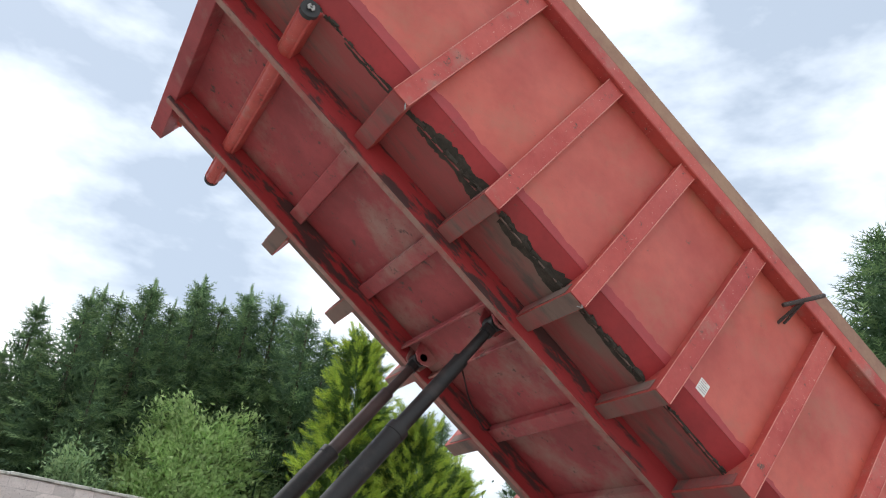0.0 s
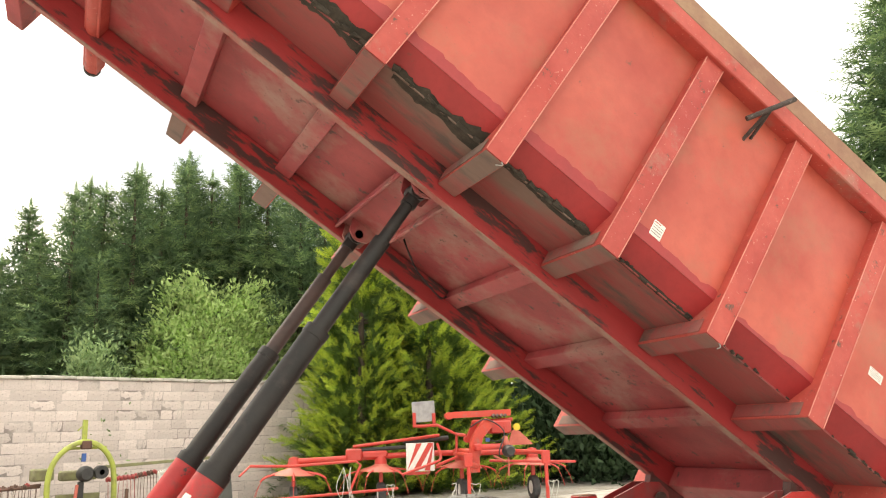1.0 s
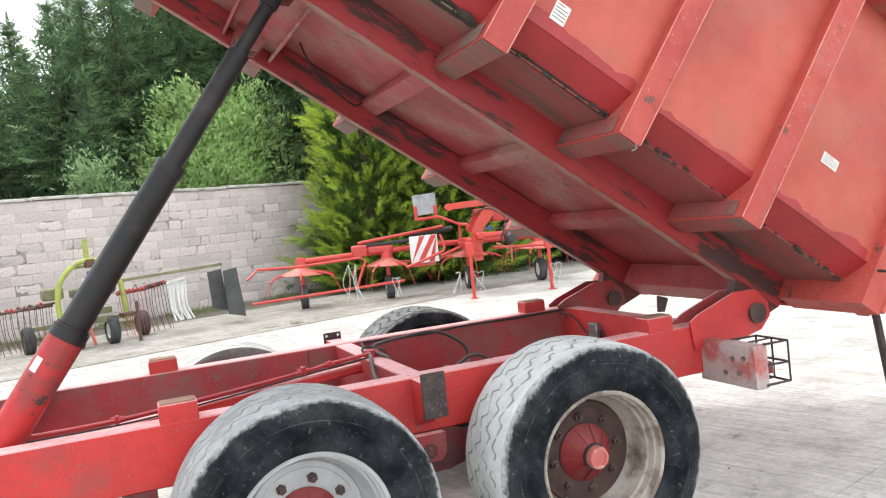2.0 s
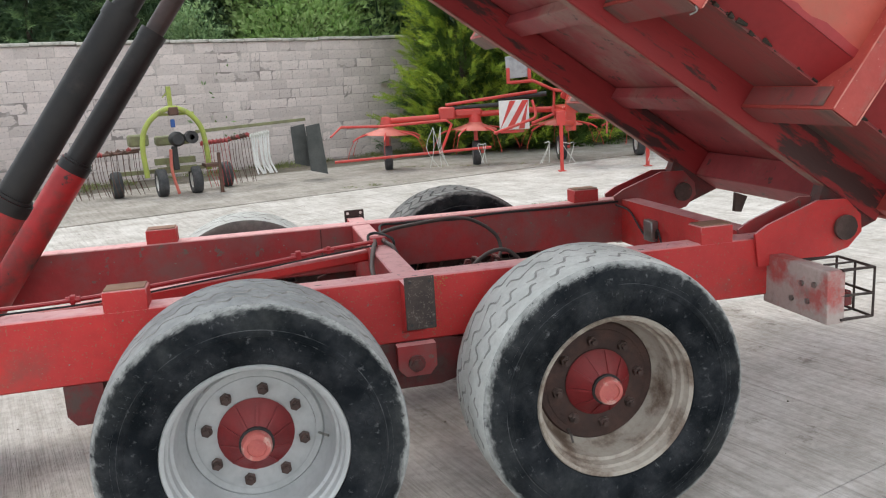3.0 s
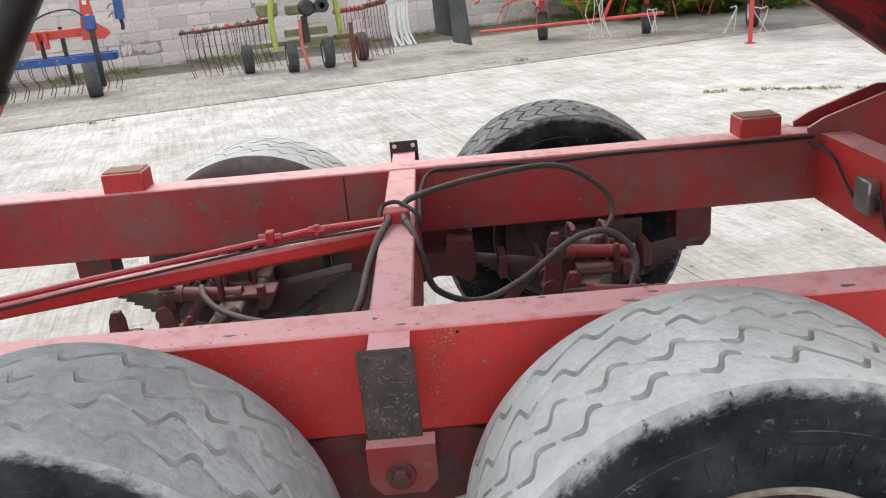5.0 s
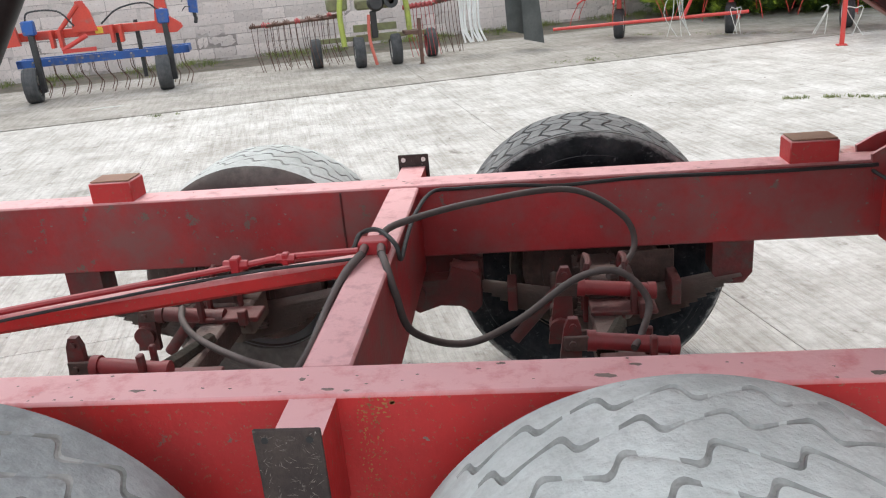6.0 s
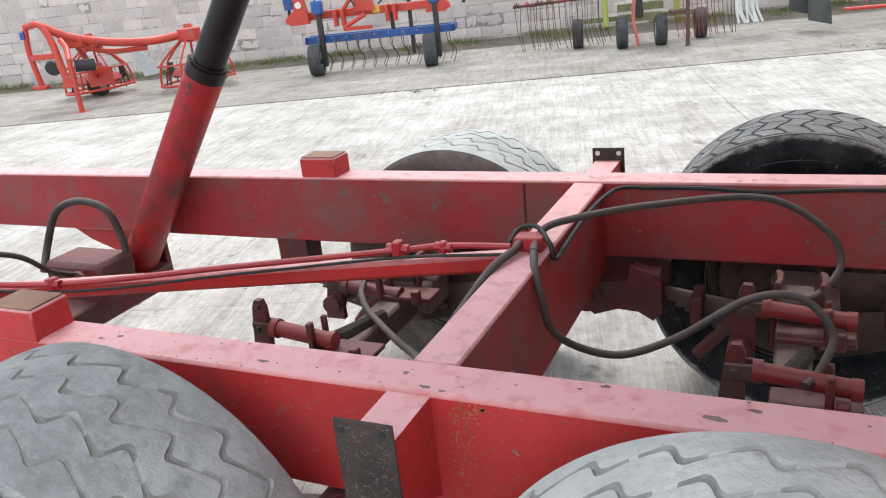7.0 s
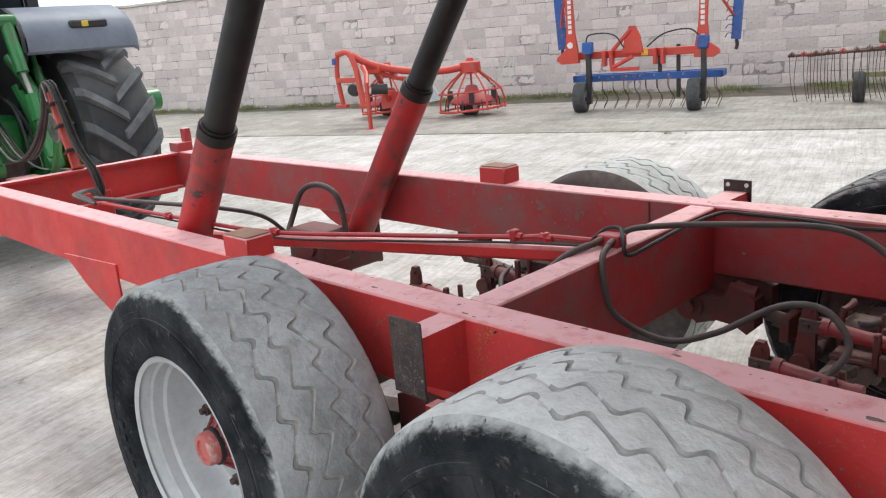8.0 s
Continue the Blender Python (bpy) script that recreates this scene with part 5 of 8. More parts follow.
        part("spring_plate", [box(x + 0.10, x + 0.29, 0.93, 0.94, 0.47, 0.62, 0.003)], GRIME, trailer)
        part("axle_crust", cyl((x - 0.03, 0.24, 0.575), (x + 0.035, 0.44, 0.572), 0.030, 0.022, 8), MUD, trailer, "dark crust of grease and mud")
    # pivot castings of the rocking beams beside the middle cross member
    for out, face in ((-1, NEAR_IN), (1, FAR_IN)):
        part("rocker_casting", [plate([(0.10, 0.60), (0.06, 0.50), (0.09, 0.478), (0.17, 0.505), (0.24, 0.50), (0.29, 0.470), (0.318, 0.50), (0.318, 0.61), (0.29, 0.63), (0.22, 0.655), (0.20, 0.605)], face - out * 0.09, face - out * 0.012), cyl((0.21, face - out * 0.06, 0.630), (0.31, face - out * 0.05, 0.625), 0.028, seg=14),
                                cyl((0.065, face - out * 0.11, 0.55), (0.065, face - out * 0.02, 0.55), 0.055, seg=18), cyl((0.065, face - out * 0.13, 0.55), (0.065, face - out * 0.11, 0.55), 0.032, seg=6)], GRIME_RED, trailer, "grimy rocking-beam casting")
        for x0 in (0.41, 0.98):
            part("spring_strap", box(x0, x0 + 0.035, min(face - out * 0.09, face + out * 0.03), max(face - out * 0.09, face + out * 0.03), 0.47, 0.565, 0.004), GRIME_RED, trailer)


def build_pipes():
    # square brace, steel pipe with its fittings, and the distributor block on the middle cross member
    a, b = Vector((0.02, 0.30, 0.872)), Vector((-2.6, -0.36, 0.80))
    lean = Matrix.Translation(a) @ (b - a).to_track_quat("X", "Z").to_matrix().to_4x4()
    part("brace_tube", box(0, (b - a).length, -0.027, 0.027, -0.034, 0.022, 0.012), RED_CHASSIS, trailer, "red diagonal brace tube, dusty on top", m=lean)
    part("brake_pipe", [tube([(0.03, 0.17, 0.955), (-0.19, 0.213, 0.93), (-0.34, 0.20, 0.912), (-0.8, 0.02, 0.905), (-1.3, -0.22, 0.915), (-1.9, -0.32, 0.935), (-2.6, -0.37, 0.945)], 0.0095, 8, 6)], PIPE_RED, trailer, "red steel pipe")
    part("wire", [tube([(0.03, 0.15, 0.94), (-0.34, 0.18, 0.896), (-0.8, 0.01, 0.884), (-1.3, -0.23, 0.895), (-2.2, -0.34, 0.92)], 0.0045, 6, 6)], CABLE, trailer)
    for x, y, z, k in ((-0.334, 0.206, 0.918, 1.0), (-0.187, 0.205, 0.930, 0.75), (-1.27, -0.21, 0.918, 0.8), (-1.95, -0.33, 0.938, 0.8)):
        part("pipe_fitting", [box(x - 0.014 * k, x + 0.014 * k, y - 0.017 * k, y + 0.017 * k, z - 0.025 * k, z + 0.022 * k), cyl((x - 0.035 * k, y, z), (x + 0.035 * k, y, z - 0.002), 0.014, seg=6)], PIPE_RED, trailer)
    block = part("distributor_block", [box(0.022, 0.104, 0.205, 0.262, BEAM_TOP - 0.006, 0.966, 0.004)], PIPE_RED, trailer, "red hose distributor block")
    part("hose_end", [cyl((0.040, 0.206, 0.950), (0.036, 0.165, 0.944), 0.0125, seg=10)], GRIME_RED, block)
    part("hose_end", [cyl((0.086, 0.206, 0.950), (0.092, 0.165, 0.944), 0.0125, seg=10)], GRIME_RED, block)
    part("brake_hose", [tube([(0.075, 0.262, 0.955), (0.12, 0.33, 0.972), (0.33, 0.55, 0.955), (0.63, 0.70, 0.935), (0.80, 0.70, 0.84), (0.84, 0.68, 0.74), (0.78, 0.60, 0.68), (0.74, 0.56, 0.68)], 0.0105, 10, 8)], HOSE, trailer, "looped black brake hose")
    part("brake_hose", [tube([(0.092, 0.17, 0.945), (0.115, 0.10, 0.93), (0.137, 0.07, 0.86), (0.17, 0.085, 0.745), (0.30, 0.16, 0.665), (0.45, 0.20, 0.71), (0.62, 0.24, 0.815), (0.74, 0.26, 0.82), (0.815, 0.24, 0.74), (0.79, 0.18, 0.67), (0.76, 0.12, 0.655)], 0.0105, 10, 8)], HOSE, trailer, "looped black brake hose")
    part("brake_hose", [tube([(0.036, 0.17, 0.945), (0.010, 0.06, 0.932), (-0.018, -0.06, 0.885), (-0.035, -0.19, 0.845), (-0.085, -0.21, 0.785), (-0.164, -0.08, 0.735), (-0.313, 0.10, 0.666), (-0.484, 0.30, 0.606), (-0.606, 0.42, 0.598), (-0.671, 0.50, 0.615), (-0.70, 0.575, 0.625)], 0.0115, 10, 8)], HOSE, trailer, "black brake hose")
    part("cable", [tube([(0.010, 0.20, 0.950), (0.022, 0.262, 0.972), (0.07, 0.275, 0.975), (0.128, 0.20, 0.955), (0.135, 0.22, 0.905), (0.13, 0.40, 0.905), (0.135, 0.60, 0.915), (0.17, 0.80, 0.922), (0.26, 0.848, 0.915), (0.45, 0.85, 0.915), (0.62, 0.853, 0.905), (0.9, 0.85, 0.918), (1.3, 0.853, 0.912), (1.66, 0.85, 0.916)], 0.007, 7, 8)], CABLE, trailer)
    part("cable", [tube([(1.64, 0.84, 0.90), (1.66, 0.70, 0.88), (1.67, 0.60, 0.80), (1.675, 0.52, 0.74)], 0.006, 6, 6), tube([(1.675, 0.40, 0.76), (1.66, 0.36, 0.82), (1.66, 0.32, 0.76), (1.67, 0.30, 0.70)], 0.006, 6, 6)], CABLE, trailer)
    part("junction_box", [box(1.645, 1.688, 0.40, 0.50, 0.74, 0.86, 0.006)], STEEL, trailer, "small grey junction box")
    # ram feed hoses
    part("ram_hose", [tube([(-1.86, 0.60, 0.62), (-1.87, 0.60, 0.76), (-1.90, 0.58, 0.87), (-2.02, 0.56, 0.905), (-2.14, 0.54, 0.86), (-2.22, 0.52, 0.72), (-2.2, 0.45, 0.62)], 0.016, 10, 8)], HOSE, trailer, "arched hydraulic hose")
    part("ram_hose", [tube([(-2.75, -0.34, 0.95), (-2.2, -0.26, 0.96), (-1.9, -0.10, 0.93), (-1.85, 0.10, 0.85), (-1.95, 0.3, 0.70), (-1.98, 0.45, 0.62)], 0.0105, 10, 8)], HOSE, trailer)
    part("ram_mount", [box(-2.16, -1.88, NEAR_IN, FAR_IN, 0.42, 0.52, 0.008), box(-2.16, -1.84, 0.42, 0.62, 0.50, 0.68, 0.02), cyl((-1.95, 0.40, 0.60), (-1.95, 0.66, 0.60), 0.055)], GRIME_RED, trailer, "grimy red ram cross mount")
    # hoses that run up to the tractor, tied to a red stand
    tilt = pose(-4.20, 0.13, 0.93, 0, -21, 0)
    part("hose_stand", [moved(box(-0.018, 0.018, -0.03, 0.03, 0.0, 0.56, 0.004), tilt), moved(box(-0.03, 0.05, -0.045, 0.045, -0.005, 0.01, 0.003), tilt)], RED_RIB, trailer, "orange-red slanted hose stand")
    part("stand_hook", [moved(tube([(0.0, -0.04, 0.50), (0.0, -0.04, 0.62), (0.0, 0.05, 0.62), (0.0, 0.05, 0.50)], 0.007, 6, 0), tilt)], STEEL, trailer, "bent wire hook on the stand")
    for k in range(4):
        y, o = -0.02 + 0.013 * k, 0.016 * (k % 2)
        part("feed_hose", [tube([(-2.6 - 0.05 * k, -0.38 + y, 0.945), (-3.1, -0.30 + y, 0.93), (-3.6, -0.02 + y, 0.86), (-3.93, 0.14 + y, 0.74), (-4.0 + o, 0.18 + y, 0.80), (-4.06 + o, 0.18 + y, 0.92), (-4.17 + o, 0.15 + y, 1.08),
                                 (-4.29 + o, 0.14 + y, 1.34), (-4.37, 0.13 + y, 1.50 + o), (-4.47, 0.12 + y, 1.50), (-4.52, 0.10 + y, 1.30), (-4.7, 0.05 + 2 * y, 1.05), (-5.3, 0.1 + 3 * y, 0.95), (-6.2, 0.2 + 3 * y, 1.25)], 0.0095, 8, 7)], RAM_BLACK if k % 2 else HOSE, trailer, "black hose tied to the stand")
    for f in (0.12, 0.30, 0.46):
        part("hose_tie", [moved(box(-0.03, 0.075, -0.05, 0.06, f, f + 0.012, 0.004), tilt)], CABLE, trailer)


build_chassis()
build_wear()
build_ram(-0.32, RAM_BLACK, RAM_BLACK, True)
build_ram(0.765, RAM_BROWN, RAM_BLACK, False)
build_body()
build_wheels()
build_brakes()
build_pipes()


# ---- yard, wall and sky line ----
def yard(u, v, z=0.0):
    """A place u along the wall and v in front of it (towards the trailer, minus)."""
    return Vector((u * math.cos(YARD) - v * math.sin(YARD), 16.5 + u * math.sin(YARD) + v * math.cos(YARD), z))


def yard_pose(u, v, z=0.0, turn=0.0):
    p = yard(u, v, z)
    return pose(p.x, p.y, p.z, 0, 0, math.degrees(YARD) + turn)


def build_ground():
    V, F = [], []
    rng = random.Random(1)
    xs = [-900, -400, -150, -60, -30, -18, -9, 0, 9, 18, 30, 60, 150, 400, 900]
    for y in xs:
        for x in xs:
            V.append((x, y, -0.06))
    k = len(xs)
    for i in range(k - 1):
        for j in range(k - 1):
            F.append((i * k + j, i * k + j + 1, (i + 1) * k + j + 1, (i + 1) * k + j))
    solid("ground", (V, F), EARTH, "gritty earth round and below the concrete yard", "ground", kind="structure")
    pave = tagged(new("pavement"), "pale tamped concrete yard laid in large slabs", "concrete yard", kind="structure")
    pave.matrix_basis = pose(0, 9.3, -0.035, 0, 0, math.degrees(PAVE))
    w, d = 5.4, 3.6
    me = mesh_of("slab", [box(-w / 2 + 0.002, w / 2 - 0.002, -d / 2 + 0.002, d / 2 - 0.002, -0.15, 0.0, 0.003)], CONCRETE)
    edge = mesh_of("slab", [box(-w / 2 + 0.002, w / 2 - 0.002, -2.1, 2.1, -0.15, 0.0, 0.003)], OLD_CONCRETE)
    for i in range(-8, 9):
        piece("slab", edge, pave, pose(i * w + 2.0, 2.50, 0.012))
        for j in range(0, 9):
            piece("slab", me, pave, pose(i * w + 2.0 + (0.0 if j < 3 else 0.4), 0.39 - d / 2 - j * d, 0))


def build_wall():
    """Rough concrete block wall: uneven lengths, mostly flush, smeared joints, and a coping."""
    L0, L1, top = -36.0, 4.6, 2.925
    wall = solid("wall_north", [box(L0, L1, 0.004, 0.20, -0.1, top, 0.005)], MORTAR, "weathered pinkish-grey concrete block yard wall", "wall", kind="structure", m=yard_pose(0, 0))
    rng = random.Random(9)
    shapes = []
    u = L0
    while u < L1:
        l = min(rng.uniform(0.85, 1.0), L1 - u)
        z = rng.uniform(-0.010, 0.010)
        shapes.append(box(u, u + l - 0.008, -0.05, 0.26, top + 0.002 + z, top + 0.075 + z, 0.014))
        u += l
    part("coping", shapes, COPING, wall, "pale lichen-spotted concrete coping")
    H, rows = 0.225, 13
    lengths = (0.30, 0.38, 0.44, 0.46, 0.46, 0.50, 0.56, 0.24)

    def rough_block(r, length):
        """One hewn-looking block: a lattice face pushed in and out, corners knocked off."""
        x, z = length / 2 - r.uniform(0.003, 0.010), H / 2 - r.uniform(0.003, 0.012)
        face = r.uniform(-0.007, 0.003)
        nx, nz = 6, 4
        V, F = [], []
        for a in range(nz):
            for b in range(nx):
                px, pz = -x + 2 * x * b / (nx - 1), -z + 2 * z * a / (nz - 1)
                edge = b in (0, nx - 1) or a in (0, nz - 1)
                V.append((px + r.uniform(-0.004, 0.004), face + (r.uniform(0.001, 0.004) if edge else r.uniform(-0.003, 0.002)), pz + r.uniform(-0.004, 0.004)))
        F += [(a * nx + b, a * nx + b + 1, (a + 1) * nx + b + 1, (a + 1) * nx + b) for a in range(nz - 1) for b in range(nx - 1)]
        ring = list(range(nx)) + [a * nx + nx - 1 for a in range(1, nz)] + list(range((nz - 1) * nx + nx - 2, (nz - 1) * nx - 1, -1)) + [a * nx for a in range(nz - 2, 0, -1)]
        k = len(V)
        V += [(V[q][0], 0.03, V[q][2]) for q in ring]
        n = len(ring)
        F += [(ring[q], k + q, k + (q + 1) % n, ring[(q + 1) % n]) for q in range(n)]
        return V, F

    meshes = [(l, mesh_of("block", [rough_block(random.Random(40 + 10 * q + v), l)], BLOCK, smooth=False)) for q, l in enumerate(lengths) for v in range(2)]
    rest = []
    count = 0
    for i in range(rows):
        u = L0 - rng.uniform(0, 0.4)
        while u < L1 - 0.56:
            l, me = meshes[rng.randrange(len(meshes))]
            c = Vector((u + l / 2, 0, (i + 0.5) * H - 0.01 + rng.uniform(-0.004, 0.004)))
            if -6.6 < u and count < 300:
                piece("block", me, wall, pose(c.x, 0, c.z, 0, rng.uniform(-0.9, 0.9), 0))
                count += 1
            else:
                rest.append(moved(rough_block(rng, l), Matrix.Translation(c)))
            u += l
        rest.append(moved(rough_block(rng, max(L1 - u, 0.06)), Matrix.Translation(((u + L1) / 2, 0, (i + 0.5) * H - 0.01))))
    tagged(part("block_courses", rest, BLOCKS, wall, smooth=False), kind="stuff")


def spray(rng, p, d, up, length, width, n=5):
    """One flat, pinnate conifer spray: a rib with pairs of narrow side leaves."""
    d = d.normalized()
    s = d.cross(up).normalized()
    V, F = [], []
    for k in range(n):
        f = k / n
        c = p + d * length * f
        w = width * (1 - 0.75 * f) * rng.uniform(0.75, 1.2)
        for sg in (-1, 1):
            tip = c + s * sg * w + d * length * (0.30 + 0.1 * rng.random()) - up * 0.10 * w
            b = len(V)
            V += [tuple(c), tuple(c + d * length * 0.16 + s * sg * w * 0.1), tuple(tip)]
            F.append((b, b + 1, b + 2))
    b = len(V)
    V += [tuple(p - s * width * 0.06), tuple(p + s * width * 0.06), tuple(p + d * length * 1.12)]
    F.append((b, b + 1, b + 2))
    return V, F


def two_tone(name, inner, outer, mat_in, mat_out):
    """One crown mesh: darker sprays within, lighter fresh tips without."""
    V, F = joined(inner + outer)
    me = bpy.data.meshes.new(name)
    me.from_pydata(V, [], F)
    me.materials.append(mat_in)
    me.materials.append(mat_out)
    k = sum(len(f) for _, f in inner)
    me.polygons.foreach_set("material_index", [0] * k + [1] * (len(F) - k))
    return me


def conifer_crown(seed, height, radius, density=1.0, droop=0.35, size=0.42, gap=0.9, tiers=34, power=0.85):
    """Whorls of limbs with sprays along them, an uneven outline, a dense heart and a thin leader."""
    rng = random.Random(seed)
    A, B = [], []
    Z = Vector((0, 0, 1))
    for k in range(tiers):
        f = k / (tiers - 1)
        z = height * (0.04 + 0.92 * f)
        R = radius * (1 - f) ** power * rng.uniform(0.80, 1.12) + 0.10
        limbs = max(5, int(9 * density * (1 - 0.45 * f)))
        a0 = rng.uniform(0, 6.28)
        for q in range(limbs):
            if rng.random() > gap:
                continue
            a = a0 + 6.283 * q / limbs + rng.uniform(-0.25, 0.25)
            out = Vector((math.cos(a), math.sin(a), 0))
            r = R * rng.uniform(0.66, 1.15)
            base = Vector((0, 0, z + rng.uniform(-0.1, 0.1)))
            n = max(2, int(r / (size * 0.42)))
            rise = 0.15 + 0.6 * f
            for i in range(n):
                g = 0.25 + 0.75 * (i + 1) / n
                p = base + out * r * g + Z * (-droop * (1 - f) * r * g * g + rise * r * g)
                for sg in (-1, 0, 1):
                    if sg == 0 and g < 0.7:
                        continue
                    side = Vector((-out.y, out.x, 0)) * sg
                    d = (out * (0.6 if sg else 1.0) + side * rng.uniform(0.5, 1.1) + Z * rng.uniform(-0.7 + 0.8 * f, 0.3 + 0.6 * f)).normalized()
                    up = (Z + out * rng.uniform(-0.9, 0.9) + side * rng.uniform(-0.7, 0.7)).normalized()
                    l = size * rng.uniform(0.65, 1.25) * (1 - 0.35 * f)
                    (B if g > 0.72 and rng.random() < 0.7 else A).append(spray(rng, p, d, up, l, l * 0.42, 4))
        for q in range(7):
            a = rng.uniform(0, 6.28)
            out = Vector((math.cos(a), math.sin(a), 0))
            l = 0.75 * R + 0.25
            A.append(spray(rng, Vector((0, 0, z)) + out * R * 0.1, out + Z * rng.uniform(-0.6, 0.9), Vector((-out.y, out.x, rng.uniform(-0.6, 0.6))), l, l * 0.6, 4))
    for k in range(44):
        a = rng.uniform(0, 6.28)
        f = k / 44
        p = Vector((0, 0, height * (0.86 + 0.15 * f)))
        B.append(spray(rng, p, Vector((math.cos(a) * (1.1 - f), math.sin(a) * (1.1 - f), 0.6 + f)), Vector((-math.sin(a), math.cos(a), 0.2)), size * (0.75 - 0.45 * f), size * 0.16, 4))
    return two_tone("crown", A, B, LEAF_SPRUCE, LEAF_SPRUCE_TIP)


def plume_crown(seed, height, radius, plumes=330, power=0.55):
    """Upswept feathery plumes of a golden cypress, the shade between them painted as dark inner sprays."""
    rng = random.Random(seed)
    A, B = [], []
    Z = Vector((0, 0, 1))
    for k in range(plumes):
        f = (k + rng.random()) / plumes
        f = f ** 1.3
        z = height * (0.02 + 0.90 * f)
        a = rng.uniform(0, 6.283)
        out = Vector((math.cos(a), math.sin(a), 0))
        R = radius * (1 - f) ** power * (1 + 0.2 * math.sin(3 * a + 5 * f + seed)) * rng.uniform(0.55, 1.15)
        p = out * R * 0.5 + Z * (z - 0.1)
        axis = (out * (1.15 - 0.65 * f) + Z * rng.uniform(0.15, 0.85) + Vector((rng.uniform(-.4, .4), rng.uniform(-.4, .4), 0))).normalized()
        L = rng.uniform(0.8, 1.7) * (0.55 + 0.45 * radius / 2.3) * (1 - 0.40 * f)
        s1 = axis.cross(Z).normalized()
        s2 = axis.cross(s1)
        n = 14
        for i in range(n):
            g = i / n
            for m in range(3):
                t = rng.uniform(0, 6.283)
                side = s1 * math.cos(t) + s2 * math.sin(t)
                d = (axis * (0.75 + 0.5 * g) + side * 0.75 * (1 - 0.5 * g)).normalized()
                l = 0.34 * (1.1 - 0.65 * g) * rng.uniform(0.7, 1.15)
                up = (side.cross(axis) + side * 0.4).normalized()
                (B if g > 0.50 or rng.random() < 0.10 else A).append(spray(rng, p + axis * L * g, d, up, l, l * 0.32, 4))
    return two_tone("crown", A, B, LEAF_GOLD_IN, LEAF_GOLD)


def leafy_crown(seed, rx, ry, rz, mat, clumps=260, leaves=46, leaf=0.10, spread=0.42):
    """A rounded shrub crown of many leaf clumps with gaps between them."""
    rng = random.Random(seed)
    V, F = [], []
    for c in range(clumps):
        a, b = rng.uniform(0, 6.283), math.acos(rng.uniform(-0.35, 1))
        q = rng.uniform(0.74, 1.0)
        bulge = 1 + 0.22 * math.sin(3 * a + seed) * math.sin(2 * b) + 0.10 * math.sin(7 * a + 2 * seed)
        cen = Vector((rx * q * bulge * math.sin(b) * math.cos(a), ry * q * bulge * math.sin(b) * math.sin(a), rz * (0.30 + 0.70 * q * bulge * math.cos(b))))
        grow = Vector((cen.x / rx, cen.y / ry, 0.9)).normalized()
        for k in range(leaves):
            p = cen + Vector((rng.gauss(0, spread), rng.gauss(0, spread), rng.gauss(0, spread)))
            d = (grow + Vector((rng.uniform(-1, 1), rng.uniform(-1, 1), rng.uniform(-0.8, 0.8)))).normalized()
            s = d.cross(Vector((rng.uniform(-1, 1), rng.uniform(-1, 1), rng.uniform(-1, 1)))).normalized()
            l = leaf * rng.uniform(0.7, 1.4)
            n = len(V)
            V += [tuple(p), tuple(p + d * l * 0.45 + s * l * 0.2), tuple(p + d * l), tuple(p + d * l * 0.45 - s * l * 0.2)]
            F.append((n, n + 1, n + 2, n + 3))
    me = bpy.data.meshes.new("crown")
    me.from_pydata(V, [], F)
    me.materials.append(mat)
    return me


def tree(name, place, crown, trunk_h, trunk_r, label, category, group, turn=0.0, scale=1.0):
    t = thing(name, pose(*place, 0, 0, turn) @ Matrix.Scale(scale, 4), label, category, group)
    limbs = [tube([(0, 0, -0.3), (0.03, 0.02, trunk_h * 0.5), (0, 0, trunk_h)], trunk_r, 9, 5, taper=trunk_r * 0.15)]
    rng = random.Random(int(place[0] * 10))
    for k in range(14):
        a, z = rng.uniform(0, 6.28), trunk_h * rng.uniform(0.12, 0.8)
        r = trunk_h * 0.16 * (1 - z / trunk_h) + 0.3
        limbs.append(tube([(0, 0, z), (r * 0.5 * math.cos(a), r * 0.5 * math.sin(a), z + 0.12 * r), (r * math.cos(a), r * math.sin(a), z + 0.05 * r)], trunk_r * 0.22, 5, 3, taper=trunk_r * 0.05))
    part("trunk", limbs, BARK, t)
    c = new("crown", crown)
    c.parent = t
    return t


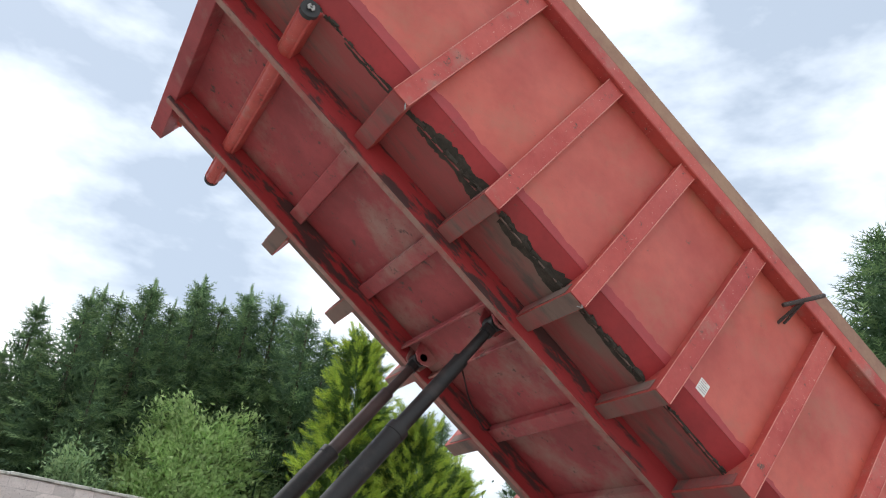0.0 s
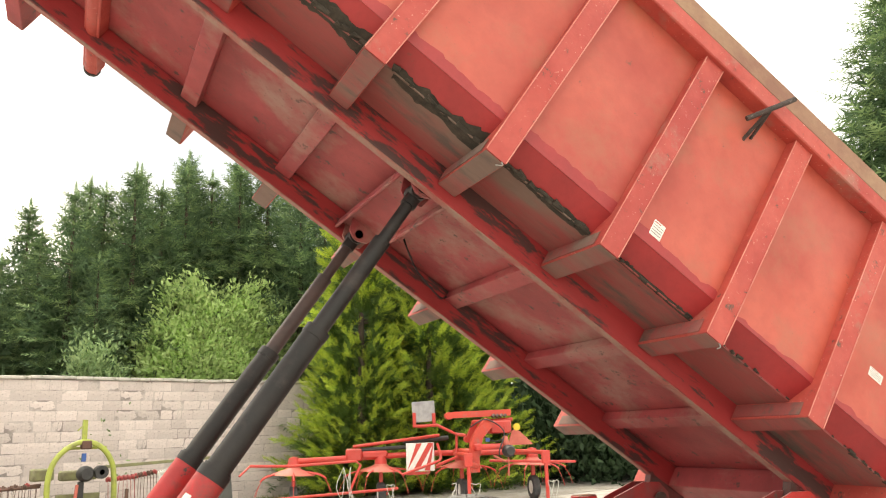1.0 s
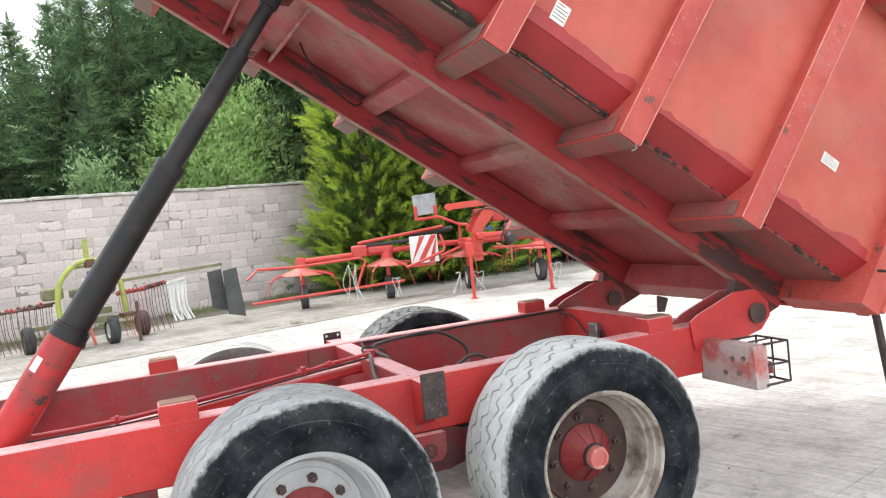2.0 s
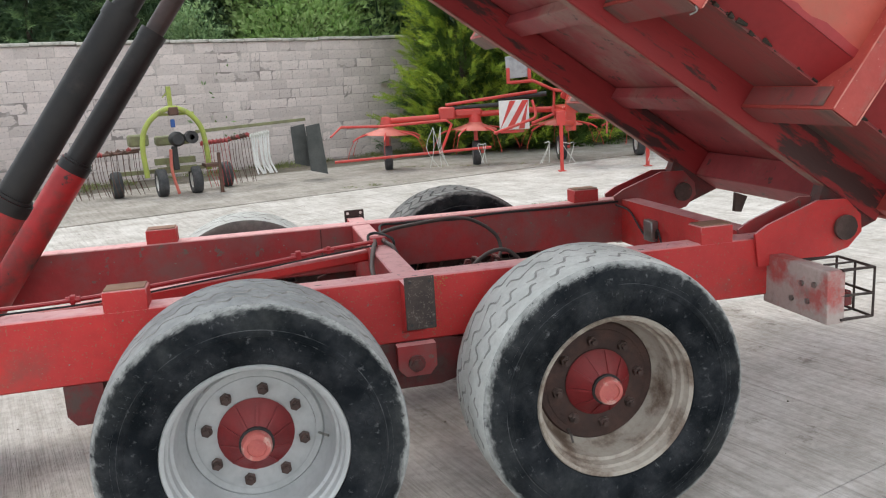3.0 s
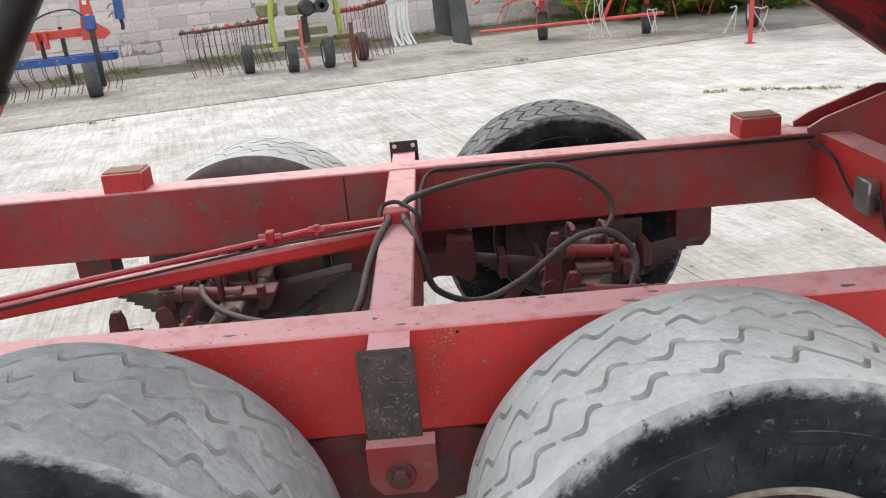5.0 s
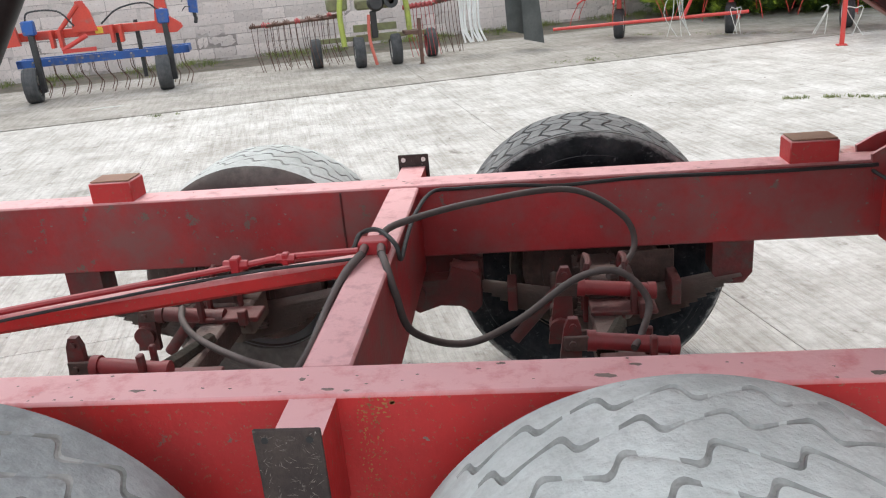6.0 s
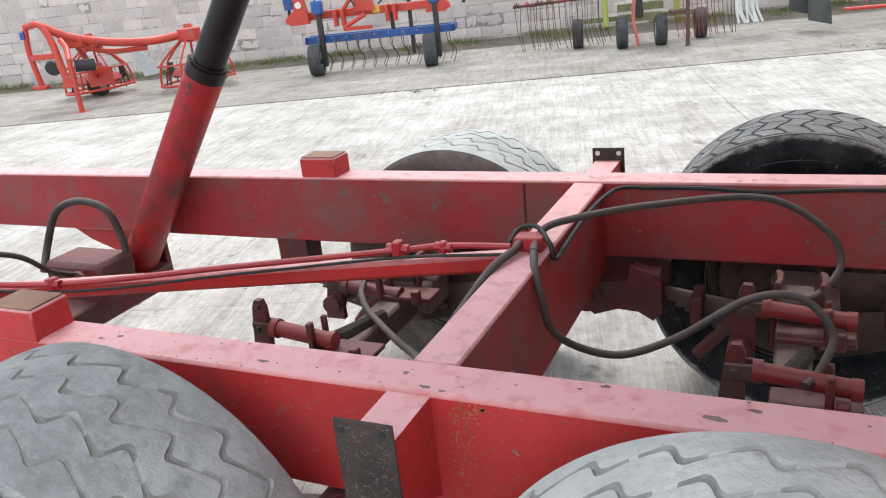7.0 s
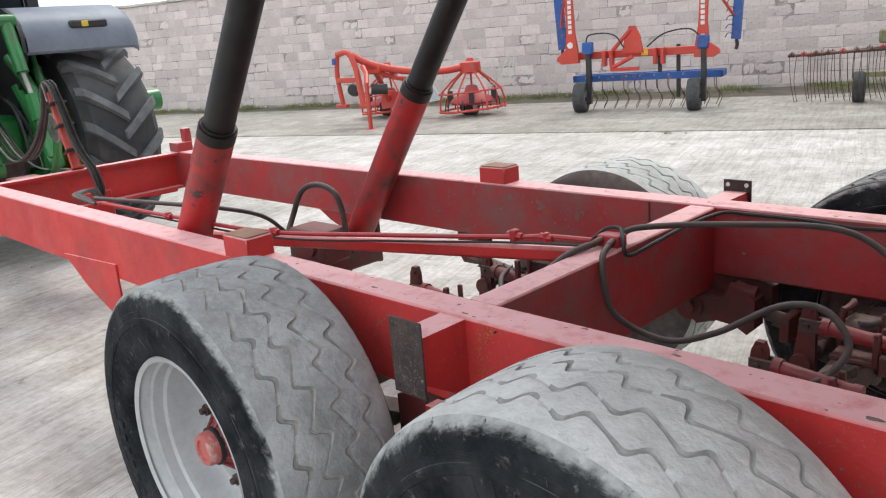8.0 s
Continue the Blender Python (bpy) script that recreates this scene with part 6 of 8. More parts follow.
def build_trees():
    dark = [conifer_crown(11 + k, 12.0, 3.2, 1.35, 0.50, 0.66, 0.93, 32, 0.92) for k in range(3)]
    rng = random.Random(77)
    row = [(-13, 20.0, 8.6), (-11.2, 21.5, 9.0), (-9.6, 20.5, 8.2), (-8.2, 22.0, 8.8), (-6.9, 20.8, 7.6), (-5.8, 20.2, 7.9), (-4.9, 20.8, 7.4), (-4.0, 19.8, 6.7), (-3.1, 20.4, 7.6), (-2.3, 19.6, 8.8), (-1.5, 20.2, 9.1), (-1.6, 18.6, 6.6),
           (-0.7, 20.0, 9.7), (0.1, 20.5, 9.4), (0.9, 21.2, 10.4), (1.7, 21.4, 10.2), (2.6, 21.4, 10.6), (3.5, 21.4, 10.8), (4.3, 20.0, 10.1), (5.2, 20.4, 9.7), (6.2, 21.0, 9.0), (7.6, 21.5, 8.2)]
    back = [(-5.4, 23.5, 8.6), (-3.6, 23.0, 9.2), (-1.9, 22.6, 10.0), (-0.4, 22.8, 10.6), (1.1, 22.6, 11.2), (2.8, 22.8, 11.4), (4.6, 22.8, 11.0), (6.6, 23.5, 10.0), (8.8, 24.0, 9.2), (11.2, 23.0, 8.4), (14.2, 22.0, 7.6)]
    for k, (x, y, h) in enumerate(row + back):
        s = h / 12.2
        tree("conifer_tree", (x, y, -0.06), dark[k % 3], 11.6, 0.22, "tall dark green conifer standing behind the yard wall", "conifer", "conifers behind the wall", rng.uniform(0, 360), s)
    w = leafy_crown(4, 2.5, 1.6, 5.6, LEAF_WILLOW, 1500, 75, 0.15, 0.19)
    tree("willow_shrub", (1.75, 20.0, -0.06), w, 4.6, 0.12, "round pale green willow bush behind the wall", "bush", "", 20)
    w2 = leafy_crown(8, 0.8, 0.7, 3.9, LEAF_SPRUCE_TIP, 130, 50, 0.12, 0.2)
    tree("shrub", (-1.6, 17.0, -0.06), w2, 3.2, 0.08, "small grey-green shrub looking over the wall", "bush", "", 0)
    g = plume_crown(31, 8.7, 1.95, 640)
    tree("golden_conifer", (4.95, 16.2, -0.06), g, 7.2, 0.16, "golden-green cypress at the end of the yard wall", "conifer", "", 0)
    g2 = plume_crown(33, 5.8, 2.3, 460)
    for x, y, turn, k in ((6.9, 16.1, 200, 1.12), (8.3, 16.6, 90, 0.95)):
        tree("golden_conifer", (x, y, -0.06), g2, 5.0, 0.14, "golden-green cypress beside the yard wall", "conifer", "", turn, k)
    sh = leafy_crown(17, 2.6, 1.5, 2.4, LEAF_LAUREL, 260, 55, 0.15, 0.3)
    for k, (x, y) in enumerate(((8.6, 19.2), (11.0, 17.8), (14.0, 17.6), (17.4, 17.6))):
        tree("shrub", (x, y, -0.06), sh, 1.8, 0.07, "dark evergreen shrub at the edge of the yard", "bush", "shrubs at the yard edge", 120 * k, 1.6)
    c = conifer_crown(51, 13.5, 3.2, 1.5, 0.25, 0.80, 0.97, 42, 0.62)
    for x, y, s in ((18.6, 9.2, 1.0), (22.5, 10.5, 1.0), (21.0, 5.5, 0.95)):
        tree("conifer_tree", (x, y, -0.06), c, 12.8, 0.24, "green conifer beyond the yard behind the trailer", "conifer", "conifers beyond the yard", 40 * x, s)


def build_weeds():
    """Grass and weeds along the foot of the wall and in the joints."""
    rng = random.Random(21)
    V, F = [], []
    def blade(p, h):
        a = rng.uniform(0, 6.28)
        d = Vector((math.cos(a), math.sin(a), 0))
        tip = p + Vector((rng.uniform(-0.5, 0.5) * h, rng.uniform(-0.5, 0.5) * h, h))
        n = len(V)
        V.extend([tuple(p - d * 0.006), tuple(p + d * 0.006), tuple(tip)])
        F.append((n, n + 1, n + 2))
    for k in range(1700):
        u = rng.uniform(-30, 16)
        v = -abs(rng.gauss(0, 0.55)) - 0.03
        if noise.noise(Vector((u * 0.8, 3, 1))) < -0.12:
            continue
        c = yard(u, v, -0.045)
        for b in range(rng.randint(6, 16)):
            blade(c + Vector((rng.gauss(0, 0.07), rng.gauss(0, 0.07), 0)), rng.uniform(0.03, 0.14))
    # low tufts in the cracks of the slabs
    for (x0, y0), (x1, y1), n in (((3.24, 6.71), (3.81, 6.63), 45), ((3.81, 6.63), (4.75, 6.2), 60), ((1.1, 10.4), (2.0, 10.6), 80), ((-4.35, 8.25), (-3.85, 8.25), 40), ((2.2, 13.5), (5.0, 11.9), 120)):
        for k in range(n):
            q = rng.random()
            spread = 0.025 if y0 < 9 else 0.11
            c = Vector((x0 + (x1 - x0) * q + rng.gauss(0, spread), y0 + (y1 - y0) * q + rng.gauss(0, spread), -0.045))
            if noise.noise(Vector((c.x * 3, c.y * 3, 5))) < -0.1:
                continue
            for b in range(rng.randint(5, 11)):
                blade(c + Vector((rng.gauss(0, 0.022), rng.gauss(0, 0.022), 0)), rng.uniform(0.015, 0.055))
    me = bpy.data.meshes.new("weeds")
    me.from_pydata(V, [], F)
    me.materials.append(GRASS)
    tagged(new("weeds", me), "yellow-green weeds along the wall and in concrete cracks", "weeds", kind="stuff")
    V, F = [], []
    for k in range(1500):
        u = rng.uniform(-3, 14)
        v = -abs(rng.gauss(0.9, 0.8)) - 0.05
        p = yard(u, v, -0.031 + rng.random() * 0.01)
        a, l = rng.uniform(0, 6.28), rng.uniform(0.03, 0.12)
        d = Vector((math.cos(a), math.sin(a), rng.uniform(-0.05, 0.1)))
        s = Vector((-d.y, d.x, 0)) * 0.004
        n = len(V)
        V += [tuple(p - s), tuple(p + s), tuple(p + d * l)]
        F.append((n, n + 1, n + 2))
    me = bpy.data.meshes.new("straw")
    me.from_pydata(V, [], F)
    me.materials.append(STRAW)
    tagged(new("straw_litter", me), "dry straw litter on the concrete near the wall", "straw", kind="stuff")


build_ground()
build_wall()
build_trees()
build_weeds()


# ---- machines along the wall ----
MACHINE_RED = material("bright_red_machine_paint", (0.55, 0.045, 0.035), 0.45, 0, (0.48, 0.06, 0.05), 3, dirt=(0.30, 0.14, 0.10), dirt_scale=4, dirt_range=(0.58, 0.76))
DISC_PINK = material("sun_faded_red_disc", (0.56, 0.15, 0.11), 0.55, 0, (0.48, 0.10, 0.08), 3, bump=0.05)
ORANGE = material("orange_red_machine_paint", (0.56, 0.056, 0.033), 0.45, 0, (0.48, 0.055, 0.04), 4, dirt=(0.28, 0.13, 0.10), dirt_scale=5)
OLIVE = material("lime_green_machine_paint", (0.36, 0.42, 0.08), 0.5, 0, (0.28, 0.32, 0.08), 5, dirt=(0.20, 0.17, 0.10), dirt_scale=6)
OLIVE_DULL = material("mossy_green_paint", (0.22, 0.23, 0.11), 0.7, 0, (0.16, 0.15, 0.09), 6, dirt=(0.14, 0.1, 0.07), dirt_scale=5)
BLUE = material("blue_machine_paint", (0.02, 0.10, 0.36), 0.45, 0, (0.03, 0.08, 0.26), 5, dirt=(0.16, 0.14, 0.12), dirt_scale=7)
BLACK = material("black_plastic", (0.02, 0.02, 0.022), 0.5, 0, (0.035, 0.035, 0.035), 5)
SMALL_TYRE = material("dark_grey_small_tyre", (0.045, 0.047, 0.05), 0.8, 0, (0.08, 0.08, 0.08), 8, bump=0.3)
FLAP = material("grey_rubber_flap", (0.055, 0.06, 0.058), 0.75, 0, (0.085, 0.09, 0.085), 3)
TINE = material("rusty_spring_tine", (0.14, 0.075, 0.055), 0.6, 0.4, (0.09, 0.055, 0.045), 10)
TINE_RED = material("red_tine_coil", (0.40, 0.05, 0.05), 0.6, 0, (0.3, 0.06, 0.06), 10)
WHITE = material("white_plastic", (0.72, 0.72, 0.70), 0.5, 0, (0.62, 0.62, 0.6), 6, bump=0)
PANEL_GREY = material("scuffed_grey_panel", (0.34, 0.35, 0.36), 0.5, 0, (0.22, 0.22, 0.23), 5, dirt=(0.20, 0.19, 0.18), dirt_scale=7)
PANEL_PALE = material("pale_plastic_sheet", (0.60, 0.66, 0.68), 0.6, 0, (0.48, 0.54, 0.56), 6)
STRING = material("pale_string", (0.62, 0.62, 0.58), 0.8, bump=0)
TRACTOR_GREEN = material("tractor_green_paint", (0.02, 0.19, 0.045), 0.35, 0, (0.02, 0.14, 0.035), 4, dirt=(0.08, 0.09, 0.06), dirt_scale=5, coat=0.2)
FENDER_GREY = material("grey_blue_fender_plastic", (0.17, 0.195, 0.24), 0.5, 0, (0.13, 0.15, 0.19), 3, bump=0.05)
TRACTOR_TYRE = material("tractor_tyre_rubber", (0.035, 0.036, 0.039), 0.75, 0, (0.06, 0.06, 0.06), 6, dust=(0.16, 0.155, 0.15), dust_amount=0.5, bump=0.25)
YELLOW = material("yellow_rim_paint", (0.62, 0.42, 0.03), 0.45)
AMBER = material("amber_sticker", (0.75, 0.55, 0.05), 0.5, bump=0)
GLASS_DARK = material("dark_cab_glass", (0.02, 0.025, 0.03), 0.08, bump=0)
G = -0.035


TRACTOR_LUG = material("dusty_tractor_lug_rubber", (0.10, 0.104, 0.11), 0.8, 0, (0.17, 0.174, 0.18), 5, bump=0.3)


def small_wheel(parent, x, y, r, w, z=None, rim=WHITE, turn=0.0, name="wheel"):
    z = r if z is None else z
    m = pose(x, y, z, 0, 0, 90 + turn)
    prof = [(r * 0.55, -w * 0.42), (r * 0.72, -w * 0.5), (r * 0.92, -w * 0.47), (r, -w * 0.28), (r * 0.985, -w * 0.26), (r * 0.985, -w * 0.22), (r, -w * 0.2), (r, -w * 0.03), (r * 0.985, -w * 0.02),
            (r * 0.985, w * 0.02), (r, w * 0.03), (r, w * 0.2), (r * 0.985, w * 0.22), (r * 0.985, w * 0.26), (r, w * 0.28), (r * 0.92, w * 0.47), (r * 0.72, w * 0.5), (r * 0.55, w * 0.42)]
    t = part(name, lathe(prof, 32), SMALL_TYRE, parent, "small ribbed implement tyre", m=m)
    part("rim", [lathe([(0.0, -w * 0.3), (r * 0.3, -w * 0.3), (r * 0.5, -w * 0.25), (r * 0.57, -w * 0.43), (r * 0.57, w * 0.43), (r * 0.5, w * 0.25), (r * 0.3, w * 0.3), (0.0, w * 0.3)], 24)], rim, t, m=m)
    return t


def rake():
    p = Vector((-1.80, 11.66, G))
    k = thing("hay_rake", pose(p.x, p.y, p.z, 0, 0, 15) @ Matrix.Scale(0.95, 4), "lime-green single-rotor hay rake with drooping tines beside the wall", "hay rake")
    for x in (-0.32, 0.32):
        small_wheel(k, x, 0.0, 0.27, 0.19)
    for x in (-1.06, 1.04):
        small_wheel(k, x, 0.55, 0.26, 0.19, rim=TINE_RED if x > 0 else OLIVE_DULL)
    part("arch", [tube([(-0.58, -0.1, 0.40), (-0.60, -0.1, 0.95), (-0.52, -0.1, 1.30), (-0.30, -0.1, 1.55), (0, -0.1, 1.66), (0.30, -0.1, 1.55), (0.50, -0.1, 1.28), (0.56, -0.1, 0.95), (0.58, -0.1, 0.45)], 0.05, 10, 6)], OLIVE, k, "lime-green tubular arch")
    part("mast", [box(-0.05, 0.03, -0.12, -0.04, 1.60, 2.06), box(-0.35, 0.42, -0.02, 0.03, 1.52, 1.57), tube([(-0.02, -0.1, 1.98), (-0.14, -0.1, 1.86)], 0.012, 6, 0)], OLIVE, k)
    part("top_bracket", [box(-0.07, 0.12, -0.16, -0.05, 1.52, 1.68, 0.02)], TINE, k)
    part("strap", [box(-0.05, 0.03, -0.14, -0.11, 1.30, 1.45)], BLUE, k, "blue strap")
    part("gearbox_cover", [box(-0.80, -0.44, 0.10, 0.40, 0.98, 1.20, 0.03), box(-0.30, 0.34, 0.14, 0.44, 0.96, 1.14, 0.03)], OLIVE_DULL, k)
    part("drive_guard", [lathe([(0.0, -0.2), (0.10, -0.2), (0.14, -0.14), (0.14, 0.02), (0.06, 0.12), (0.0, 0.12)], 24)], BLACK, k, "black drive-shaft guard", m=pose(0.02, -0.1, 1.08))
    part("drive_guard", [lathe([(0.05, -0.2), (0.12, -0.2), (0.12, -0.02), (0.05, 0.08), (0.0, 0.08)], 24)], BLACK, k, m=pose(0.28, -0.1, 1.10))
    part("frame", [box(-1.06, 1.04, 0.50, 0.58, 0.42, 0.50), box(-0.36, 0.36, -0.05, 0.05, 0.44, 0.56), box(-0.05, 0.05, 0.0, 0.9, 0.50, 0.60), box(-0.38, 0.38, 0.10, 0.2, 0.60, 0.72)], OLIVE_DULL, k)
    part("drop_shield", [box(-0.09, 0.02, -0.14, -0.10, 0.50, 0.95, 0.01)], BLACK, k)
    part("light_strap", [tube([(-0.12, -0.2, 0.90), (-0.14, -0.2, 0.5), (-0.06, -0.2, 0.05)], 0.03, 6, 4)], DISC_PINK, k)
    arms = [(-2.16, -0.62, 0.30, 0.84, 0.88, TINE), (-1.90, -0.5, 0.75, 0.80, 0.90, TINE), (0.55, 1.12, 0.30, 0.92, 0.95, TINE_RED), (1.12, 1.60, 0.45, 0.95, 1.02, TINE), (1.55, 1.95, 0.30, 0.98, 1.04, WHITE)]
    rng = random.Random(2)
    for x0, x1, y, z0, z1, mat in arms:
        part("tine_arm", [tube([(x0, y, z0), (x1, y, z1)], 0.025, 8, 0)], TINE if mat is not WHITE else STRING, k)
        for q, f in enumerate((0.04, 0.16, 0.28, 0.40, 0.54, 0.68, 0.82)):
            c = Vector((x0 + (x1 - x0) * f, y - 0.02, z0 + (z1 - z0) * f + 0.01))
            part("tine_coil", [cyl(c + Vector((-0.035 + 0.03 * v, 0, 0.02 * (v % 2))), c + Vector((-0.012 + 0.03 * v, 0, 0.02 * (v % 2))), 0.042, seg=9) for v in range(3)], (STRING if mat is WHITE else TINE_RED if mat is TINE_RED or (q + int(10 * abs(y))) % 3 == 1 else TINE), k)
        n = 14 if x1 - x0 > 1.2 else 8
        for i in range(n):
            x = x0 + (x1 - x0) * (i + 0.3) / n
            z = z0 + (z1 - z0) * i / n
            r = 0.006 if mat is not WHITE else 0.02
            part("tine", [tube([(x, y - 0.03, z), (x + rng.uniform(-0.03, 0.03), y - 0.05, z * 0.5), (x + 0.06 + rng.uniform(-0.03, 0.05), y - 0.10, 0.07 if mat is not WHITE else 0.22)], r, 5, 3)], mat, k)
    part("swath_arm", [box(0.5, 2.75, 0.18, 0.24, 1.13, 1.19)], OLIVE_DULL, k, "mossy green swath-board arm", m=pose(0, 0, 0, 0, -2.0, 0))
    for x0, x1, z0, y in ((2.38, 2.72, 0.26, 0.2), (2.62, 2.98, 0.10, -0.05)):
        outline = [(x0, 1.12), (x0 + 0.30, 1.16), (x1 + 0.04, z0), (x0 + 0.03, z0 + 0.1)]
        part("rubber_flap", plate(outline, y, y + 0.025), FLAP, k, "grey hanging rubber flap")
    part("stand", [box(0.68, 0.74, -0.42, -0.38, 0.0, 0.78), box(0.66, 0.76, -0.44, -0.36, 0.0, 0.02), box(0.45, 0.72, -0.40, -0.05, 0.52, 0.58)], TINE, k, "rusty parking stand")


def tedder():
    t = thing("hay_tedder", pose(4.15, 12.60, G, 0, 0, -12.5), "red four-rotor hay tedder with faded discs and a striped warning board", "hay tedder")
    for x in (-1.86, 0.0, 1.80, 3.45):
        small_wheel(t, x, 0.0, 0.26, 0.17)
        part("wheel_leg", [box(x - 0.04, x + 0.04, -0.04, 0.04, 0.26, 0.80), box(x - 0.04, x + 0.16, -0.03, 0.03, 0.24, 0.30)], MACHINE_RED, t)
        d = part("rotor_disc", [lathe([(0.0, 0.14), (0.10, 0.13), (0.16, 0.05), (0.44, -0.05), (0.46, -0.08), (0.43, -0.06), (0.0, 0.0)], 36, "z")], DISC_PINK, t, "sun-faded red rotor disc", m=pose(x, 0, 0.82, 0, 3, 0))
        part("gearbox", [lathe([(0.0, 0.30), (0.10, 0.28), (0.13, 0.14), (0.14, 0.05)], 20, "z")], MACHINE_RED, d, m=pose(x, 0, 0.82))
        for q in range(6):
            a = radians(60 * q + 17 * x)
            c, s = math.cos(a), math.sin(a)
            part("tine_arm", [tube([(x + 0.3 * c, 0.3 * s, 0.80), (x + 0.62 * c, 0.62 * s, 0.74), (x + 0.78 * c, 0.78 * s, 0.66)], 0.018, 6, 3),
                              tube([(x + 0.74 * c, 0.74 * s, 0.68), (x + 0.86 * c, 0.86 * s, 0.48), (x + 0.92 * c, 0.92 * s, 0.30)], 0.006, 5, 3)], MACHINE_RED, d)
    part("main_beam", [cyl((-1.86, 0, 1.02), (1.1, 0, 1.08), 0.06, seg=16), cyl((1.1, 0, 1.08), (3.5, 0, 1.02), 0.06, seg=16)], MACHINE_RED, t)
    part("hinge", [box(-0.75, -0.42, -0.12, 0.12, 0.98, 1.24, 0.03), box(-0.42, 0.15, -0.10, 0.10, 1.02, 1.18, 0.04)], MACHINE_RED, t)
    part("upper_tube", [cyl((-0.6, 0, 1.28), (1.3, -0.1, 1.46), 0.035)], MACHINE_RED, t)
    part("drive_shaft", [cyl((-0.5, 0.02, 1.20), (0.9, 0, 1.24), 0.045), cyl((0.5, 0.02, 1.34), (1.5, -0.1, 1.40), 0.05)], BLACK, t)
    part("guard_rail", [tube([(-2.75, -0.6, 0.98), (-1.9, -0.7, 0.95), (-0.62, -0.75, 1.0), (-0.52, -0.75, 0.92), (-0.75, -0.8, 0.40)], 0.028, 8, 0), tube([(-2.9, -0.8, 0.30), (0.25, -0.8, 0.42)], 0.028, 8, 0),
                        tube([(-2.75, -0.6, 0.98), (-2.95, -0.8, 0.8)], 0.022, 8, 0)], MACHINE_RED, t)
    part("guard_rail", [tube([(0.30, -1.0, 0.7), (0.95, -1.0, 0.9), (1.15, -0.9, 1.0), (1.1, -0.8, 1.3)], 0.028, 8, 3), tube([(2.2, -0.9, 0.9), (3.2, -1.0, 0.85), (4.2, -0.7, 0.8)], 0.028, 8, 3)], MACHINE_RED, t)
    bx, bz = 0.44, 0.74
    board = part("warning_board", box(bx, bx + 0.60, -0.76, -0.74, bz, bz + 0.58, 0.004), WHITE, t, "red and white striped warning board")
    for k in range(3):
        a = bx - 0.02 + 0.25 * k
        pts = [(a - 0.10, bz + 0.01), (a + 0.02, bz + 0.01), (a + 0.36, bz + 0.57), (a + 0.24, bz + 0.57)]
        pts = [(min(max(x, bx + 0.01), bx + 0.59), z) for x, z in pts]
        part("stripe", plate(pts, -0.7645, -0.7615), MACHINE_RED, board, "red diagonal stripe")
    part("board_bracket", [box(bx + 0.02, bx + 0.50, -0.72, -0.69, bz - 0.07, bz - 0.01, 0.004), tube([(bx + 0.3, -0.70, bz + 0.3), (bx + 0.3, -0.3, bz + 0.34), (bx + 0.3, 0.0, bz + 0.32)], 0.022, 8, 0)], MACHINE_RED, board)
    # raised panel in a red fork, on a cranked tube
    panel = part("lamp_panel", [moved(box(-0.25, 0.25, -0.012, 0.012, -0.22, 0.22, 0.008), pose(0.89, -0.48, 1.97, 0, -3, 0))], PANEL_GREY, t, "scuffed pale grey square panel")
    part("panel_fork", [box(0.64, 0.71, -0.525, -0.494, 1.68, 1.95, 0.006), box(1.07, 1.14, -0.525, -0.494, 1.68, 1.93, 0.006), box(0.64, 1.16, -0.53, -0.494, 1.64, 1.70, 0.008)], MACHINE_RED, panel)
    part("cranked_tube", [tube([(0.72, -0.51, 1.66), (1.16, -0.51, 1.68), (1.59, -0.52, 1.47), (1.57, -0.55, 0.99), (1.10, -0.62, 0.83)], 0.034, 8, 0), tube([(1.59, -0.52, 1.47), (1.75, -0.7, 1.44)], 0.034, 8, 0)], MACHINE_RED, t)
    # headstock towards the yard: a thick bent arm, a link beside it, the boom on top
    part("headstock", [plate([(2.02, 1.78), (2.20, 1.66), (1.93, 1.38), (1.84, 1.02), (1.84, 0.70), (1.66, 0.70), (1.63, 1.00), (1.68, 1.34), (1.80, 1.56)], -1.48, -1.34), tube([(1.80, -1.41, 0.82), (1.55, -1.8, 0.88), (1.46, -2.05, 0.92)], 0.06, 8, 2),
                       box(1.60, 1.90, -1.42, -0.1, 1.02, 1.16, 0.02)], ORANGE, t, "orange-red bent headstock arm")
    part("headstock_link", [plate([(1.86, 1.76), (1.99, 1.76), (1.77, 1.34), (1.66, 1.34)], -1.05, -0.97), cyl((1.71, -1.08, 1.36), (1.71, -0.92, 1.36), 0.07, seg=14)], MACHINE_RED, t)
    part("boom", [plate([(1.30, 1.80), (1.24, 1.90), (1.40, 1.93), (2.62, 1.95), (2.62, 1.82), (1.40, 1.80)], -1.25, -1.13), cyl((1.28, -1.29, 1.85), (1.28, -1.09, 1.85), 0.075, seg=14)], ORANGE, t, "orange-red top boom")
    part("lower_boom", [cyl((1.80, -1.10, 1.70), (2.66, -1.2, 1.74), 0.045)], MACHINE_RED, t)
    part("slide_block", [box(2.12, 2.58, -1.40, -1.08, 1.46, 1.72, 0.03), cyl((2.20, -1.42, 1.60), (2.20, -1.38, 1.60), 0.07, seg=12), cyl((2.46, -1.42, 1.60), (2.46, -1.38, 1.60), 0.055, seg=12)], MACHINE_RED, t)
    for k in range(4):
        part("chain_link", cyl((2.20 + 0.085 * k, -1.30 + 0.02 * (k % 2), 1.80), (2.25 + 0.085 * k, -1.27, 1.84), 0.035, seg=8), GRIME, t)
    part("reflector", [cyl((2.72, -1.30, 1.58), (2.72, -1.27, 1.58), 0.075, seg=14)], AMBER, t, "amber round reflector")
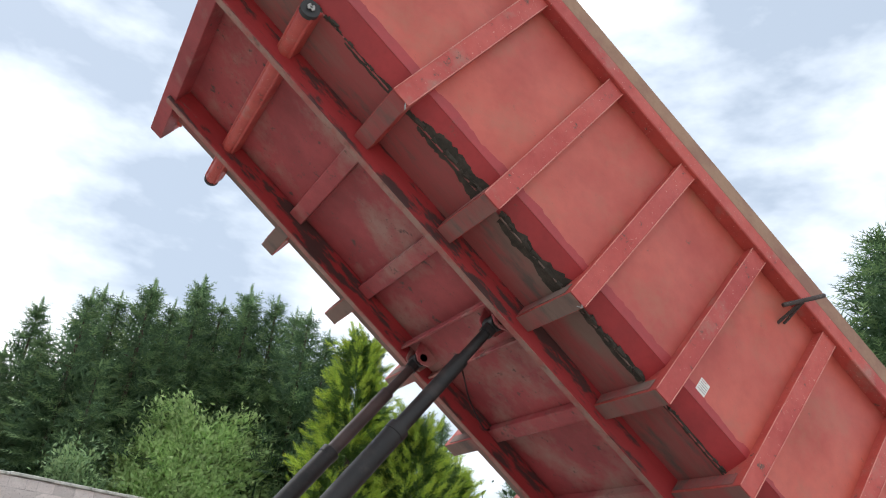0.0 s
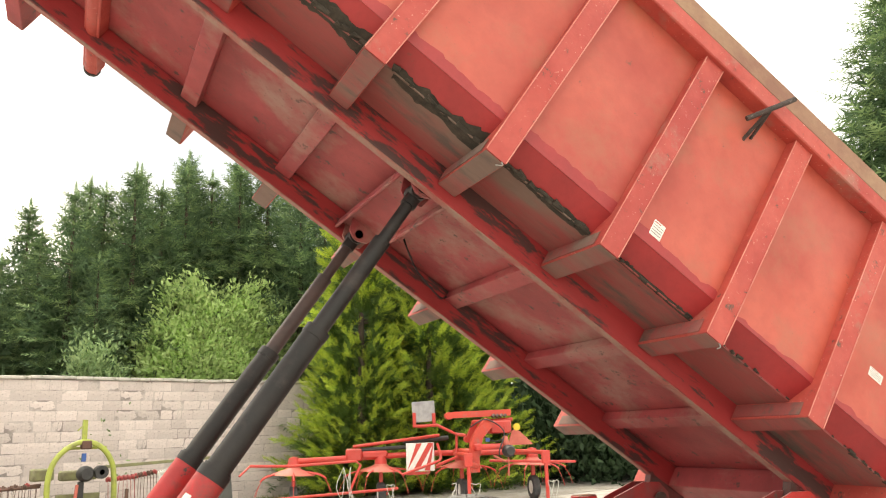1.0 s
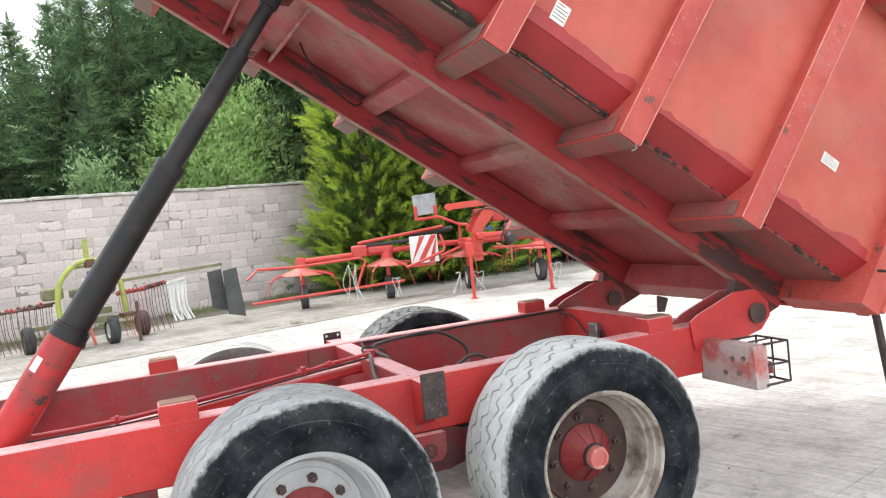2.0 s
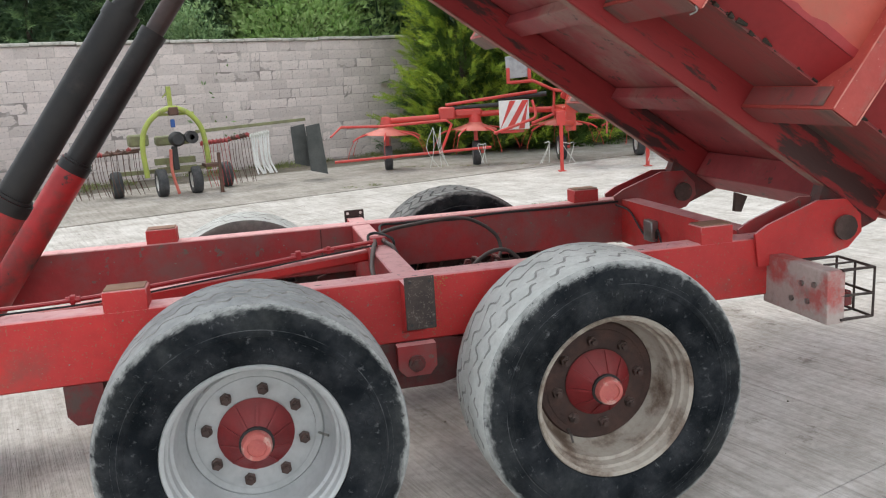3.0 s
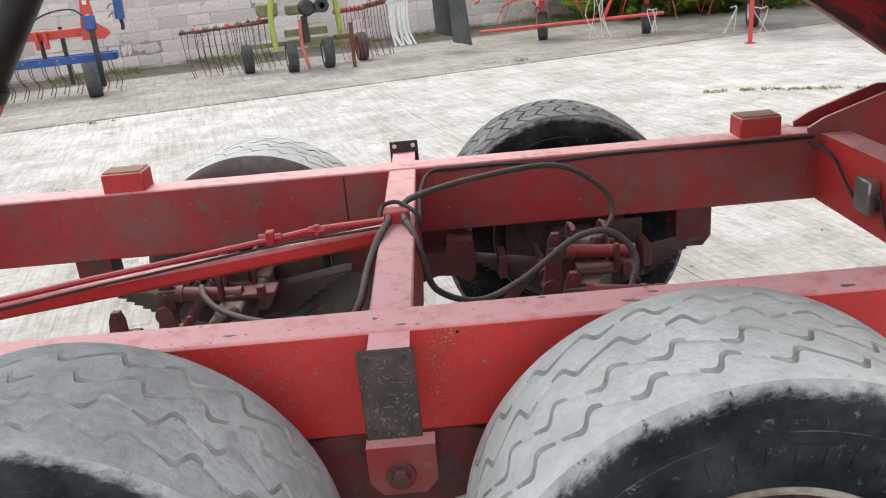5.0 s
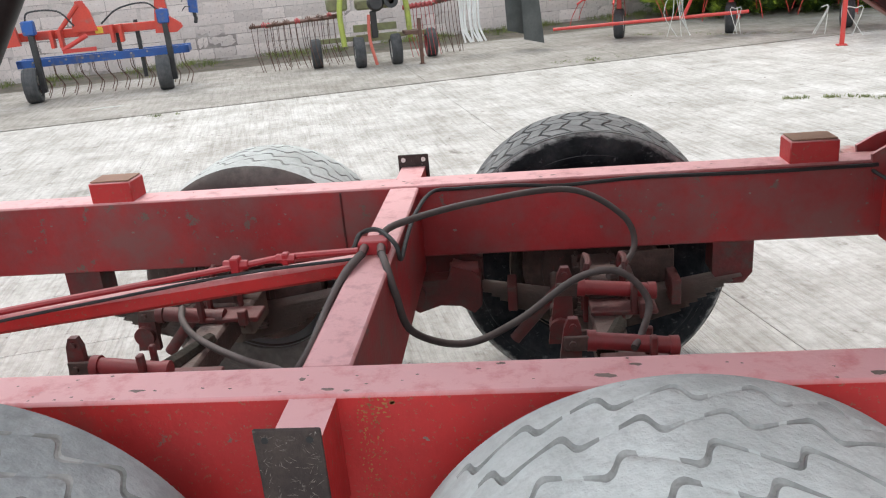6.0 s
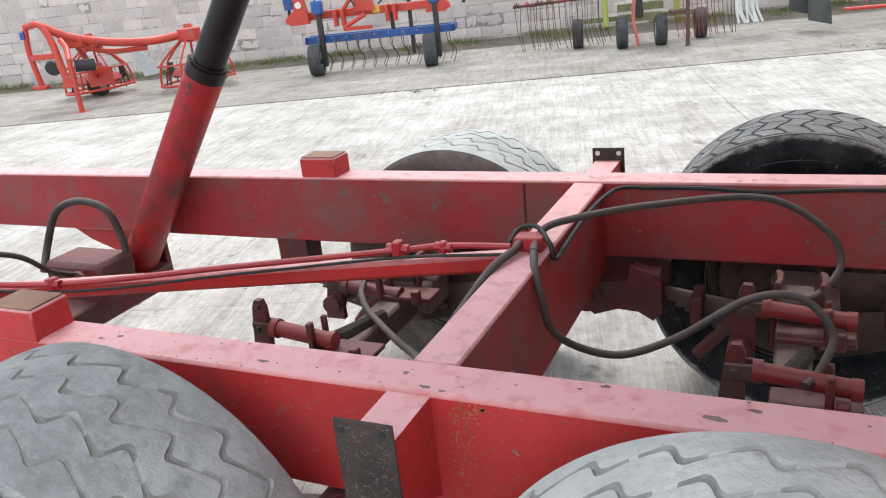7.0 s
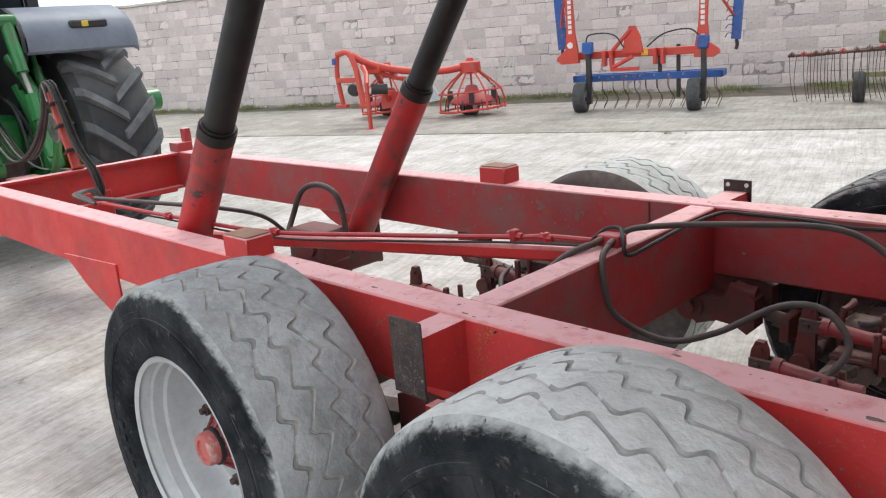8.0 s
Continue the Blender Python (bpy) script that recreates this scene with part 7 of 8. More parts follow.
    part("rotor_shield", [plate([(2.72, 1.20), (3.30, 1.20), (3.14, 1.36), (2.92, 1.55), (2.84, 1.50)], -0.6, -0.54)], DISC_PINK, t, "sun-faded red sheet shield")
    part("drawbar", [cyl((1.78, -1.60, 1.20), (2.30, -1.60, 1.20), 0.062), box(1.72, 1.86, -1.66, -1.40, 1.13, 1.27, 0.02)], MACHINE_RED, t)
    for x in (1.45, 3.05):
        part("parking_leg", [box(x - 0.03, x + 0.03, -2.11, -2.05, 0.0, 0.95), box(x - 0.07, x + 0.07, -2.15, -2.01, 0.0, 0.015), box(x - 0.08, x + 0.08, -2.12, -2.04, 0.85, 1.1)], MACHINE_RED, t)
        part("leg_link", [tube([(x, -2.08, 0.95), (x + 0.15, -1.6, 1.05), (1.6 if x < 2 else 2.8, -0.3, 1.05)], 0.045, 8, 2)], MACHINE_RED, t)
    part("drive_guard", lathe([(0.0, -0.16), (0.08, -0.16), (0.12, -0.09), (0.125, 0.05), (0.09, 0.13), (0.0, 0.13)], 20), BLACK, t, "black drive-shaft guard", m=pose(2.39, -1.72, 1.11))
    part("coupling", [cyl((2.38, -1.62, 1.22), (2.36, -1.60, 1.40), 0.07, 0.05), cyl((2.39, -1.70, 0.98), (2.38, -1.70, 0.62), 0.016), cyl((2.10, -1.62, 1.02), (2.34, -1.68, 0.90), 0.022)], DISC_PINK, t)
    part("blue_valve", [box(1.98, 2.06, -1.52, -1.44, 1.30, 1.38)], BLUE, t)
    part("hydraulic_hose", [tube([(1.7, -1.3, 1.6), (2.0, -1.5, 1.75), (2.35, -1.6, 1.5), (2.2, -1.7, 1.1), (2.3, -1.6, 0.9)], 0.015, 6, 6), tube([(1.8, -1.3, 1.55), (2.2, -1.4, 1.3), (2.5, -1.5, 1.45)], 0.015, 6, 6)], BLACK, t)
    rng = random.Random(6)
    for x, y in ((-0.9, -1.1), (-0.75, -1.0), (0.05, -1.1), (1.2, -1.6), (1.6, -2.0), (3.1, -2.2)):
        for q in range(3):
            part("string", [tube([(x, y - 0.03, 0.9 if x < -0.5 else 0.5), (x + rng.uniform(-0.15, 0.15), y - 0.04, 0.5), (x + rng.uniform(-0.2, 0.2), y - 0.05, 0.12)], 0.006, 4, 3)], STRING, t, "loose pale baler twine")


def harrow():
    h = thing("grass_harrow", pose(-6.08, 10.45, G, 0, 0, 15), "blue and orange grass harrow with its tine wings folded up", "harrow")
    for x in (-1.0, 1.0):
        small_wheel(h, x, -0.03, 0.275, 0.22, turn=6)
        part("wheel_post", [box(x + 0.10, x + 0.18, -0.03, 0.07, 0.15, 1.12), box(x - 0.02, x + 0.14, -0.02, 0.05, 0.20, 0.27)], BLACK, h)
        part("post_plate", [box(x + 0.04, x + 0.22, -0.05, 0.10, 1.02, 1.24, 0.02)], BLUE, h)
    part("tine_bar", [box(-1.25, 1.40, 0.25, 0.33, 0.52, 0.64), box(-1.25, 1.40, 0.55, 0.62, 0.54, 0.64), box(-1.25, -1.17, 0.25, 0.62, 0.53, 0.63), box(1.32, 1.40, 0.25, 0.62, 0.53, 0.63)] +
         [box(-0.9 + 0.5 * k, -0.86 + 0.5 * k, 0.25, 0.62, 0.55, 0.62) for k in range(5)], BLUE, h, "blue tine bar")
    for k in range(26):
        x = -1.2 + 0.10 * k
        y = 0.27 if k % 2 else 0.58
        part("tine", [tube([(x, y, 0.54), (x + 0.02, y - 0.05, 0.36), (x + 0.10, y - 0.02, 0.20), (x + 0.05, y - 0.10, 0.04)], 0.007, 5, 3)], TINE, h)
    part("toolbar", [box(-1.15, 1.15, 0.16, 0.28, 0.93, 1.06, 0.01)], ORANGE, h, "orange-red toolbar")
    for sg in (-1, 1):
        q = lambda x: x if sg > 0 else -0.06 - x
        up = part("end_plate", plate([(q(0.98), 0.88), (q(1.30), 0.87), (q(1.40), 0.94), (q(1.38), 1.00), (q(1.22), 1.12), (q(1.19), 1.45), (q(1.21), 2.18), (q(1.09), 2.22), (q(1.05), 1.40), (q(1.00), 1.10)], 0.0, 0.09), ORANGE, h, "tall orange-red folding upright")
        for k in range(8):
            z = 1.40 + 0.085 * k
            part("plate_mark", box(q(1.09), q(1.155), -0.005, -0.001, z, z + 0.062, 0.001), WHITE, up, "white mark on the upright")
        part("round_sticker", [cyl((q(1.13), -0.001, 1.20), (q(1.13), -0.005, 1.20), 0.055, seg=16)], LABEL, up)
        part("amber_tag", box(q(1.09), q(1.19), -0.006, -0.001, 2.10, 2.18, 0.002), AMBER, up)
        part("fold_link", [tube([(q(1.17), 0.05, 2.15), (q(1.36), 0.30, 1.80), (q(1.50), 0.55, 1.52)], 0.025, 8, 2), tube([(q(1.14), 0.05, 2.20), (q(1.24), 0.05, 2.50), (q(1.30), 0.05, 2.66)], 0.030, 8, 2)], ORANGE, up)
        bar = part("folded_tine_bar", plate([(q(1.46), 1.12), (q(1.60), 1.10), (q(1.72), 3.02), (q(1.56), 3.05)], 0.62, 0.74), BLUE, h, "blue tine bar folded upright")
        part("bar_end", [tube([(q(1.53), 0.68, 1.14), (q(1.55), 0.68, 1.02), (q(1.53), 0.68, 0.94)], 0.030, 8, 2)], BLACK, bar)
        for k in range(13):
            z = 1.2 + 0.14 * k
            part("tine", tube([(q(1.50 + 0.05 * (z - 1.1)), 0.64, z), (q(1.42 + 0.05 * (z - 1.1)), 0.56, z + 0.02), (q(1.36 + 0.05 * (z - 1.1)), 0.60, z - 0.05)], 0.008, 5, 2), BLACK, bar)
    for x in (-0.55, 0.35):
        part("clamp", [box(x - 0.05, x + 0.0, -0.02, 0.14, 0.80, 1.07), box(x + 0.08, x + 0.13, -0.02, 0.14, 0.80, 1.07)], ORANGE, h)
    part("sticker", box(0.05, 0.17, 0.154, 0.158, 0.95, 1.05, 0.001), AMBER, h, "amber warning sticker")
    part("headstock", [plate([(-0.28, 1.0), (0.10, 1.0), (0.04, 1.30), (-0.04, 1.46), (-0.14, 1.46), (-0.22, 1.28)], 0.1, 0.16), tube([(-0.5, 0.1, 1.0), (-0.12, 0.1, 1.40)], 0.035, 8, 0)], ORANGE, h)
    part("lower_link", [tube([(-0.45, 0.0, 0.76), (-0.05, 0.0, 0.95)], 0.035, 8, 0), box(-0.45, 0.05, -0.03, 0.03, 0.71, 0.77)], MACHINE_RED, h)
    part("support", [box(0.30, 0.36, 0.3, 0.36, 0.6, 0.95), box(0.62, 0.68, 0.3, 0.36, 0.2, 1.1)], BLACK, h)
    part("hydraulic_hose", [tube([(-0.9, 0.0, 1.2), (-0.8, -0.05, 1.36), (-0.4, 0, 1.34), (-0.2, 0.0, 1.1)], 0.014, 6, 6), tube([(0.2, 0.0, 1.1), (0.5, -0.05, 1.3), (0.9, 0, 1.35), (1.1, 0, 1.2)], 0.014, 6, 6)], BLACK, h)
    for k in range(8):
        part("bolt_head", cyl((-1.0 + 0.25 * k, 0.25, 0.60), (-1.0 + 0.25 * k, 0.238, 0.60), 0.016, seg=6), STEEL, h)


def drum_rake():
    d = thing("rotary_swather", pose(-10.1, 9.33, G, 0, 0, 12.3), "small orange-red two-basket rotary swather on its parking leg", "swather")
    part("headstock", [tube([(-0.98, -1.56, 1.32), (-1.02, -1.56, 0.95), (-0.95, -1.56, 0.42)], 0.045, 8, 3), tube([(-0.98, -1.56, 1.36), (-0.70, -1.56, 1.38), (-0.55, -1.56, 1.05), (-0.40, -1.66, 0.50), (-0.36, -1.66, 0.42)], 0.055, 8, 3),
                       box(-1.02, -0.52, -1.60, -1.52, 0.84, 0.93, 0.01)], ORANGE, d, "orange-red three-point headstock")
    part("foot", box(-1.10, -0.84, -1.62, -1.50, 0.38, 0.44, 0.01), ORANGE, d)
    part("foot", box(-0.48, -0.26, -1.72, -1.60, 0.38, 0.44, 0.01), ORANGE, d)
    part("parking_leg", [box(-0.14, -0.08, -1.90, -1.84, 0.0, 0.85), box(-0.22, 0.0, -1.94, -1.80, 0.0, 0.015), tube([(-0.11, -1.87, 0.80), (-0.30, -1.6, 1.0), (-0.45, -1.5, 1.12)], 0.045, 8, 0)], ORANGE, d)
    part("blue_tag", box(-1.06, -0.98, -1.63, -1.60, 1.18, 1.30), BLUE, d)
    part("main_beam", [tube([(-0.70, -1.5, 1.34), (-0.40, -1.3, 1.14), (0.0, -0.9, 0.98), (0.5, -0.4, 0.90), (0.98, 0, 0.95)], 0.07, 10, 5), tube([(-0.35, -1.2, 1.02), (-0.1, -0.9, 0.84), (0.4, -0.45, 0.80)], 0.045, 8, 3),
                       tube([(-0.1, -1.0, 1.0), (-0.6, -0.5, 0.92), (-0.98, 0, 0.92)], 0.06, 10, 4)], ORANGE, d, "orange-red main beam")
    for x in (0.98, -0.98):
        part("hub", [lathe([(0.0, 0.18), (0.06, 0.18), (0.08, 0.12), (0.20, 0.10), (0.20, -0.08), (0.12, -0.12), (0.0, -0.12)], 24, "z")], ORANGE, d, m=pose(x, 0, 0.92))
    for x, r, z in ((0.98, 0.64, 0.14), (-0.98, 0.60, 0.14)):
        ring = [(x + r * math.cos(a), r * math.sin(a), z + 0.04 * math.cos(a)) for a in (2 * math.pi * k / 20 for k in range(21))]
        bk = part("basket_ring", [tube(ring, 0.024, 6, 0), tube([(a, b, c + 0.34) for a, b, c in ring[10:21]], 0.018, 6, 0)], ORANGE, d, "orange-red basket ring")
        for q in range(7):
            a = 2 * math.pi * q / 7 + 0.3
            part("strut", [tube([(x + 0.15 * math.cos(a), 0.15 * math.sin(a), 0.86), (x + 0.9 * r * math.cos(a), 0.9 * r * math.sin(a), 0.50), (x + r * math.cos(a), r * math.sin(a), z)], 0.02, 6, 2)], ORANGE, bk)
        for q in range(9):
            a = 2 * math.pi * q / 9
            part("tine", [tube([(x + 0.8 * r * math.cos(a), 0.8 * r * math.sin(a), 0.34), (x + 0.86 * r * math.cos(a), 0.86 * r * math.sin(a), 0.12)], 0.012, 5, 0)], BLACK, bk)
        small_wheel(d, x, 0.0, 0.18, 0.13)
        small_wheel(d, x - 0.25, 0.15, 0.16, 0.10)
    for x in (0.98, -0.98):
        core = part("rotor_core", [lathe([(0.0, 0.46), (0.10, 0.44), (0.16, 0.30), (0.40, 0.20), (0.44, 0.14), (0.40, 0.10), (0.0, 0.10)], 24, "z")], TINE_RED, d, "dull red rotor core inside the basket", m=pose(x, 0, 0.14))
        for q in range(4):
            a = 1.57 * q + 0.5
            part("tine_holder", [box(-0.05, 0.05, -0.05, 0.05, 0.0, 0.22, 0.015)], BLACK, core, m=pose(x + 0.42 * math.cos(a), 0.42 * math.sin(a), 0.28, 0, 0, 57 * a))
    part("post", [tube([(-0.40, -1.22, 1.04), (-0.52, -0.85, 0.72), (-0.62, -0.58, 0.40)], 0.05, 8, 0), box(-0.60, -0.25, -1.28, -1.16, 0.96, 1.12, 0.02)], ORANGE, d)
    part("pale_sheet", [plate([(0.10, 0.30), (0.42, 0.34), (0.30, 0.56), (0.06, 0.80), (-0.08, 0.78)], -0.24, -0.225)], PANEL_PALE, d, "pale blue-grey torn plastic sheet")
    part("curtain", [plate([(-0.80, 0.22), (-0.32, 0.26), (-0.30, 0.55), (-0.78, 0.60)], -0.55, -0.53)], ORANGE, d, "orange-red side curtain")
    rng = random.Random(4)
    for q in range(26):
        x = rng.choice((rng.uniform(-0.3, 0.3), rng.uniform(1.2, 1.7)))
        part("plastic_tine", [tube([(x, 0.2, 0.45 + rng.uniform(0, 0.2)), (x + 0.1, 0.25, 0.7), (x + rng.uniform(0.05, 0.4), 0.3, 0.85 + rng.uniform(-0.1, 0.35))], 0.008, 4, 3)], STRING, d, "pale plastic tine")
    part("drive_guard", lathe([(0.0, -0.15), (0.10, -0.15), (0.13, -0.05), (0.10, 0.2), (0.0, 0.2)], 20), BLACK, d, "black drive-shaft guard", m=pose(-0.72, -1.45, 0.70, 0, 0, 20))
    part("drive_guard", [cyl((-0.45, -1.3, 0.68), (-0.22, -1.1, 0.66), 0.10, seg=18)], BLACK, d)
    part("sticker", box(-0.53, -0.49, -1.63, -1.615, 0.68, 0.82), AMBER, d)


def tractor():
    t = thing("tractor", pose(-6.73, 0.25, G), "green farm tractor with large lugged tyres hitched before the trailer", "tractor")
    R, W = 0.95, 0.70

    def big_wheel(y, sgn):
        prof = [(0.50, -W * 0.42), (0.62, -W * 0.5), (0.80, -W * 0.5), (R - 0.07, -W * 0.40), (R - 0.045, -W * 0.2), (R - 0.04, 0), (R - 0.045, W * 0.2), (R - 0.07, W * 0.40), (0.80, W * 0.5), (0.62, W * 0.5), (0.50, W * 0.42)]
        m = pose(0, y, R)
        tyre = part("rear_tyre", lathe(prof, 64), TRACTOR_TYRE, t, "large black tractor tyre with deep chevron lugs", m=m)
        n = 17
        for k in range(n):
            for side in (-1, 1):
                a0 = 2 * math.pi * (k + (0.5 if side > 0 else 0)) / n
                V, F = [], []
                S = 7
                for i in range(S + 1):
                    f = i / S
                    yy = side * W * (-0.04 + 0.54 * f)
                    a = a0 + 0.34 * f
                    base = R - 0.05 - 0.03 * f ** 2 - (0.05 if f > 0.95 else 0)
                    half = 0.034 + 0.008 * f
                    for da, rr in ((-half * 1.35, base), (-half, base + 0.064), (half, base + 0.064), (half * 1.35, base)):
                        V.append((rr * math.cos(a + da / 0.9), yy, rr * math.sin(a + da / 0.9)))
                for i in range(S):
                    for q in range(3):
                        F.append((4 * i + q, 4 * i + q + 1, 4 * i + q + 5, 4 * i + q + 4))
                F += [(0, 1, 2, 3), (4 * S + 3, 4 * S + 2, 4 * S + 1, 4 * S)]
                part("lug", (V, F), TRACTOR_LUG, tyre, m=m @ Matrix.Rotation(radians(9), 4, "Y"))
        part("rim", lathe([(0.10, 0.05), (0.30, 0.02), (0.44, 0.10), (0.50, W * 0.4), (0.53, W * 0.42), (0.53, -W * 0.42), (0.50, -W * 0.4), (0.42, -0.02), (0.30, -0.04), (0.10, -0.02)], 48), YELLOW, tyre, "yellow wheel rim", m=m)

    big_wheel(0.99, 1)
    big_wheel(-0.99, -1)
    for sgn in (-1, 1):
        arc = [(0.74, 1.78), (0.74, 1.90), (0.69, 2.02), (0.58, 2.11), (0.40, 2.17), (0.10, 2.19), (-0.25, 2.14), (-0.60, 1.98), (-0.90, 1.70), (-1.06, 1.35), (-1.10, 1.0)]
        lip = ((0.0, 0.0), (0.02, 0.03), (0.06, 0.055), (0.10, 0.06))
        ys = [0.32] + [1.34 - d for d, _ in reversed(lip)]
        ins = [0.0] + [0.06 - k for _, k in reversed(lip)]
        V, F = [], []
        for th in (0.0, 0.03):
            for x, z in arc:
                n = Vector((x, 0, z - 1.0)).normalized()
                for yy, k in zip(ys, ins):
                    V.append((x - n.x * (k + th), sgn * yy, z - n.z * (k + th)))
        m, c = len(arc), len(ys)
        for th in range(2):
            for i in range(m - 1):
                for q in range(c - 1):
                    o = th * m * c + i * c + q
                    F.append((o, o + 1, o + c + 1, o + c) if th == 0 else (o + c, o + c + 1, o + 1, o))
        for i in range(m - 1):
            for q in (0, c - 1):
                o = i * c + q
                F.append((o, o + c, o + c + m * c, o + m * c))
        for q in range(c - 1):
            for i in (0, m - 1):
                o = i * c + q
                F.append((o, o + 1, o + 1 + m * c, o + m * c))
        sh = part("fender", (V, F), FENDER_GREY, t, "grey-blue plastic rear fender")
        part("fender_side", plate(arc + [(-0.95, 0.8), (-0.3, 1.0), (0.30, 1.35)], sgn * 0.32 - 0.03, sgn * 0.32 + 0.012), BLACK, sh)
        part("lamp", box(0.64, 0.73, sgn * 0.9 - 0.17, sgn * 0.9 + 0.17, 1.96, 2.03, 0.015), BLACK, sh, "black lamp bar")
        part("lamp_lens", box(0.72, 0.735, sgn * 0.86 - 0.03, sgn * 0.86 + 0.03, 1.97, 2.02, 0.005), AMBER, sh)
    part("axle", [cyl((0, -1.0, R), (0, 1.0, R), 0.13, seg=20), box(-0.5, 0.35, -0.28, 0.28, 0.60, 1.25, 0.05)], TRACTOR_GREEN, t)
    part("chassis", [box(-2.6, -0.3, -0.25, 0.25, 0.70, 1.10, 0.05)], TRACTOR_GREEN, t)
    part("bonnet", [box(-3.1, -1.2, -0.42, 0.42, 1.05, 1.85, 0.15)], TRACTOR_GREEN, t)
    cab = part("cab", [box(-1.2, -0.15, -0.75, 0.75, 1.45, 2.75, 0.10)], GLASS_DARK, t, "dark glazed cab")
    part("cab_roof", [box(-1.35, 0.05, -0.85, 0.85, 2.70, 2.95, 0.10)], TRACTOR_GREEN, cab)
    for x in (-1.2, -0.15):
        for y in (-0.75, 0.75):
            part("cab_pillar", box(x - 0.05, x + 0.05, y - 0.05, y + 0.05, 1.4, 2.75, 0.01), BLACK, cab)
    for sgn in (-1, 1):
        part("lift_arm", [tube([(0.30, sgn * 0.30, 1.75), (0.62, sgn * 0.34, 1.45), (0.68, sgn * 0.36, 1.05)], 0.05, 10, 3), tube([(0.68, sgn * 0.36, 1.20), (0.72, sgn * 0.38, 0.78)], 0.07, 10, 0), tube([(0.2, sgn * 0.32, 0.70), (0.9, sgn * 0.42, 0.66)], 0.05, 8, 0),
                          tube([(0.68, sgn * 0.36, 0.85), (0.75, sgn * 0.38, 0.66)], 0.04, 8, 0)], TRACTOR_GREEN, t, "green lift linkage")
        part("lift_ball", [cyl((0.90, sgn * 0.36, 0.66), (0.90, sgn * 0.48, 0.66), 0.09, seg=16)], GRIME, t)
        part("lift_ram", [cyl((0.45, sgn * 0.46, 1.65), (0.66, sgn * 0.48, 0.95), 0.045), cyl((0.40, sgn * 0.46, 1.80), (0.45, sgn * 0.46, 1.65), 0.03)], TRACTOR_GREEN, t)
        w = pose(-2.6, sgn * 0.95, 0.68)
        fw = part("front_tyre", lathe([(0.36, -0.2), (0.45, -0.25), (0.60, -0.25), (0.66, -0.18), (0.68, 0), (0.66, 0.18), (0.60, 0.25), (0.45, 0.25), (0.36, 0.2)], 48), TRACTOR_TYRE, t, m=w)
        part("rim", lathe([(0.0, 0.0), (0.3, 0.02), (0.38, 0.2), (0.38, -0.2), (0.3, -0.04), (0.0, -0.03)], 32), YELLOW, fw, m=w)
    part("front_axle", [box(-2.7, -2.5, -0.9, 0.9, 0.60, 0.76, 0.03)], TRACTOR_GREEN, t)
    part("mirror_arm", [tube([(-0.9, 1.3, 1.20), (-0.6, 1.9, 1.18)], 0.03, 6, 0), cyl((-0.6, 1.86, 1.18), (-0.6, 2.06, 1.18), 0.12, seg=18)], TRACTOR_GREEN, t, "green round axle weight")
    part("hitch", [box(0.3, 1.05, -0.10, 0.10, 0.50, 0.62, 0.02), box(0.30, 0.42, -0.22, 0.22, 0.40, 0.85, 0.02)], GRIME, t)
    part("hydraulic_hose", [tube([(0.35, 0.12, 1.45), (0.6, 0.16, 1.3), (0.8, 0.14, 0.95), (0.7, 0.10, 0.75)], 0.014, 6, 6), tube([(0.35, 0.2, 1.40), (0.55, 0.24, 1.2), (0.7, 0.25, 0.9)], 0.014, 6, 6)], BLACK, t)
    for sgn in (-1, 1):
        y = 0.23 * sgn
        arm = part("stabiliser_arm", [cyl((0.64, y, 2.06), (0.79, y, 1.62), 0.055, seg=16), cyl((0.645, y - 0.07, 2.05), (0.645, y + 0.07, 2.05), 0.06, seg=16)], TRACTOR_GREEN, t, "green lift ram")
        part("threaded_rod", [cyl((0.79, y, 1.62), (0.90, y, 1.42), 0.024, seg=10)], STEEL, arm)
        part("turnbuckle", [cyl((0.89, y, 1.44), (0.95, y, 1.22), 0.055, seg=6), cyl((0.95, y, 1.22), (1.04, y, 1.02), 0.036, seg=12), cyl((1.02, y, 1.06), (1.10, y, 0.90), 0.062, seg=12), cyl((1.09, y - 0.06, 0.87), (1.09, y + 0.06, 0.87), 0.06, seg=16)], TRACTOR_GREEN, arm)
    part("lower_link", [tube([(0.2, 0.42, 0.70), (0.7, 0.40, 0.62), (1.1, 0.36, 0.60)], 0.06, 8, 3), tube([(0.35, 0.30, 1.50), (0.5, 0.33, 1.2), (0.55, 0.36, 0.72)], 0.05, 8, 3)], TRACTOR_GREEN, t)
    part("pulley", [lathe([(0.02, -0.03), (0.11, -0.03), (0.12, -0.02), (0.10, 0.0), (0.12, 0.02), (0.11, 0.03), (0.02, 0.03)], 24)], STEEL, t, "worn steel guide pulley", m=pose(1.50, 0.16, 1.18))
    part("pulley_bracket", [tube([(1.05, 0.20, 0.70), (1.35, 0.18, 0.95), (1.50, 0.16, 1.20)], 0.035, 8, 2)], TRACTOR_GREEN, t)
    part("grey_cable", [tube([(0.4, 0.0, 1.3), (0.7, 0.02, 1.1), (1.0, 0.1, 0.85), (1.2, 0.3, 0.80)], 0.008, 6, 6)], STEEL, t)


rake()
tedder()
harrow()
drum_rake()
tractor()


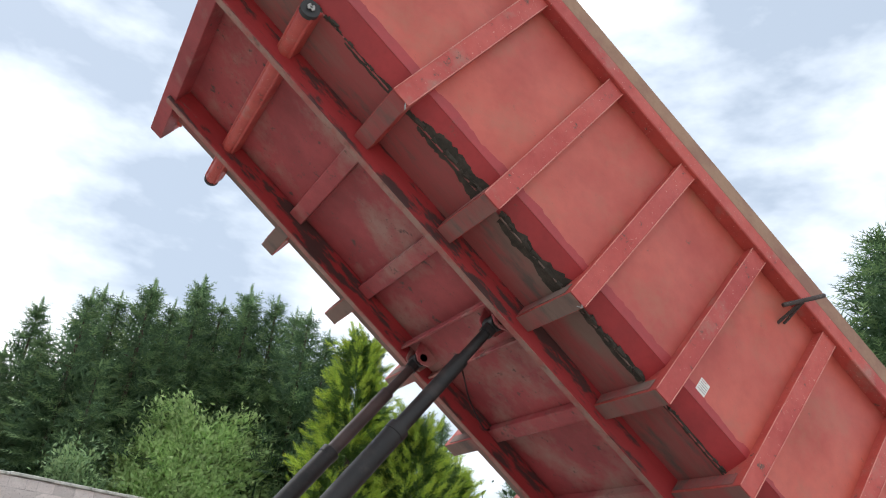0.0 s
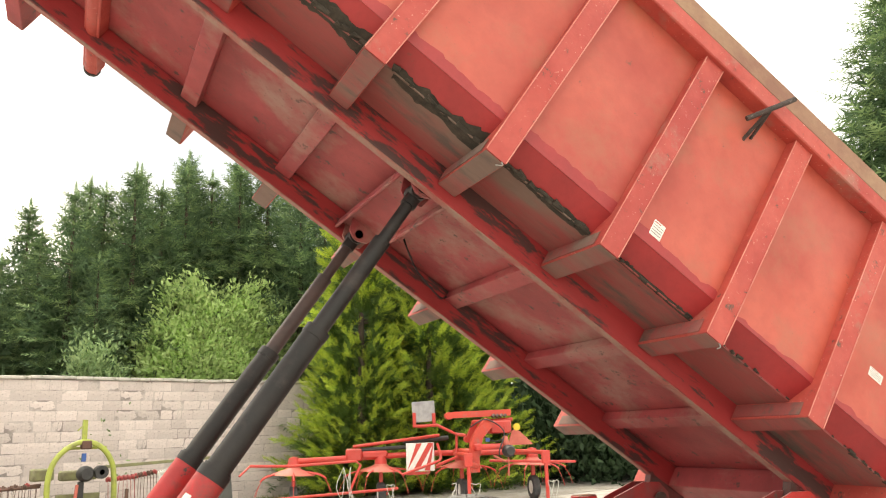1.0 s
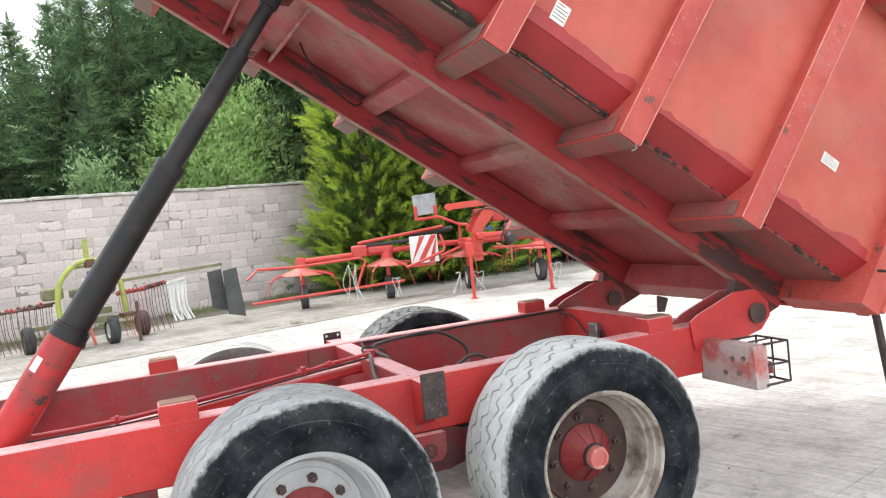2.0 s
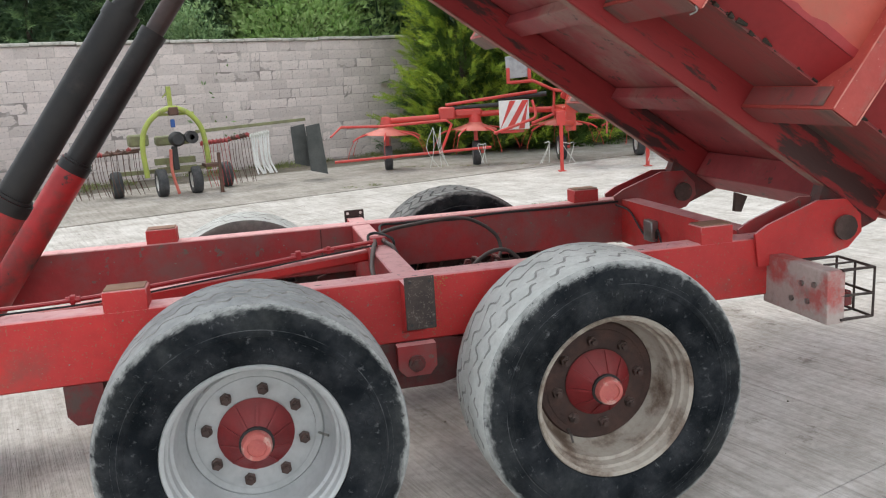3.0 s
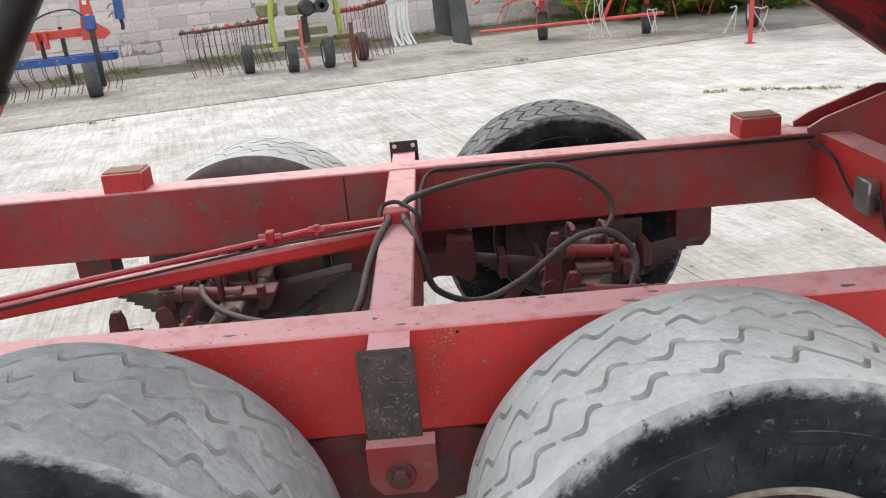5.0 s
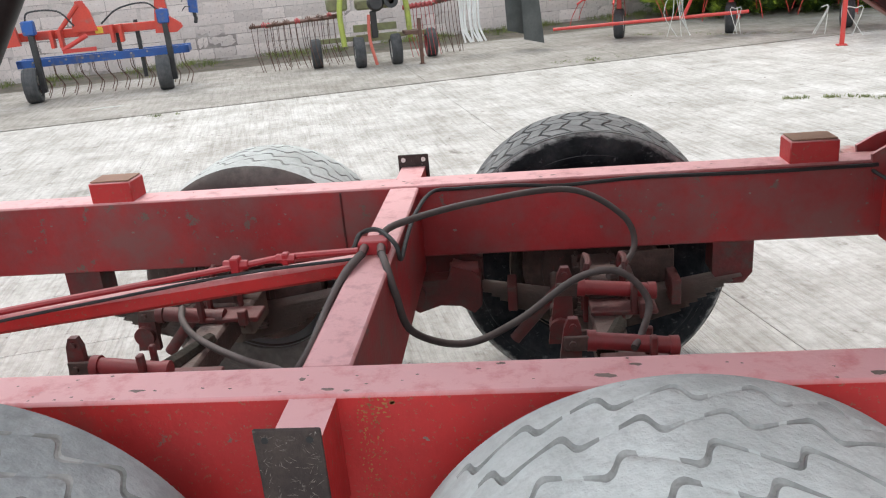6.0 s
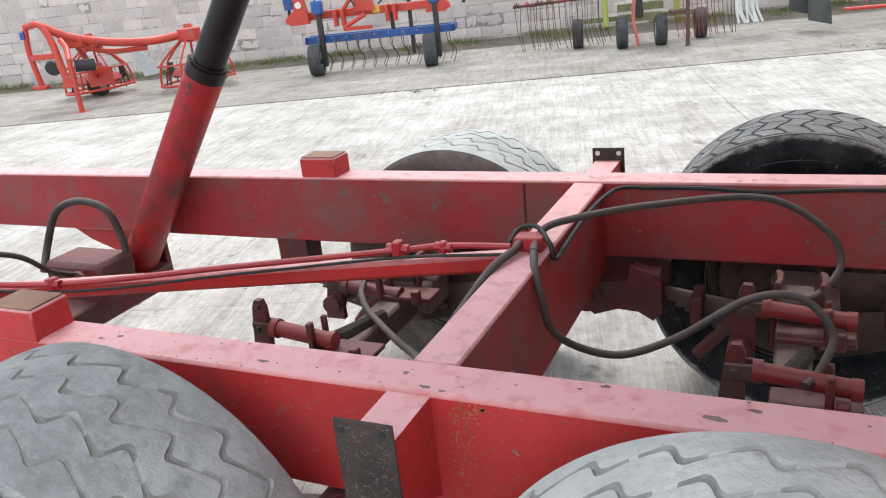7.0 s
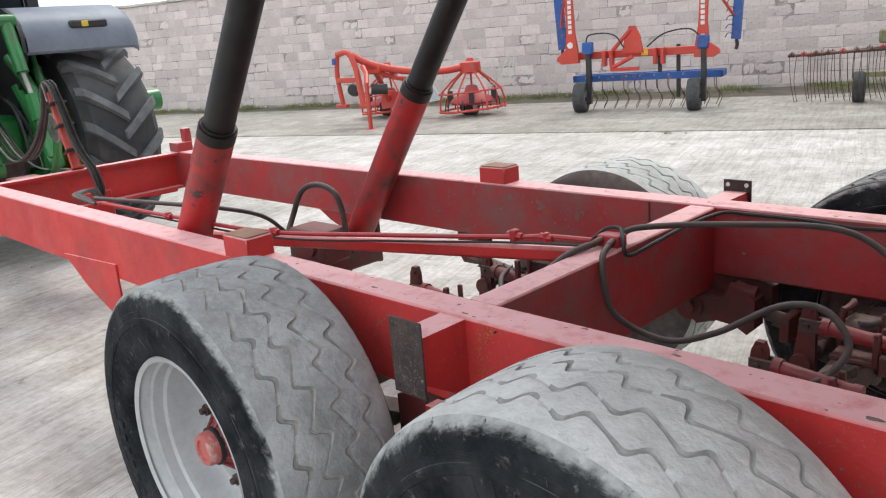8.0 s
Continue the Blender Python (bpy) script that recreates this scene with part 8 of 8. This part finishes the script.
def litter():
    rng = random.Random(12)
    p = Vector((-5.4, 9.15, 0))
    solid("stick", tube([(-0.2, 0, 0.012), (0.05, 0.01, 0.015), (0.22, 0, 0.012)], 0.012, 6, 3), STRING, "pale stick lying on the concrete", "stick", m=pose(p.x, p.y, G, 0, 0, 25))
    V = []
    F = []
    for k in range(260):
        q = Vector((rng.uniform(-9, 7), rng.uniform(-1.5, 12), G + 0.002))
        r = rng.uniform(0.003, 0.009)
        n = len(V)
        V += [(q.x + r, q.y, q.z), (q.x, q.y + r, q.z), (q.x - r, q.y, q.z), (q.x, q.y - r * rng.uniform(0.5, 1), q.z), (q.x, q.y, q.z + r)]
        F += [(n, n + 1, n + 4), (n + 1, n + 2, n + 4), (n + 2, n + 3, n + 4), (n + 3, n, n + 4)]
    me = bpy.data.meshes.new("grit")
    me.from_pydata(V, [], F)
    me.materials.append(EARTH)
    tagged(new("grit", me), "loose grit scattered over the concrete yard", "grit", kind="stuff")


litter()
